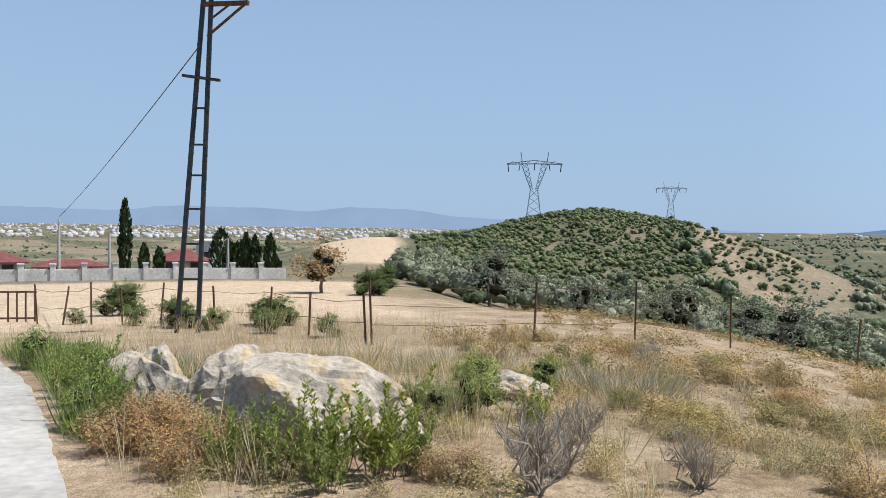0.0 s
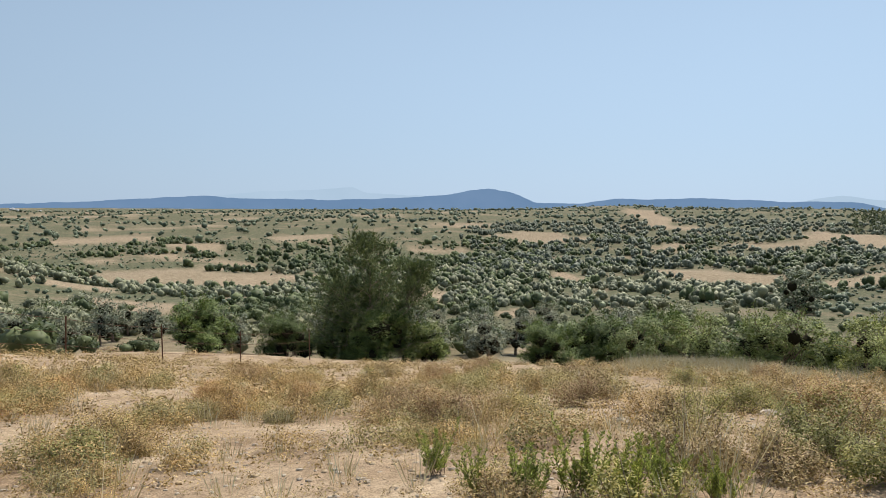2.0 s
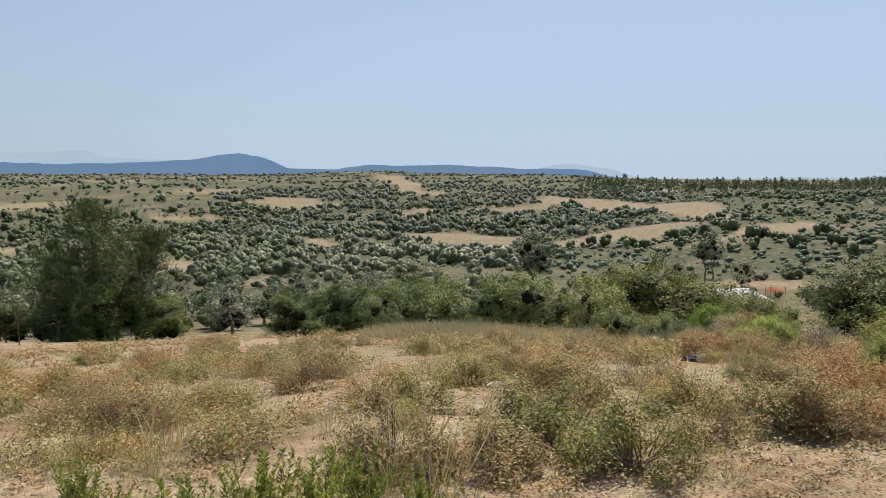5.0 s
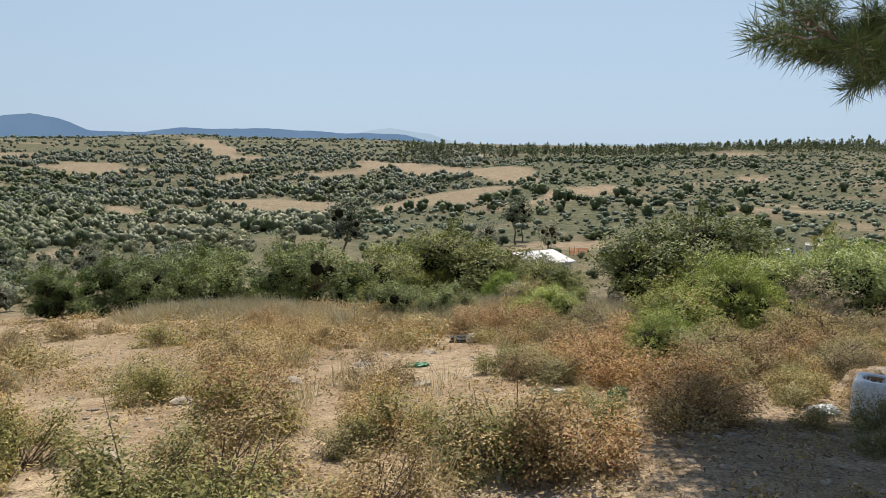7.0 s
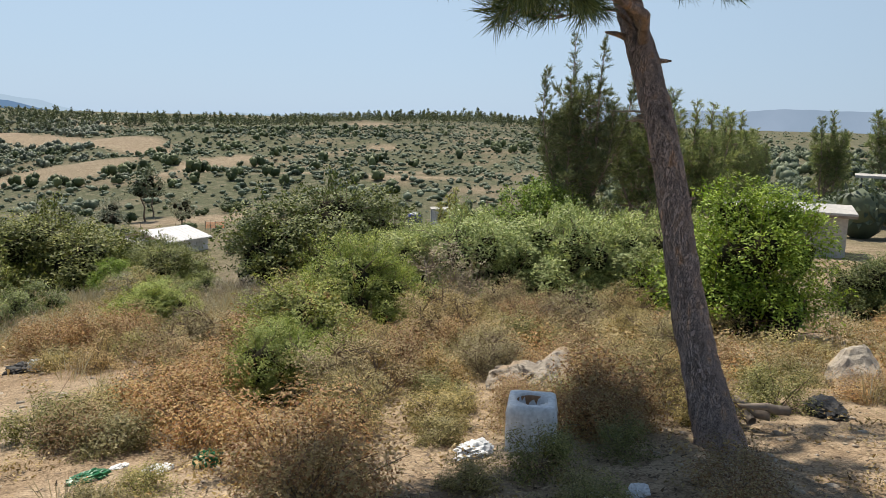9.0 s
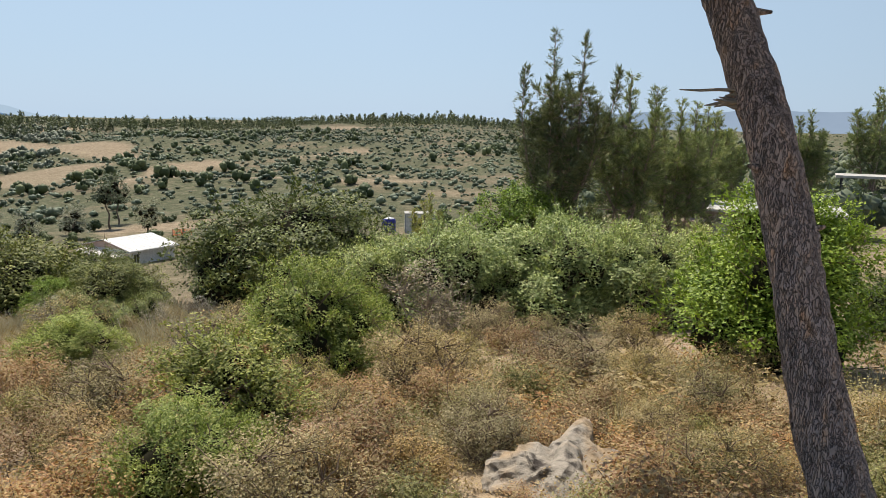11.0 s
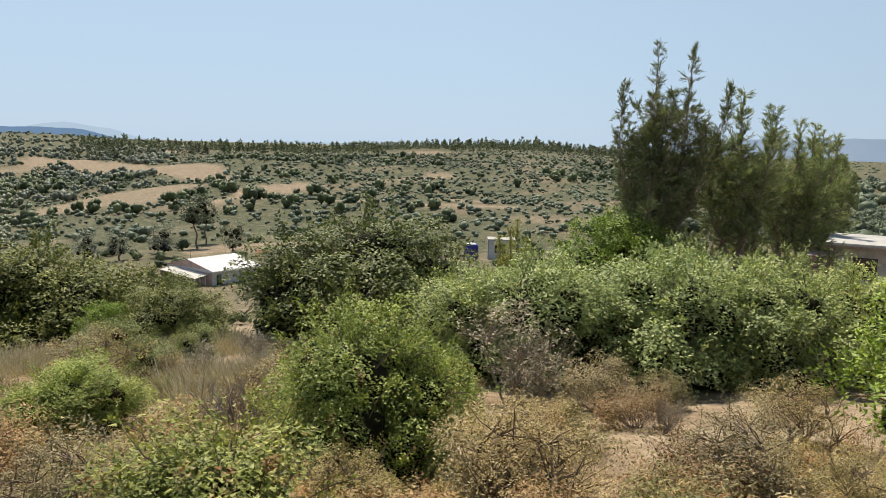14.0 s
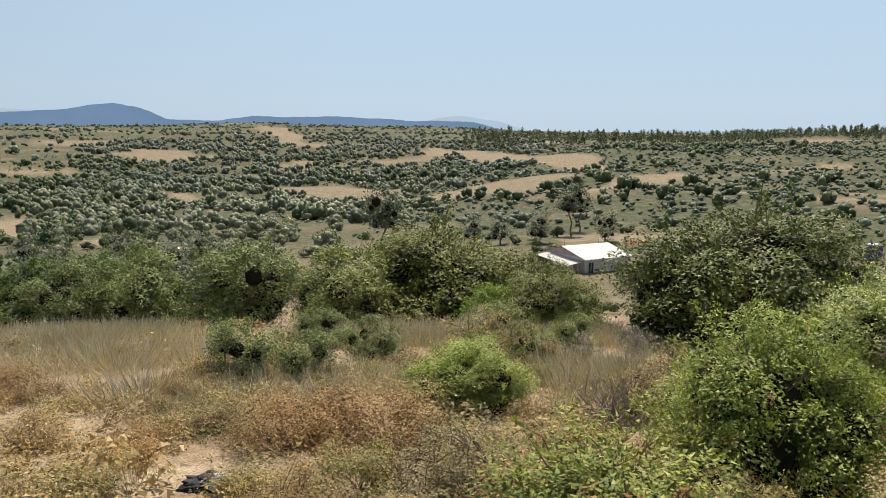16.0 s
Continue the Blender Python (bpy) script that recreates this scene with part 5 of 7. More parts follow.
pine_a = plume_pine(81, 9.3, ((-0.2, 0.3, 1.0), (0.8, -0.2, 0.985), (-1.45, 0.2, 0.87), (1.95, 0.3, 0.86), (-0.55, -0.7, 0.82), (0.35, 0.9, 0.84), (1.3, -0.6, 0.72), (-1.0, 0.9, 0.7)), 2.2, "tall pine with several upswept feathery leaders", 130, YOUNGNEEDLE)
pine_b = plume_pine(82, 6.8, ((0.1, 0.1, 1.0), (1.0, 0.2, 0.93), (-0.9, 0.3, 0.8), (0.4, -0.9, 0.82), (-0.4, 0.8, 0.75)), 1.75, "younger light green pine with a loose crown", 56, PINEGREEN)
pine_c = pine_master(83, 6.6, 7.4, 13, "broad dark pine with dense lower branches", DARKNEEDLE, leaders=3, per=90, tuft=0.26, base=0.04)
put(pine_a, 28.0, 19.7, 0.95, -54)
put(pine_b, 30.2, 18.2, 1.08, -40)
put(pine_b, 32.8, 17.6, 0.95, 160)
put(pine_b, 36.5, 18.6, 1.0, 250)
put(pine_b, 45.0, 21.5, 1.1, 30)
for k, (x, y, size) in enumerate(((63.5, 34.5, 1.0), (65.0, 29.0, 1.25), (73.0, 31.0, 1.1), (70.0, 24.0, 1.2), (66.0, 18.5, 1.35), (59.0, 39.0, 0.8), (78.0, 26.0, 1.1))):
    put(pine_b, x, y, size, 50 * k, label="light green pine on the edge of the plain")
put(pine_c, -10.7, 40.8, 1.0, 0)
put(pine_b, 24.2, 22.4, 0.5, 190, label="small green pine in front of taller pines")


def round_tree(seed, h, w, mat, name, label, count=1100, leaf=0.22, group="", trunk=0.35):
    g = np.random.default_rng(seed)
    tw, lv, ht = bush_arrays(seed, w, h * (1 - trunk * 0.6), count, leaf, lobes=10, shoots=4, inner=0.3, lift=0.5)
    ob = thing(name, (0, 0, -50), label, "tree", group)
    stem = Soup()
    stem.add(*tube(bent((0, 0, -0.2), (w * 0.04, 0, h * 0.55), 0.05, g, 4), np.linspace(0.06 * w * 0.6, 0.03 * w * 0.6, 5), 7))
    v, f = tw.arrays()
    stem.add(v + [0, 0, h * trunk * 0.6], f)
    part("trunk", stem.mesh("trunk", TWIG), None, ob)
    v, f = lv.arrays()
    part("crown", arr_mesh("crown", v + [0, 0, h * trunk * 0.6], f, mat), None, ob)
    # near-black lumps that stand in for the shade inside the crown
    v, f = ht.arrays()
    tagged(part("inner_twig", arr_mesh("inner_twig", v * [0.85, 0.85, 0.9] + [0, 0, h * trunk * 0.6], f, SHADEHEART), None, ob), kind="stuff")
    return ob


olive_a = round_tree(91, 3.4, 3.8, OLIVE, "olive_tree", "silvery olive tree with a rounded crown", 1500, 0.17, "olive trees")
olive_b = round_tree(92, 3.0, 3.0, OLIVE, "olive_tree", "small silvery olive tree", 1300, 0.16, "olive trees")
g2 = np.random.default_rng(12)
olive_spots = [(-4.2, 40.9, 0.75), (45.7, 81.3, 1.2), (39.3, 84.3, 1.0), (35.7, 85.8, 1.05), (33.0, 88.0, 0.9), (41.5, 90.0, 0.9)]
while len(olive_spots) < 64:
    az, r = g2.uniform(-4, 70), 44 + 46 * g2.random()
    x, y = polar(az, r)
    if soil(x, y)[1] < 0.5 and all((x - a) ** 2 + (y - b) ** 2 > 9 for a, b, _ in olive_spots):
        olive_spots.append((x, y, g2.uniform(0.7, 1.15)))
for k, (x, y, s) in enumerate(olive_spots):
    put((olive_a, olive_b)[k % 2], x, y, s, g2.uniform(0, 360), 0.05)
pine_d = round_tree(93, 7.0, 4.2, HAZYNEEDLE, "umbrella_pine", "dark pine with a bare trunk and a rounded crown", 1500, 0.28, "lone pines", trunk=0.75)
put(pine_d, 20.3, 74.7, 1.0)
put(pine_d, 47.0, 92.0, 0.9, 100)
put(pine_d, 50.5, 97.0, 0.8, 10)

# ---- woods and scrub of the distance ----
def crown_arrays(seed, w, h, count, leaf, lobes):
    """A far bush: several knobbly lobes with small leaf sprays standing off them."""
    g = np.random.default_rng(seed)
    so = Soup()
    for k in range(lobes):
        a = g.uniform(0, 6.28)
        d = 0.0 if k == 0 else w * g.uniform(0.16, 0.32)
        lw, lh = w * g.uniform(0.42, 0.62) * (1.25 if lobes == 1 else 1.0), h * g.uniform(0.5, 0.75)
        c = np.array([math.cos(a) * d, math.sin(a) * d, lh * 0.4 + h * (0.25 if k == 0 else g.uniform(0, 0.18))])
        v, f = lump(g, 0.25)
        so.add(v * np.array([lw, lw, lh]) * (0.78 if count > 200 else 0.95) + c, f)
        m = count // lobes
        e = units(m, g)
        e[:, 2] = np.abs(e[:, 2]) * 0.9 + e[:, 2] * 0.1
        p = c + e * np.array([lw, lw, lh]) * 0.5 * g.uniform(0.8, 1.0, (m, 1))
        so.add(*leaf_faces(p, np.cross(e, units(m, g)) + 0.35 * e, leaf * g.uniform(0.6, 1.3, m), leaf * 0.8, g, 0.1, e + [0, 0, 0.4] + 0.3 * units(m, g), True))
    return so.arrays()


CLUMP = [crown_arrays(120 + k, 3.0, 1.9, 14, 0.36, 2) for k in range(8)]
TREE = [crown_arrays(140 + k, 3.4, 3.0, 40, 0.34, 4) for k in range(8)]
FINE = [crown_arrays(170 + k, 3.0, 2.1, 300, 0.2, 5) for k in range(6)]
CONE = []
for k in range(5):
    g = np.random.default_rng(160 + k)
    m = 80
    z = g.random(m) ** 1.2
    a = g.uniform(0, 6.28, m)
    rr = (1 - z) ** 0.8 * g.uniform(0.4, 1.0, m) * 1.5 + 0.1
    p = np.stack([np.cos(a) * rr, np.sin(a) * rr, 0.8 + z * 5.2], 1)
    CONE.append(leaf_faces(p, p * [1, 1, 0] * 0.5 + units(m, g) * 0.5 + [0, 0, 0.2], g.uniform(0.8, 1.5, m), 0.8, g, 0.1, p * [1, 1, 0] * 0.4 + [0, 0, 0.8] + units(m, g) * 0.4, True))


def wood_rows(count, az0, az1, r0, r1, s0, s1, kinds, seed, where=lambda x, y, so: so[1] < 0.4 and so[0] < 0.3, bias=0.5, tall=(0.8, 1.2), sink=0.1):
    g = np.random.default_rng(seed)
    out, k = [], 0
    while len(out) < count and k < count * 12:
        k += 1
        az, r = g.uniform(az0, az1), r0 + (r1 - r0) * g.random() ** bias
        x, y = polar(az, r)
        if where(x, y, soil(x, y)):
            s = s0 + (s1 - s0) * g.random() ** 1.5
            out.append((x, y, drop(x, y) - sink * s, g.uniform(0, 6.28), s, g.uniform(*tall), g.integers(0, kinds)))
    return out


def wooded(x, y, so):
    v = noise.noise(Vector((x * 0.02, y * 0.02, 5.0))) + 0.5 * noise.noise(Vector((x * 0.06, y * 0.06, 8.0)))
    return so[1] < 0.5 and v > -0.35


def hilly(x, y, so):
    az = math.degrees(math.atan2(-x, y))
    v = noise.noise(Vector((x * 0.035, y * 0.035, 3.0))) + 0.4 * noise.noise(Vector((x * 0.13, y * 0.13, 6.0)))
    return so[0] < 0.3 and v > (-1.2 if az > 51.5 else 0.02) and (so[1] < 0.45 or (x * 7.3 + y * 3.1) % 1 < 0.3)


def grouped(x, y, so):
    v = noise.noise(Vector((x * 0.016, y * 0.016, 11.0))) + 0.6 * noise.noise(Vector((x * 0.05, y * 0.05, 14.0)))
    return so[1] < 0.55 and so[0] < 0.3 and v > -0.05


stuff("hill_scrub", scatter(CLUMP, wood_rows(6200, 43, 70, 100, 320, 0.35, 1.0, 8, 1, hilly, 0.7, (0.7, 1.1))), SCRUB, "dense dark green scrub covering a hill", "scrub")
stuff("foothill_olives", scatter(FINE, wood_rows(340, 34, 72, 50, 130, 0.7, 1.5, 5, 21, lambda x, y, so: so[0] < 0.3, 0.7, (0.9, 1.2))), OLIVE, "silvery olive trees at the foot of the hill", "olive grove")
stuff("valley_olives", scatter(TREE, wood_rows(900, -16, 50, 118, 270, 0.6, 1.1, 8, 2, wooded, 0.6)), OLIVE, "silvery olive groves in the valley", "olive grove")
stuff("valley_trees", scatter(TREE, wood_rows(1900, -18, 52, 118, 430, 0.55, 1.3, 8, 3, grouped, 0.6)), SCRUB, "dark green trees in clusters over the valley", "trees")
stuff("valley_scrub", scatter(CLUMP, wood_rows(3600, -22, 46, 105, 420, 0.3, 0.8, 8, 22, lambda x, y, so: so[1] < 0.75, 0.6)), HAZYSCRUB, "low scrub over the valley, tinted a hazy grey-green", "scrub")
stuff("hollow_trees", scatter(FINE, wood_rows(170, -20, 50, 52, 125, 0.8, 1.6, 5, 25, grouped, 0.7)), SCRUB, "dark green trees in the hollow", "trees")
stuff("hollow_olives", scatter(FINE, wood_rows(150, -16, 40, 50, 125, 0.7, 1.3, 5, 26, lambda x, y, so: so[1] < 0.5, 0.7)), OLIVE, "silvery olive trees in the hollow", "olive grove")
stuff("grove", scatter(TREE, wood_rows(1100, -24, 8, 230, 560, 0.8, 1.3, 5, 4, lambda x, y, so: so[1] < 0.6, 0.7)), OLIVE, "terraced olive groves on the far slope", "olive grove")
stuff("far_trees", scatter(CLUMP, wood_rows(3000, -26, 50, 400, 1250, 1.0, 2.3, 8, 5, lambda x, y, so: so[1] < 0.6, 0.8)), HAZYSCRUB, "far wooded hills with scattered trees", "woods")
stuff("slope_scrub", scatter(CLUMP, wood_rows(7200, -66, -16, 112, 470, 0.28, 0.95, 8, 6, lambda x, y, so: so[1] < 0.75, 0.75, (0.6, 1.0))), HAZYSCRUB, "green scrub over the opposite slope", "scrub")
stuff("slope_trees", scatter(TREE, wood_rows(420, -66, -18, 100, 420, 0.6, 1.2, 8, 23, grouped, 0.7)), SCRUB, "dark trees in clusters on the opposite slope", "trees")
stuff("far_pines", scatter(CONE, wood_rows(1300, -64, -18, 430, 680, 0.6, 1.2, 5, 7, lambda x, y, so: so[1] < 0.5, 0.7)), HAZYNEEDLE, "dark pine woods along the skyline", "woods")
stuff("plain_edge_trees", scatter(FINE, wood_rows(230, -92, -57, 48, 150, 0.8, 1.6, 6, 88, lambda x, y, so: math.hypot(x - 62, y - 37) > 12, 0.8)), HAZYNEEDLE, "green trees at the edge of the plain", "trees")
stuff("plain_trees", scatter(TREE, wood_rows(750, -92, -55, 150, 600, 0.9, 2.0, 8, 8, lambda x, y, so: math.hypot(x - 62, y - 37) > 12, 0.8)), HAZYNEEDLE, "green trees of the plain", "trees")
stuff("far_plain_trees", scatter(CLUMP, wood_rows(1600, -100, -52, 450, 3800, 1.5, 4.0, 8, 24, lambda x, y, so: True, 1.0, (0.5, 0.9))), HAZYSCRUB, "woods and orchards of the far plain", "woods")
stuff("plain_woods", scatter(CLUMP, wood_rows(1900, 64, 112, 190, 3000, 0.8, 2.4, 8, 9, lambda x, y, so: so[0] < 0.3, 1.3, (0.6, 0.95))), HAZYSCRUB, "trees and orchards of the wide plain", "trees")
stuff("valley_bushes", scatter(FINE, wood_rows(420, -62, 68, 38, 116, 0.3, 0.75, 5, 10, lambda x, y, so: so[1] < 0.5 and so[0] < 0.3)), SCRUB, "low green bushes in the hollow", "scrub")


# ---- buildings and fittings ----
def beam(name, a, b, width, material, parent, depth=None, label=""):
    """A square bar from a to b."""
    a, b = Vector(a), Vector(b)
    d = b - a
    bm = box_bm(width, depth or width, d.length, (0, 0, 0), min(width, depth or width) * 0.12)
    bm.transform(Matrix.Translation(a) @ d.to_track_quat("Z", "Y").to_matrix().to_4x4())
    return part(name, bm, material, parent, label)


def box_part(name, sx, sy, sz, at, material, parent, bevel=0.02, label=""):
    return part(name, box_bm(sx, sy, sz, at, bevel), material, parent, label)


def sheet_roof(name, corners, ribs, material, parent, label=""):
    """A ribbed sheet: corners at the eaves left and right and the ridge right and left."""
    a, b, c, d = (Vector(k) for k in corners)
    up = (b - a).cross(d - a).normalized()
    bm = bmesh.new()
    n = ribs * 4
    rows_ = []
    for i in range(n + 1):
        u = i / n
        k = up * (0.02 if i % 4 in (1, 2) else 0.0)
        rows_.append([bm.verts.new(p + k + up * e) for e in (0, -0.03) for p in (a.lerp(b, u), d.lerp(c, u))])
    for p, q in zip(rows_, rows_[1:]):
        bm.faces.new((p[0], q[0], q[1], p[1]))
        bm.faces.new((p[3], q[3], q[2], p[2]))
        bm.faces.new((p[2], q[2], q[0], p[0]))
        bm.faces.new((p[1], q[1], q[3], p[3]))
    for p in (rows_[0], rows_[-1]):
        bm.faces.new((p[0], p[1], p[3], p[2]))
    bmesh.ops.recalc_face_normals(bm, faces=bm.faces)
    return part(name, bm, material, parent, label)


def hut():
    ob = thing("cabin", (35.25, 64.92, -11.5), "white prefabricated cabin with a ribbed roof and a wooden porch", "cabin", turn=13, size=0.85)
    box_part("wall", 5.6, 6.8, 2.45, (2.8, 3.4, 0), WHITEWALL, ob)
    bm = bmesh.new()
    tri = [bm.verts.new((x, y, z)) for x in (0.02, 5.58) for y, z in ((0.0, 2.45), (6.8, 2.45), (3.4, 3.2))]
    bm.faces.new(tri[:3])
    bm.faces.new(tri[:2:-1])
    for i in range(3):
        bm.faces.new((tri[i], tri[(i + 1) % 3], tri[3 + (i + 1) % 3], tri[3 + i]))
    bmesh.ops.recalc_face_normals(bm, faces=bm.faces)
    part("gable", bm, PINKWALL, ob, "faded pink gable")
    sheet_roof("roof", ((-0.25, -0.35, 2.42), (5.85, -0.35, 2.42), (5.85, 3.4, 3.28), (-0.25, 3.4, 3.28)), 11, WHITEROOF, ob, "white ribbed metal roof")
    sheet_roof("roof", ((5.85, 7.15, 2.42), (-0.25, 7.15, 2.42), (-0.25, 3.4, 3.285), (5.85, 3.4, 3.285)), 11, WHITEROOF, ob)
    box_part("eave", 6.1, 0.1, 0.14, (2.8, -0.38, 2.27), WHITEROOF, ob)
    w = box_part("window", 0.62, 0.06, 1.05, (0.75, -0.03, 0.95), DARKGLASS, ob, 0.01, "dark window")
    for x in (0.42, 0.75, 1.08):
        box_part("window_frame", 0.05, 0.09, 1.1, (x, -0.04, 0.92), WHITEROOF, w, 0.005)
    box_part("door", 0.85, 0.06, 1.95, (4.4, -0.03, 0.05), PLASTER, ob, 0.01)
    box_part("porch_wall", 0.12, 6.6, 2.2, (-0.08, 3.4, 0), PINKWALL, ob)
    box_part("porch_floor", 1.7, 5.0, 0.25, (-0.95, 3.0, -0.1), CONCRETE, ob)
    sheet_roof("porch_roof", ((-1.75, 0.4, 1.85), (-0.15, 0.4, 2.05), (-0.15, 5.6, 2.4), (-1.75, 5.6, 2.2)), 9, WHITESTONE, ob, "pale sheet porch roof")
    for x in (-1.6, -1.0, -0.35):
        beam("post", (x, 0.6, 0.1), (x, 0.6, 1.85), 0.1, WHITEWALL, ob)
        beam("post", (x, 5.3, 0.1), (x, 5.3, 2.2), 0.1, OLDWOOD, ob)
    for z in (0.55, 0.95):
        beam("rail", (-1.6, 0.6, z), (-0.4, 0.6, z), 0.06, OLDWOOD, ob)
    box_part("back_wall", 1.5, 0.1, 2.0, (-0.95, 5.5, 0.1), OLDWOOD, ob)


hut()


def tank(x, y):
    ob = thing("water_tank", (x, y, drop(x, y) - 0.05), "dark blue plastic water tank with a pale lid", "water tank")
    so = Soup()
    zs = [0, 0.02, 0.1, 0.2, 0.3, 0.35, 0.5, 0.55, 0.75, 0.8, 1.0, 1.05, 1.25, 1.3, 1.5, 1.6]
    rs = [0.72, 0.78, 0.8, 0.8, 0.8, 0.76, 0.76, 0.8, 0.8, 0.76, 0.76, 0.8, 0.8, 0.77, 0.74, 0.5]
    so.add(*tube([(0, 0, z) for z in zs], rs, 28))
    part("shell", so.mesh("shell", BLUE, True), None, ob)
    so = Soup()
    so.add(*tube([(0, 0, z) for z in (1.55, 1.62, 1.7, 1.74)], (0.6, 0.56, 0.3, 0.02), 20))
    part("lid", so.mesh("lid", WHITEPLASTIC, True), None, ob, "white lid")


tank(66.1, 66.2)


def container(x, y, turn, w, label, mat=WHITEWALL, h=2.3):
    ob = thing("container_cabin", (x, y, drop(x, y) - 0.1), label, "cabin", turn=turn)
    box_part("wall", w, 2.4, h, (0, 0, 0), mat, ob, 0.04)
    box_part("roof", w + 0.12, 2.52, 0.12, (0, 0, h + 0.004), PLASTER, ob, 0.02)
    for x2 in (-w * 0.22, 0.0):
        f = box_part("window", 0.42, 0.06, 0.95, (x2, -1.21, 0.95), DARKGLASS, ob, 0.008, "narrow dark window")
        box_part("window_sill", 0.5, 0.12, 0.05, (x2, -1.22, 0.88), WHITEROOF, f, 0.005)
    for x2 in (-w / 2, w / 2):
        box_part("corner_post", 0.1, 0.1, h, (x2, -1.2, 0), GALV, ob, 0.01)


container(69.0, 64.2, -44, 3.3, "small white container cabin with two narrow windows")


def shed():
    x, y = 34.4, 16.0
    ob = thing("shed", (x, y, -4.1), "low grey plastered shed with a pale flat roof", "shed", turn=-71)
    box_part("wall", 4.4, 3.4, 2.2, (1.6, 1.7, 0), PLASTER, ob)
    box_part("roof", 5.0, 4.0, 0.1, (1.6, 1.6, 2.24), PLASTER, ob, 0.02, "pale overhanging roof sheet")
    box_part("fascia", 5.0, 0.06, 0.1, (1.6, -0.42, 2.16), OLDWOOD, ob, 0.01)
    f = box_part("window", 0.75, 0.06, 0.75, (0.35, -0.03, 1.1), DARKGLASS, ob, 0.01)
    box_part("window_frame", 0.06, 0.1, 0.8, (-0.06, -0.03, 1.08), CREAM, f, 0.005)
    box_part("annex", 1.2, 2.4, 1.7, (-1.25, 2.0, 0), PINKWALL, ob)
    so = Soup()
    so.add(*tube(((2.6, 2.4, 2.3), (2.6, 2.4, 2.75)), (0.06, 0.06), 10))
    part("chimney", so.mesh("chimney", GALV), None, ob)
    for k in range(3):
        beam("beam", (-0.6 + 1.6 * k, -0.35, 2.12), (-0.6 + 1.6 * k, 3.5, 2.12), 0.08, OLDWOOD, ob)


shed()


def canopy():
    ob = thing("canopy", (62.0, 17.4, drop(62.0, 17.4)), "flat open shelter on thin posts beside a yard", "shelter", turn=-74)
    for x in (-1.8, 1.8):
        for y in (-1.2, 1.2):
            beam("post", (x, y, 0), (x, y, 3.0), 0.12, STEEL, ob)
    box_part("roof", 4.4, 3.0, 0.16, (0, 0, 3.0), PLASTER, ob)
    box_part("wall", 3.6, 0.12, 1.9, (0, 1.2, 0), PLASTER, ob)


canopy()


def fence_run(name, spots, label, h=1.2, wires=3, mat=RUSTY, mesh_net=False):
    """Posts at the spots, with wires from post to post."""
    ob = thing(name, (*spots[0], drop(*spots[0])), label, "fence")
    o = Vector((*spots[0], drop(*spots[0])))
    tops = []
    g = np.random.default_rng(int(abs(spots[0][0] * 10)))
    for x, y in spots:
        z = drop(x, y)
        lean = g.normal(size=2) * 0.09
        a = Vector((x, y, z - 0.15)) - o
        b = Vector((x + lean[0], y + lean[1], z + h * g.uniform(0.9, 1.08))) - o
        beam("post", a, b, 0.038, mat, ob)
        tops.append((a + Vector((0, 0, 0.15)), b))
    for k in range(wires):
        u = (k + 1) / (wires + 0.3)
        for (a, b), (c, d) in zip(tops, tops[1:]):
            p, q = a.lerp(b, u), c.lerp(d, u)
            mid = (p + q) / 2 - Vector((0, 0, 0.05))
            so = Soup()
            so.add(*tube((p, mid, q), (0.006, 0.006, 0.006), 4))
            part("wire", so.mesh("wire", mat), None, ob)
    if mesh_net:
        so = Soup()
        for (a, b), (c, d) in zip(tops, tops[1:]):
            length = (c - a).length
            n = int(length / 0.16)
            for i in range(-8, n):
                for sgn in (0, 1):
                    p0, p1 = i / n, (i + 8) / n
                    u0, u1 = max(0, p0), min(1, p1)
                    if u1 <= u0:
                        continue
                    v0, v1 = (u0 - p0) / (p1 - p0), (u1 - p0) / (p1 - p0)
                    if sgn:
                        v0, v1 = 1 - v0, 1 - v1
                    so.add(*tube((a.lerp(c, u0).lerp(b.lerp(d, u0), v0), a.lerp(c, u1).lerp(b.lerp(d, u1), v1)), (0.004, 0.004), 3))
        tagged(part("netting", so.mesh("netting", GALV), None, ob, "thin diamond wire netting"), kind="stuff")
    return ob


fence_run("wire_fence", [(-14.47, 2.1), (-16.6, 1.45), (-18.3, 0.9), (-19.3, -0.2), (-20.6, -1.4), (-21.4, -2.25), (-21.8, -3.0), (-22.1, -3.7), (-22.6, -4.3)], "rusty post and wire fence along the sandy terrace", 1.05, 2)
fence_run("netting_fence", [(-14.4, 2.2), (-14.0, 5.6), (-14.6, 8.6), (-15.2, 12.0), (-14.8, 16.0), (-14.2, 20.0), (-13.4, 24.0), (-12.4, 28.0), (-11.0, 32.0)], "leaning post and wire fence with rusty posts", 1.35, 3, RUSTY)


def gate():
    ob = thing("gate_frame", (-23.9, -4.9, drop(-23.9, -4.9)), "small rusty red metal gate panel", "gate", turn=80)
    for x in (-0.45, -0.22, 0, 0.22, 0.45):
        beam("bar", (x, 0, 0), (x, 0, 0.85), 0.04, RUSTY, ob)
    for z in (0.1, 0.82):
        beam("rail", (-0.5, 0, z), (0.5, 0, z), 0.05, RUSTY, ob)


gate()


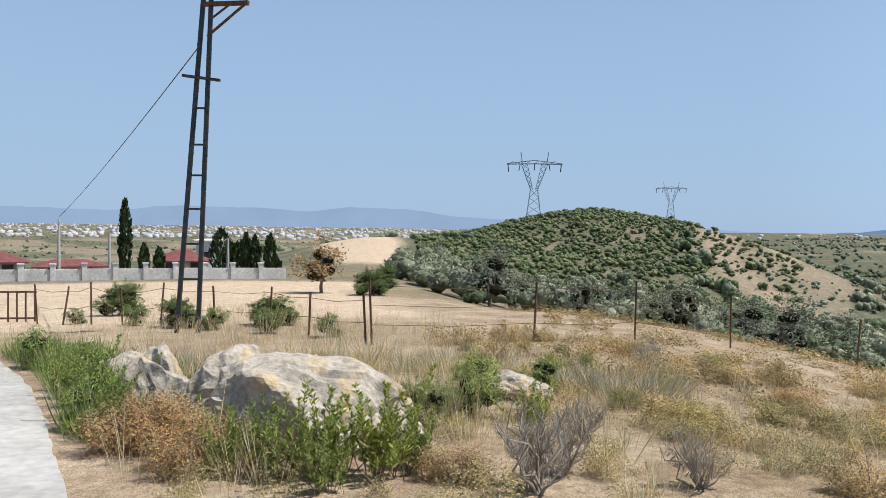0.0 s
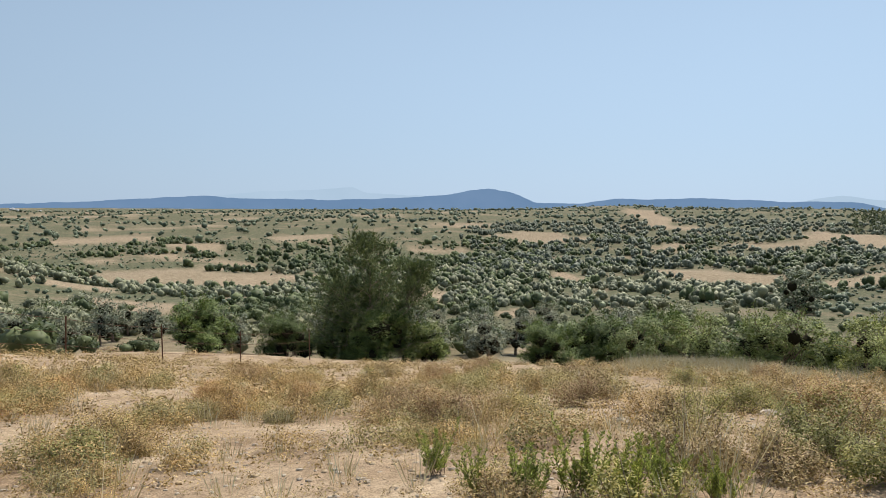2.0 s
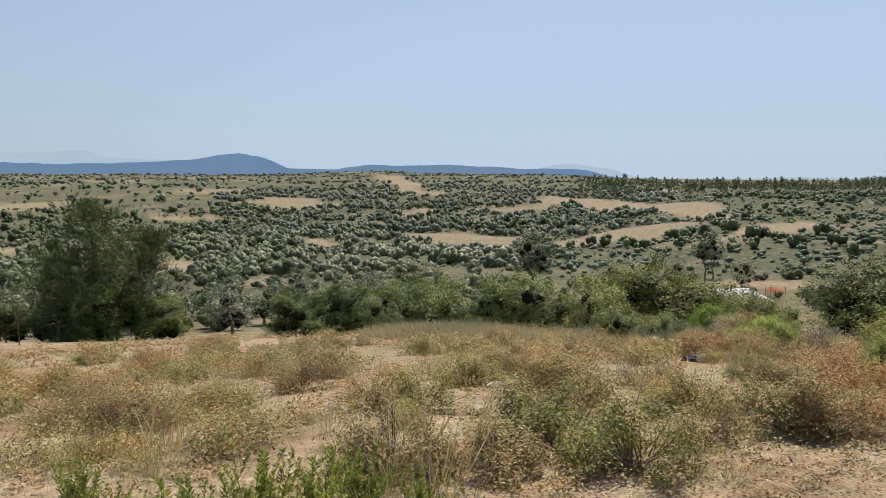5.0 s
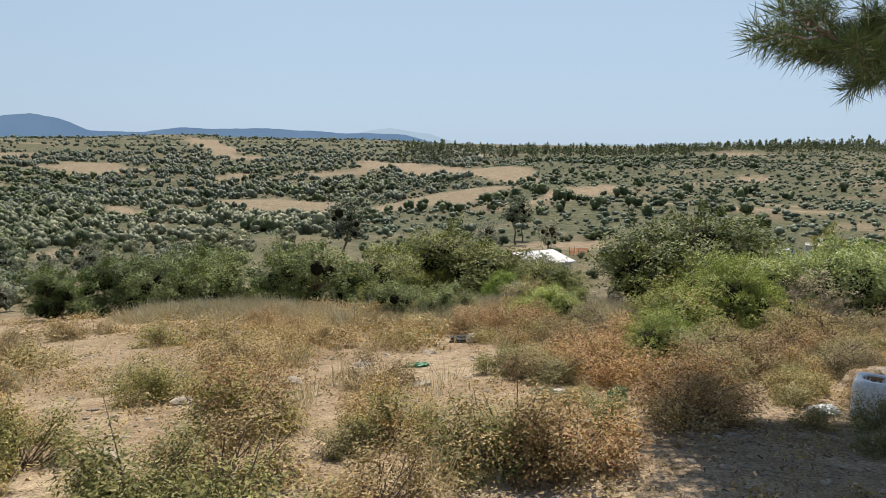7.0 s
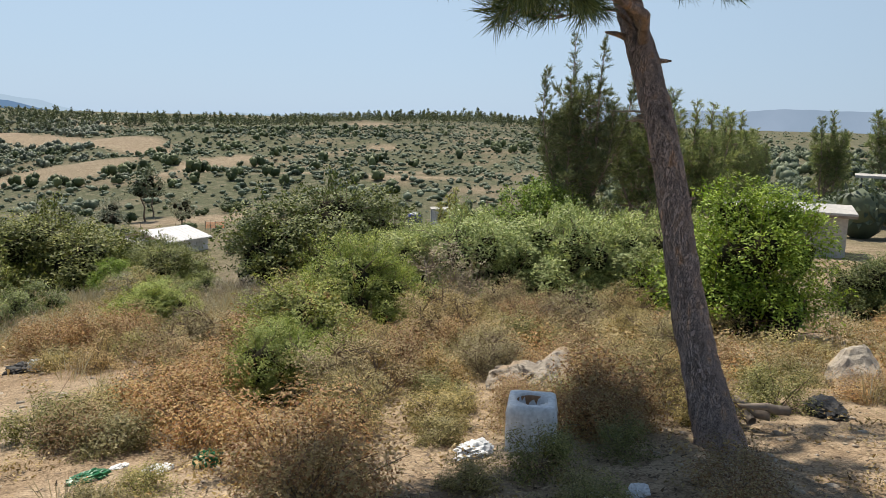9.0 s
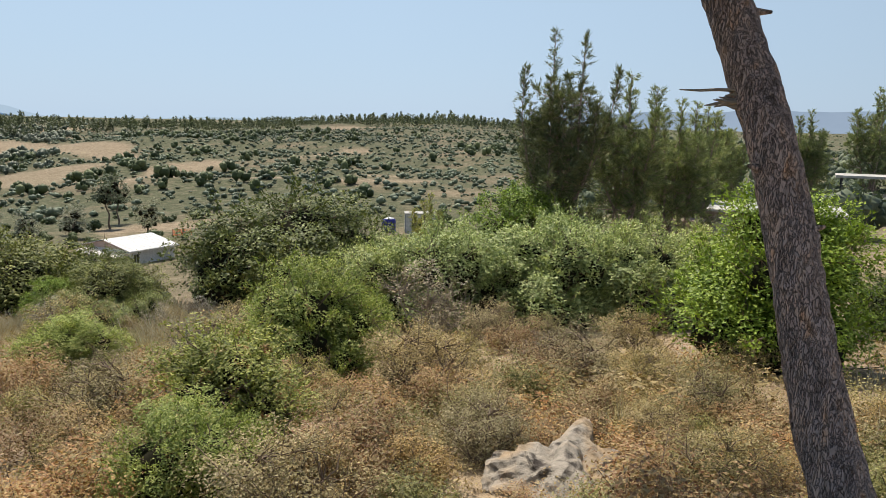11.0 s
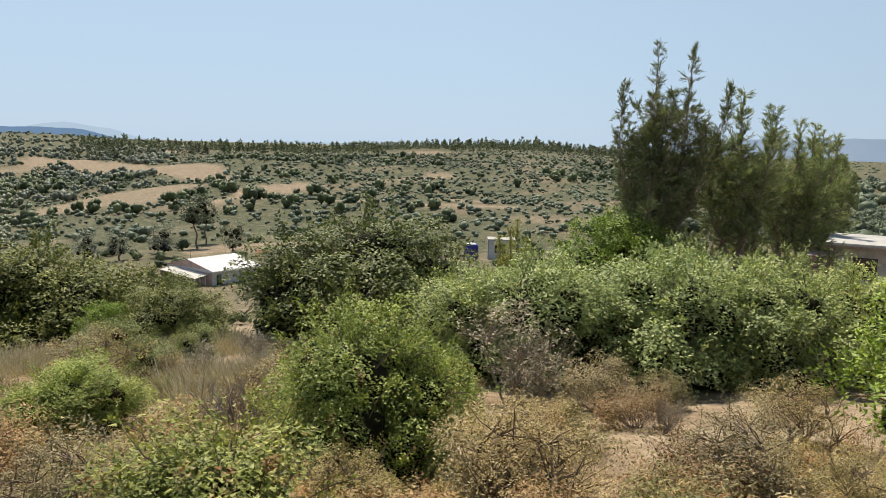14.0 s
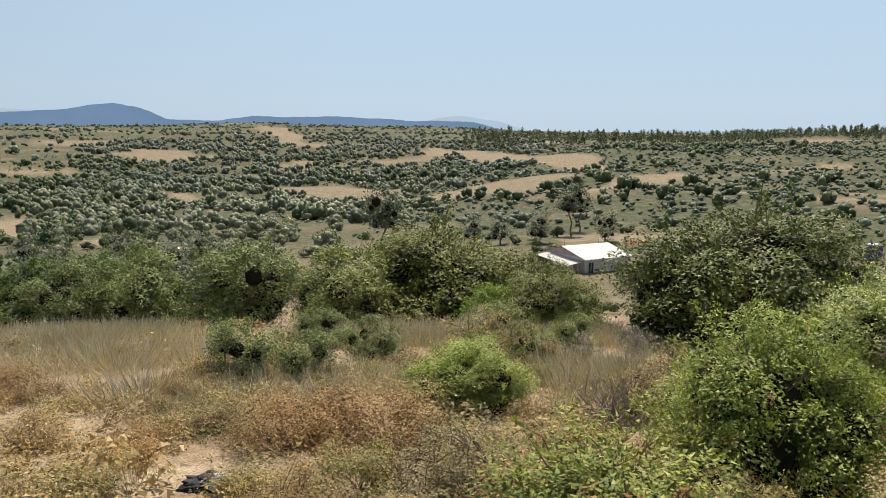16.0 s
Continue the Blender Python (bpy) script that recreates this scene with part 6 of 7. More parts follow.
def power_pole():
    base = Vector((-18.56, -0.93, drop(-18.56, -0.93)))
    ob = thing("power_pole", base, "tapering ladder-like steel power pole with a rusty top bracket", "power pole")
    r = Vector((0.39, 0.92, 0))
    f = Vector((-0.92, 0.39, 0))
    top = r * 0.46 + Vector((0, 0, 8.3))
    feet, heads = [], []
    for s in (-1, 1):
        a, b = r * (0.25 * s), top + r * (0.075 * s)
        feet.append(a)
        heads.append(b)
        beam("leg", a - Vector((0, 0, 0.2)), b, 0.075, STEEL, ob, 0.1)
    for z in (0.42, 1.24, 2.05, 2.85, 3.62, 4.32, 5.15):
        u = z / 8.3
        beam("rung", feet[0].lerp(heads[0], u), feet[1].lerp(heads[1], u), 0.045, STEEL, ob)
    u = 5.82 / 8.3
    c = (feet[0].lerp(heads[0], u) + feet[1].lerp(heads[1], u)) / 2 - f * 0.09
    beam("cross_plate", c - r * 0.43 + Vector((0, 0, 0.05)), c + r * 0.43 - Vector((0, 0, 0.05)), 0.1, STEEL, ob, 0.06)
    e = r * 0.46 * 0.93 + Vector((0, 0, 7.5))
    tip = e + r * 1.0 - Vector((0, 0, 0.02)) - f * 0.25
    beam("bracket", e - r * 0.1, tip, 0.09, RUSTY, ob, 0.1, "rusty bracket arm")
    beam("brace", e - Vector((0, 0, 0.72)), tip - r * 0.05, 0.05, RUSTY, ob)
    beam("brace", e - Vector((0, 0, 0.35)) + r * 0.05, e + r * 0.62 - f * 0.2, 0.04, RUSTY, ob)
    so = Soup()
    p, q = np.array(base + r * 0.28 + Vector((0, 0, 6.6))), np.array((-59.5, -5.8, 1.9))
    u = np.linspace(0, 1, 24)[:, None]
    line = p + (q - p) * u - np.array([0, 0, 1.0]) * (0.9 * 4 * u * (1 - u)) * 0.25
    v, fc = tube(line, np.full(24, 0.014), 5)
    tagged(new("cable", arr_mesh("cable", v, fc, STEEL)), "dark sagging cable running down to a far pole", "cable")


power_pole()


def pole(x, y, h, label):
    ob = thing("utility_pole", (x, y, drop(x, y) - 0.2), label, "utility pole", "far utility poles")
    so = Soup()
    so.add(*tube([(0, 0, 0), (0, 0, h * 0.5), (0, 0, h)], (0.13, 0.11, 0.08), 8))
    part("shaft", so.mesh("shaft", CONCRETE), None, ob)
    beam("crossarm", (-0.5, 0, h - 0.3), (0.5, 0, h - 0.3), 0.08, GALV, ob)


pole(-65.6, -2.6, 3.6, "slim pale concrete utility pole behind a wall")
pole(-65.0, 6.2, 3.2, "slim pale concrete utility pole behind a wall")
pole(-59.9, -5.8, 4.4, "slim pale concrete utility pole behind a wall")


def pylon(x, y, z, size, turn, label):
    ob = thing("pylon", (x, y, z), label, "pylon", "lattice pylons", turn, size)
    h, w = 17.0, 3.6
    for sx in (-1, 1):
        for sy in (-1, 1):
            beam("leg", (sx * w, sy * w * 0.8, -10), (sx * 1.3, sy * 0.9, h * 0.45), 0.28, GALV, ob)
        for sy in (-1, 1):
            beam("arm", (sx * 1.3, sy * 0.9, h * 0.45), (sx * 4.8, sy * 0.5, h), 0.24, GALV, ob)
            beam("inner_arm", (sx * 0.5, sy * 0.9, h * 0.45), (sx * 2.6, sy * 0.5, h), 0.18, GALV, ob)
        beam("peak", (sx * 4.4, 0, h), (sx * 5.0, 0, h + 4.2), 0.3, GALV, ob)
        beam("crossarm", (0, 0.4, h), (sx * 10, 0, h - 0.2), 0.35, GALV, ob)
        beam("crossarm", (0, 0, h + 1.2), (sx * 10, 0, h), 0.25, GALV, ob)
        for k in range(5):
            z0, z1 = h * 0.45 + h * 0.11 * k, h * 0.45 + h * 0.11 * (k + 1)
            f0, f1 = k / 5, (k + 1) / 5
            beam("lattice", (sx * (0.5 + 2.1 * f0), 0, z0), (sx * (1.3 + 3.5 * f1), 0, z1), 0.16, GALV, ob)
            beam("lattice", (sx * (1.3 + 3.5 * f0), 0, z0), (sx * (0.5 + 2.1 * f1), 0, z1), 0.16, GALV, ob)
        for k in range(6):
            a, b = k / 6, (k + 1) / 6
            z0, z1 = -10 + (h * 0.45 + 10) * a, -10 + (h * 0.45 + 10) * b
            beam("lattice", (sx * (w + (1.3 - w) * a), -w * 0.8, z0), (-sx * (w + (1.3 - w) * b), -w * 0.6, z1), 0.16, GALV, ob)
        beam("insulator", (sx * 9.6, 0, h - 0.2), (sx * 9.3, 0, h - 3.0), 0.35, STEEL, ob)
        beam("insulator", (sx * 5.2, 0, h - 0.2), (sx * 5.6, 0, h - 2.6), 0.3, STEEL, ob)
    for k in range(6):
        beam("lattice", (-9 + 3 * k, 0, h + 0.05), (-7.5 + 3 * k, 0, h + 1.0), 0.18, GALV, ob)
    beam("insulator", (0, 0, h), (0, 0, h - 2.4), 0.3, STEEL, ob)


pylon(-261.1, 144.4, 7.6, 1.04, 61, "grey lattice power pylon standing on the wooded hill")
pylon(-435.7, 348.7, 11.5, 1.02, 51, "grey lattice power pylon far behind the hill")


def cypress(x, y, h, w, seed, label="slim dark green cypress behind the white wall"):
    g = np.random.default_rng(seed)
    m = int(420 * h / 5)
    z = g.random(m)
    a = g.uniform(0, 6.28, m)
    rr = w * 0.5 * np.sin(np.pi * np.clip(z * 0.86 + 0.14, 0, 1)) ** 0.7 * g.uniform(0.7, 1.05, m)
    p = np.stack([np.cos(a) * rr, np.sin(a) * rr, 0.15 + z * (h - 0.4)], 1)
    ob = thing("cypress", (x, y, drop(x, y) - 0.05), label, "tree", "cypresses")
    part("crown", arr_mesh("crown", *leaf_faces(p, p * [0.5, 0.5, 0] + units(m, g) * 0.25 + [0, 0, 0.8], 0.5 * g.uniform(0.7, 1.2, m), 0.24, g), CYPRESS), None, ob)
    so = Soup()
    so.add(*tube(((0, 0, -0.2), (0, 0, h * 0.5), (0, 0, h * 0.9)), (0.1, 0.07, 0.02), 6))
    part("trunk", so.mesh("trunk", TWIG), None, ob)


for k, (az, r, h, w) in enumerate(((89.2, 67.0, 6.2, 0.8), (88.0, 68, 2.6, 0.7), (87.0, 68, 2.3, 0.8), (82.9, 70, 3.9, 1.8), (81.8, 70, 2.7, 1.2), (81.2, 69, 3.5, 0.9), (80.6, 69, 3.3, 0.9), (79.5, 68, 3.4, 0.9), (79.0, 66, 1.3, 0.6), (82.3, 72, 2.8, 1.5))):
    x, y = polar(az, r)
    cypress(x - 0.3, y - 2.4, h, w, 500 + k)


def garden_wall():
    ob = thing("garden_wall", (-58, 0, -2.4), "low white masonry wall with square pillars along the terrace", "wall")
    g = Vector((-58, 0, -2.4))
    a, b = Vector((-60.5, -16.0, 0)), Vector((-58.0, 9.6, 0))
    n = 13
    for k in range(n):
        p, q = a.lerp(b, k / n), a.lerp(b, (k + 1) / n)
        for w, s in (("panel", q), ):
            lo = min(drop(p.x, p.y), drop(q.x, q.y)) - 0.2
            m = (p + q) / 2
            bm = box_bm((q - p).length - 0.3, 0.2, 0.75 + 0.25, (0, 0, 0), 0.02)
            bm.transform(Matrix.Translation(Vector((m.x, m.y, lo)) - g) @ (q - p).to_track_quat("X", "Z").to_matrix().to_4x4())
            part("panel", bm, WHITESTONE, ob)
        lo = drop(p.x, p.y) - 0.2
        bm = box_bm(0.34, 0.34, 1.3, (0, 0, 0), 0.03)
        bm.transform(Matrix.Translation(Vector((p.x, p.y, lo)) - g))
        pl = part("pillar", bm, WHITESTONE, ob)
        bm = box_bm(0.44, 0.44, 0.1, (0, 0, 1.3), 0.02)
        bm.transform(Matrix.Translation(Vector((p.x, p.y, lo)) - g))
        part("cap", bm, WHITEROOF, pl)


garden_wall()


def house(x, y, turn, w, d, h, rise, label, wall=CREAM, roof=REDROOF, sink=0.3):
    ob = thing("house", (x, y, drop(x, y) - sink), label, "house", "", turn)
    box_part("wall", w, d, h, (0, 0, 0), wall, ob, 0.03)
    bm = bmesh.new()
    e = 0.4
    low = [bm.verts.new((sx * (w / 2 + e), sy * (d / 2 + e), h)) for sx, sy in ((-1, -1), (1, -1), (1, 1), (-1, 1))]
    low2 = [bm.verts.new((v.co.x, v.co.y, h + 0.12)) for v in low]
    t0, t1 = bm.verts.new((-w / 2 + d * 0.4, 0, h + rise)), bm.verts.new((w / 2 - d * 0.4, 0, h + rise))
    bm.faces.new(low[::-1])
    for i in range(4):
        bm.faces.new((low[i], low[(i + 1) % 4], low2[(i + 1) % 4], low2[i]))
    bm.faces.new((low2[0], low2[1], t1, t0))
    bm.faces.new((low2[2], low2[3], t0, t1))
    bm.faces.new((low2[1], low2[2], t1))
    bm.faces.new((low2[3], low2[0], t0))
    part("roof", bm, roof, ob, "red tiled hip roof")
    n = max(2, int(w / 2.6))
    for k in range(n):
        xx = -w / 2 + w * (k + 0.5) / n
        f = box_part("window", 0.9, 0.06, 1.0, (xx, -d / 2 - 0.02, h * 0.35), DARKGLASS, ob, 0.01)
        box_part("window_sill", 1.05, 0.14, 0.07, (xx, -d / 2 - 0.05, h * 0.35 - 0.08), WHITEROOF, f, 0.01)


house(-78.5, 3.8, 87, 4.4, 4.0, 1.5, 1.1, "low house with a dark red hip roof behind cypresses")
house(-80.0, -12.2, 94, 5.0, 4.0, 1.7, 0.9, "low red house with a dark red roof beyond the wall", PINKWALL)
house(-86.0, -6.2, 94, 6.0, 4.0, 1.2, 0.7, "long low house with a brown roof beyond the wall", CREAM)
house(-96.0, 8.5, 88, 3.4, 3.0, 3.4, 0.3, "tall pale house among trees beyond the wall", WHITEWALL, CREAM)


def town(seed, count, az0, az1, r0, r1, label):
    g = np.random.default_rng(seed)
    so = Soup()
    for _ in range(count):
        az, r = g.uniform(az0, az1), r0 + (r1 - r0) * g.random() ** 1.3
        x, y = polar(az, r)
        w, d, h = g.uniform(5, 10), g.uniform(5, 8), g.uniform(2.6, 5)
        z, t = drop(x, y) - 0.5, g.uniform(0, 3.14)
        c, s = math.cos(t), math.sin(t)
        v = np.array([(sx * w / 2, sy * d / 2, zz) for zz in (0, h) for sx, sy in ((-1, -1), (1, -1), (1, 1), (-1, 1))])
        v = np.stack([v[:, 0] * c - v[:, 1] * s + x, v[:, 0] * s + v[:, 1] * c + y, v[:, 2] + z], 1)
        so.add(v, [(0, 1, 5, 4), (1, 2, 6, 5), (2, 3, 7, 6), (3, 0, 4, 7), (4, 5, 6, 7)])
        v2 = v.copy()
        v2[:4], v2[4:, 2] = v[4:], v[4:, 2] + h * 0.25
        v2[4:, :2] = (v[4:, :2] - (x, y)) * [0.35, 0.35] + (x, y)
        so.add(v2, [(0, 1, 5, 4), (1, 2, 6, 5), (2, 3, 7, 6), (3, 0, 4, 7), (4, 5, 6, 7)])
    return stuff("far_town", so.arrays(), TOWNWALL, label, "far buildings")


town(1, 800, 66, 104, 1300, 3900, "pale houses of a far town on the plain")
town(2, 22, 36, 54, 1500, 2600, "pale buildings on the far ridge")


# ---- the road ----
def road():
    edge = [(9.0, -2.1), (5.0, -2.6), (1.5, -2.95), (-2.0, -2.95), (-4.0, -2.8), (-5.7, -2.79), (-6.9, -2.96), (-8.4, -3.11), (-11.6, -3.55), (-14.5, -4.26), (-20, -6.2), (-30, -10.5), (-45, -18)]
    e = np.array(edge)
    u = np.linspace(0, len(e) - 1, 90)
    line = np.stack([np.interp(u, range(len(e)), e[:, k]) for k in range(2)], 1)
    for _ in range(5):
        line[1:-1] = (line[:-2] + 2 * line[1:-1] + line[2:]) / 4
    d = np.gradient(line, axis=0)
    d /= np.linalg.norm(d, axis=1, keepdims=True)
    side = np.stack([-d[:, 1], d[:, 0]], 1)
    v, f = [], []
    for i, (p, s) in enumerate(zip(line, side)):
        wob = 0.05 * noise.noise(Vector((i * 0.7, 0, 0))) + 0.03 * noise.noise(Vector((i * 2.3, 5, 0)))
        for k, off in enumerate((wob, wob + 0.04, 1.0, 2.0, 3.2, 3.24)):
            q = p + s * off
            z = drop(*q) + (0.05 if 0 < k < 5 else -0.12)
            v.append((*q, z))
    for i in range(len(line) - 1):
        for k in range(5):
            f.append((i * 6 + k, i * 6 + k + 1, i * 6 + k + 7, i * 6 + k + 6))
    return tagged(new("road", arr_mesh("road", v, f, CONCRETE)), "pale worn concrete lane with a ragged edge", "road", "", "structure")


road()


# ---- litter by the pine ----
def carton():
    x, y = 6.3, 5.62
    ob = thing("carton", (x, y, drop(x, y) - 0.01), "wrinkled white plastic-wrapped carton with a round open top", "carton", turn=35)
    bm = bmesh.new()
    bmesh.ops.create_cube(bm, size=1)
    bmesh.ops.subdivide_edges(bm, edges=bm.edges[:], cuts=11, use_grid_fill=True)
    for v in bm.verts:
        c = v.co
        r = math.hypot(c.x, c.y)
        if c.z > 0.45 and r < 0.3:
            c.z -= 0.5 * smooth((0.3 - r) / 0.03)
        k = 0.97 + 0.035 * noise.noise(c * 4) + 0.02 * noise.noise(c * 11)
        dx, dy = abs(c.x), abs(c.y)
        if dx > 0.36 and dy > 0.36:
            k *= 1 - 0.09 * smooth((min(dx, dy) - 0.36) / 0.14)
        if c.z > 0.3 and r > 0.33:
            k *= 1 - 0.07 * smooth((c.z - 0.3) / 0.2)
        v.co = Vector((c.x * 0.29 * k, c.y * 0.27 * k, (c.z + 0.5) * 0.27))
    for f in bm.faces:
        f.smooth = True
    part("wrapping", bm, WHITEPLASTIC, ob)
    so = Soup()
    so.add(*tube([(0, 0, z) for z in (0.15, 0.2, 0.24, 0.262)], (0.082, 0.083, 0.083, 0.082), 24))
    part("core", so.mesh("core", CARD, True), None, ob, "brown cardboard core")
    so = Soup()
    so.add(*tube([(0, 0, z) for z in (0.15, 0.152, 0.154)], (0.08, 0.05, 0.001), 24))
    part("core_floor", so.mesh("core_floor", CARD), None, ob)


carton()


def crumple(name, x, y, sx, sy, sz, mat, label, category, seed, turn=0.0, lift=0.0):
    """A crumpled sheet or bag."""
    bm = bmesh.new()
    bmesh.ops.create_icosphere(bm, subdivisions=4, radius=0.5)
    o = Vector((seed * 2.3, seed * 5.1, 0))
    for v in bm.verts:
        p = v.co * 2
        k = 1 + 0.45 * abs(noise.noise(p * 1.7 + o)) - 0.35 * abs(noise.noise(p * 3.9 + o)) + 0.2 * noise.noise(p * 8 + o)
        v.co = Vector((v.co.x * sx * k, v.co.y * sy * k, max(-0.25, v.co.z * k) * sz))
    me = bpy.data.meshes.new(name)
    bm.to_mesh(me)
    bm.free()
    me.materials.append(mat)
    ob = new(name, me)
    ob.matrix_basis = pose(x, y, drop(x, y) + 0.22 * sz + lift, 0, 0, turn)
    return tagged(ob, label, category)


crumple("plastic_bag", 6.0, 5.75, 0.22, 0.16, 0.09, WHITEPLASTIC, "crumpled white plastic bag beside the carton", "litter", 1)
crumple("plastic_bag", 5.72, 4.86, 0.13, 0.1, 0.09, WHITEPLASTIC, "small crumpled white plastic bag in the shade", "litter", 2)
crumple("plastic_bag", 5.95, 4.8, 0.11, 0.08, 0.06, WHITEPLASTIC, "torn scrap of white plastic in the shade", "litter", 3)
crumple("plastic_bag", 4.85, 6.85, 0.16, 0.1, 0.04, WHITEPLASTIC, "flat torn clear plastic on bare earth", "litter", 4)
crumple("green_wrapper", 5.08, 6.75, 0.15, 0.11, 0.1, GREENP, "crumpled dark green plastic wrapper", "litter", 5)
crumple("green_wrapper", 4.56, 6.97, 0.2, 0.1, 0.06, GREENP, "flat bright green plastic wrapper", "litter", 6)
crumple("green_wrapper", 4.3, 9.0, 0.24, 0.1, 0.06, GREENP, "faded green plastic wrapper in the weeds", "litter", 7)
crumple("green_wrapper", 5.68, 4.21, 0.16, 0.09, 0.07, GREENP, "crumpled green plastic wrapper in the shade", "litter", 12)
crumple("plastic_bag", 5.60, 4.34, 0.12, 0.08, 0.06, WHITEPLASTIC, "small white plastic scrap in the shade", "litter", 13)
crumple("white_wrapper", 4.75, 7.05, 0.1, 0.06, 0.03, WHITEPLASTIC, "torn white wrapper beside a green one", "litter", 8)
crumple("black_bag", 5.75, 11.2, 0.4, 0.22, 0.12, BLACKP, "flattened black plastic bag with a pale scrap", "litter", 9)
crumple("white_wrapper", 5.79, 11.1, 0.14, 0.1, 0.14, WHITEPLASTIC, "pale scrap of plastic on a black bag", "litter", 10, lift=0.02)
crumple("black_bag", 8.35, 4.78, 0.42, 0.22, 0.12, BLACKP, "crumpled shiny black plastic sheet by the pine", "litter", 11, 30)
for k in range(4):
    a = radians(20 + 37 * k)
    so = Soup()
    g = np.random.default_rng(700 + k)
    p = np.array([7.42 + 0.08 * k, 5.0 - 0.07 * k, drop(7.5, 5.0) + 0.04 + 0.03 * k])
    so.add(*tube(bent(p, p + [math.cos(a) * 0.4, math.sin(a) * 0.25, 0.05], 0.04, g, 4), (0.03, 0.028, 0.024, 0.018, 0.008), 7))
    tagged(new("driftwood", so.mesh("driftwood", OLDWOOD)), "weathered grey piece of dead wood at the pine's foot", "dead wood", "dead wood by the pine")


def net_fence():
    ob = thing("safety_net", (46.7, 76.3, drop(46.7, 76.3)), "short run of orange plastic safety netting in the yard", "netting", turn=-28)
    for x in (-0.9, 0.1, 1.0):
        beam("post", (x, 0, 0), (x, 0, 0.9), 0.05, OLDWOOD, ob)
    so = Soup()
    for k in range(7):
        so.add(*tube(((-0.9, 0, 0.2 + 0.1 * k), (0.1, 0.05, 0.17 + 0.1 * k), (1.0, 0, 0.2 + 0.1 * k)), (0.025, 0.025, 0.025), 4))
    tagged(part("net", so.mesh("net", ORANGE), None, ob), kind="stuff")


net_fence()
fence_run("yard_fence", [(40.0, 79.0), (43.0, 77.6), (46.0, 76.0), (49.0, 74.4), (52.0, 72.8)], "thin wire fence round the sandy yard", 1.1, 2, OLDWOOD)

# ---- roadside greenery ----
rows = []
g3 = np.random.default_rng(77)
while len(rows) < 460:
    x = -7.6 - 7.9 * g3.random()
    y = -2.75 - 0.035 * (x + 5.7) ** 2 * 0.45 + abs(g3.normal()) * 0.55
    if math.hypot(x, y) < 16:
        rows.append((x, y, drop(x, y) - 0.02, g3.uniform(0, 6.28), g3.uniform(0.7, 1.5), 1.0, g3.integers(0, 4)))
stuff("green_grass", scatter([tuft_arrays(260 + k, 30, 0.34, 0.14, 0.008, 0.5) for k in range(4)], rows), leaf_mat("grass_blade", ((0.13, 0.19, 0.045), (0.20, 0.27, 0.075), (0.30, 0.33, 0.13)), 0.9, 0.4), "fresh green grass along the lane's edge", "grass")
road_green = bush_master("roadside_shrub", 19, 0.9, 0.7, 3600, 0.034, leaf_mat("roadside_leaf", ((0.13, 0.19, 0.04), (0.19, 0.27, 0.06), (0.27, 0.33, 0.11)), 1.0, 0.38), "fresh green leafy shrub at the roadside", "shrub", "roadside shrubs", lobes=9, shoots=12)
rows = []
for cx, cy, rx, count in ((-6.6, -2.3, 0.7, 7), (-8.4, -2.2, 0.9, 16), (-9.8, -1.6, 1.2, 30), (-8.9, -0.1, 0.8, 16), (-7.4, 0.4, 0.7, 16), (-5.6, -1.6, 0.5, 10), (-6.2, 0.6, 0.6, 12), (-10.5, -0.4, 1.6, 40), (-12.5, 1.0, 2.0, 50), (-13.5, -2.2, 2.0, 40), (-9.4, 1.8, 1.4, 26), (-16.0, -0.6, 2.4, 36), (-15.5, 3.5, 2.0, 24), (-5.0, 1.6, 1.2, 14), (-4.4, 3.2, 1.2, 10), (0.6, 4.75, 0.35, 4), (-0.7, 5.2, 0.5, 3), (1.1, 4.6, 0.3, 3), (-18.0, 0.6, 3.0, 50), (-21.5, 1.5, 3.2, 44), (-17.0, -2.4, 2.6, 40), (-24.0, -1.0, 3.0, 30)):
    for _ in range(count):
        x, y = cx + g3.normal() * rx * 0.6, cy + g3.normal() * rx * 0.5
        rows.append((x, y, drop(x, y) - 0.02, g3.uniform(0, 6.28), g3.uniform(0.6, 1.1), 1.0, g3.integers(0, 4)))
stuff("straw_stalks", scatter([tuft_arrays(265 + k, 11, 0.7, 0.14, 0.006, 0.6) for k in range(4)], rows), STRAW, "loose pale straw stalks standing among the weeds", "grass")
rows = []
while len(rows) < 170:
    x, y = g3.uniform(-12, -4.0), g3.uniform(-2.4, 3.2)
    if y > -2.75 - 0.016 * (x + 5.7) ** 2 + 0.35:
        rows.append((x, y, drop(x, y), g3.uniform(0, 6.28), g3.uniform(0.45, 1.0), g3.uniform(0.9, 1.3), g3.integers(0, 4)))
stuff("roadside_weeds", scatter(MID, rows[:95]), PALEWEED, "dry straw-brown weeds round the boulders", "weeds")
stuff("roadside_olive_weeds", scatter(MID, rows[95:]), OLIVEWEED, "olive-green weeds round the boulders", "weeds")
for x, y, size, a in ((-7.2, -2.35, 1.3, 0), (-6.7, -2.1, 1.35, 80), (-7.7, -2.3, 1.1, 200), (-6.2, -2.0, 1.1, 40), (-6.3, -1.6, 1.0, 120), (-5.1, -0.1, 0.8, 300)):
    put(WEEDS[2], x, y, size, a, label="rust-orange dry weed clump at the lane's edge")
put(dead, -4.6, 0.35, 1.15, 77, label="wide wiry brown bush without leaves")
put(shrub, -7.3, 1.0, 0.7, 10, label="yellow-green shrub behind the boulders")
put(shrub, -7.0, 0.4, 0.55, 100, label="yellow-green shrub behind the boulders")


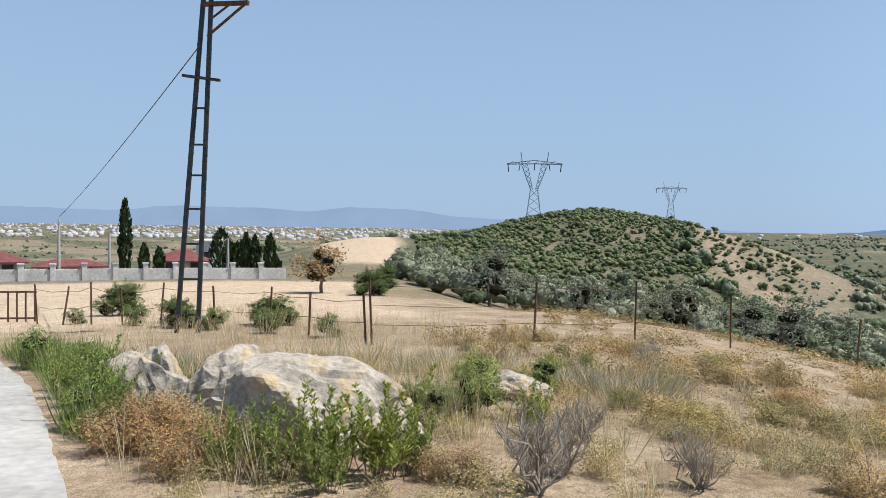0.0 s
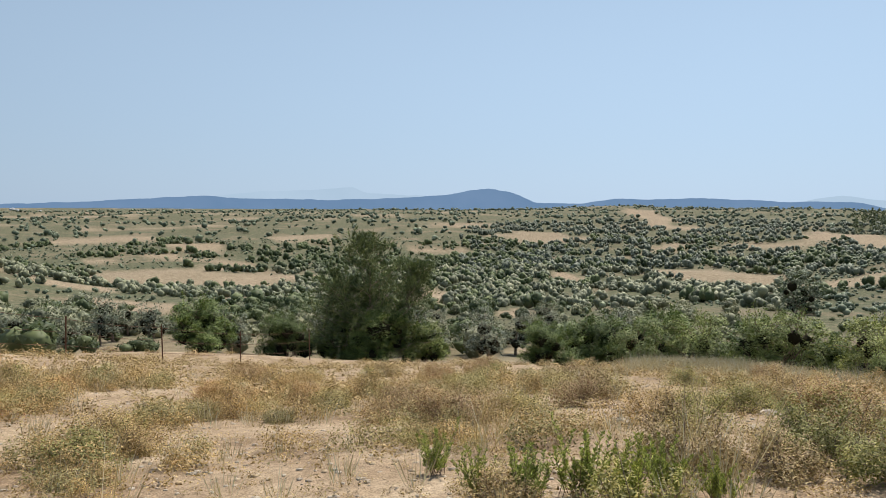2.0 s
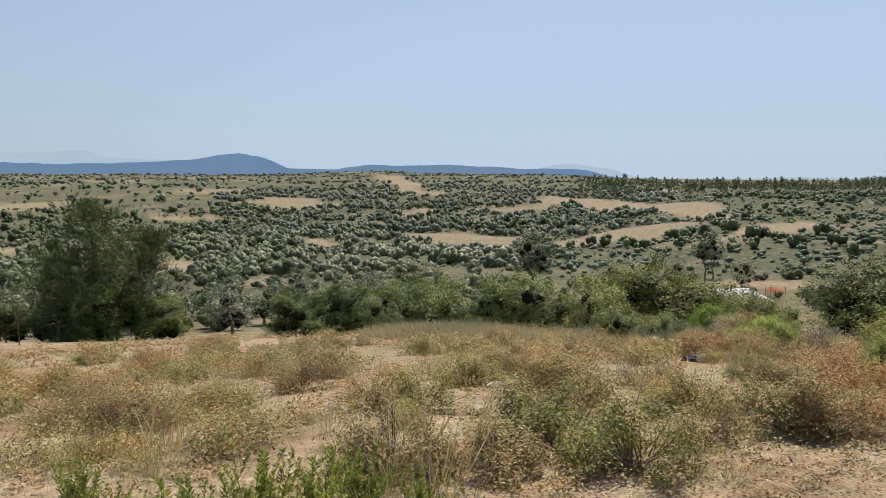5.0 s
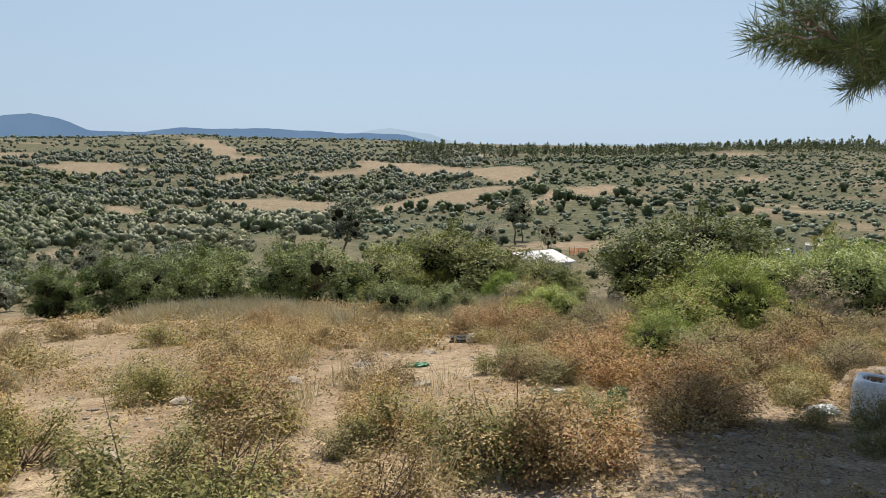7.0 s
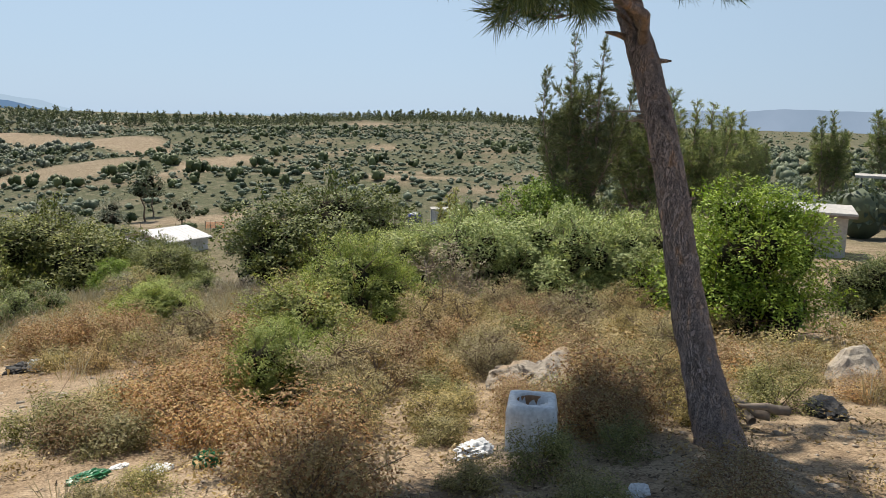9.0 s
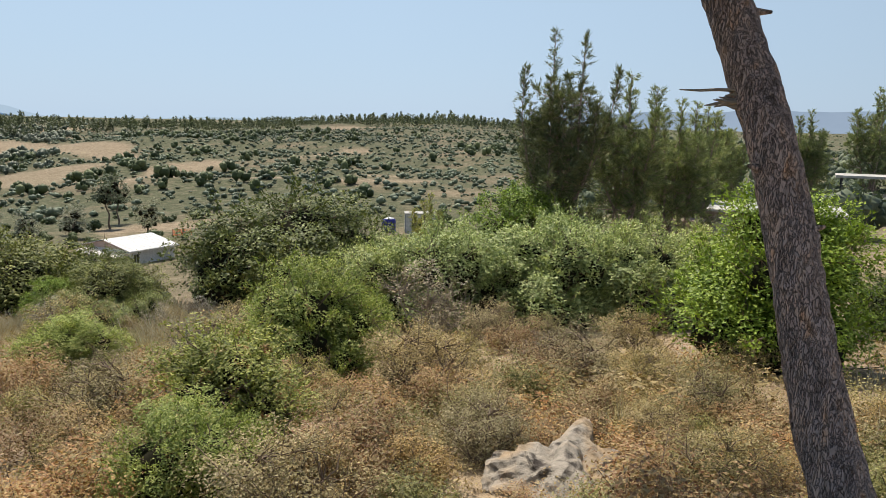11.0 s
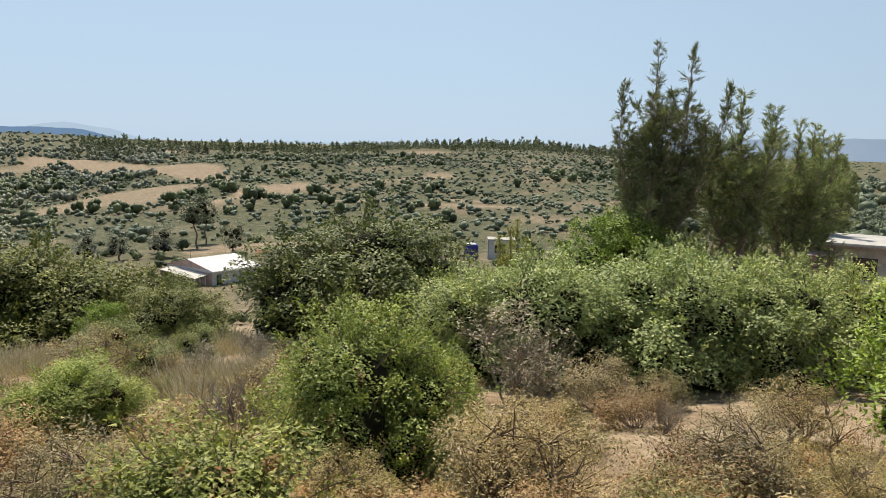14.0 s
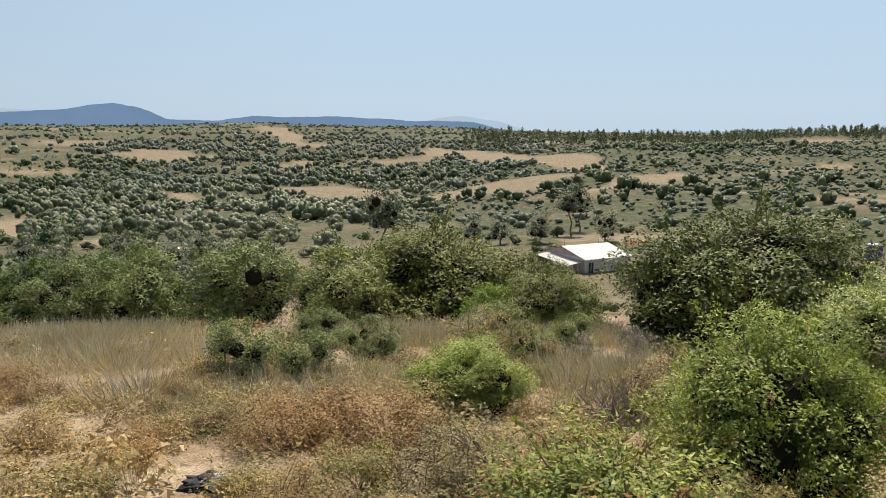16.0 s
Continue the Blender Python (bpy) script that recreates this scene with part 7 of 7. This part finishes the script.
def sprig_plant(seed, stems, h, label):
    """Upright stems thickly set with narrow leaves."""
    g = np.random.default_rng(seed)
    stalk, leaf = Soup(), Soup()
    for _ in range(stems):
        foot = np.array([g.normal() * 0.1, g.normal() * 0.1, -0.03])
        tip = foot + np.array([g.normal() * 0.26, g.normal() * 0.26, 1.0]) * h * g.uniform(0.5, 1.05)
        line = bent(foot, tip, 0.03, g, 4)
        stalk.add(*tube(line, (0.005, 0.0045, 0.004, 0.003, 0.001), 4))
        m = 85
        t = g.uniform(0.25, 1.03, m)
        p = np.stack([np.interp(t, np.linspace(0, 1, 5), line[:, k]) for k in range(3)], 1)
        side = units(m, g) * [1, 1, 0.3]
        leaf.add(*leaf_faces(p, side + [0, 0, 0.75], 0.075 * g.uniform(0.6, 1.2, m) * (1.25 - 0.6 * t), 0.016, g, 0.2))
    ob = thing("sprig_plant", (0, 0, -50), label, "plant", "green sprigs by the boulder")
    tagged(part("stalk", stalk.mesh("stalk", TWIG), None, ob), kind="stuff")
    tagged(part("foliage", leaf.mesh("foliage", SPRIG), None, ob), kind="stuff")
    return ob


SPRIG = leaf_mat("sprig_leaf", ((0.15, 0.20, 0.045), (0.25, 0.31, 0.08), (0.38, 0.42, 0.14)), 1.0, 0.4)
sprig = sprig_plant(611, 26, 0.72, "upright green leafy stems in front of a boulder")
for x, y, size, a in ((-5.75, -1.35, 0.85, 0), (-5.6, -0.95, 1.0, 70), (-5.4, -0.6, 1.05, 140), (-5.95, -1.7, 0.75, 210), (-5.5, -0.3, 0.7, 300), (-5.2, -1.1, 0.6, 20), (-8.9, -2.7, 0.9, 100), (-9.6, -2.85, 1.0, 160), (-10.3, -3.0, 0.9, 220), (-8.3, -2.6, 0.8, 260), (-6.2, 1.2, 0.7, 280), (-7.6, -2.45, 0.7, 10)):
    put(sprig, x, y, size, a)
for x, y, s, a in ((-9.0, -2.6, 0.8, 20), (-10.8, -3.0, 0.9, 110), (-8.2, -2.75, 0.7, 260), (-13.4, -3.5, 0.9, 300), (-8.6, 1.7, 0.8, 40), (-8.3, 2.4, 0.7, 90)):
    put(road_green, x, y, s, a)
for x, y, size, a in ((-0.45, 4.2, 0.42, 0), (-0.15, 4.05, 0.5, 60), (0.15, 4.15, 0.55, 130), (0.4, 4.0, 0.52, 200), (0.62, 4.15, 0.46, 260), (0.9, 4.05, 0.36, 310), (-0.85, 4.9, 0.45, 80)):
    put(sprig, x, y, size, a, label="low dark green leafy plant on bare earth")
put(green, -25.2, -2.3, 0.46, 40, tall=0.9, label="dark green bush on the sandy terrace")
for x, y, size, a in ((-17.6, 0.7, 0.7, 0), (-19.0, -0.3, 0.65, 80), (-21.0, -1.9, 0.6, 160), (-16.0, 1.8, 0.6, 220), (-22.3, -3.4, 0.5, 300)):
    put(shrub, x, y, size, a, label="dusty green shrub along the terrace fence")
put(green, -19.6, 1.2, 0.4, 90, tall=0.75, label="green bush at the fence by the pole")
put(green, -20.0, -0.9, 0.4, 190, tall=0.75, label="green bush at the fence by the pole")
rust_tree = round_tree(95, 3.0, 2.8, RUST, "withered_tree", "withered tree with rust-brown leaves", 1500, 0.16)
put(rust_tree, -40.3, 7.7, 1.0)
put(green, -46.0, 13.0, 0.6, 10, label="green bush on the sandy slope")
put(green, -38.0, 9.6, 0.55, 70, label="green bush beside a withered tree")
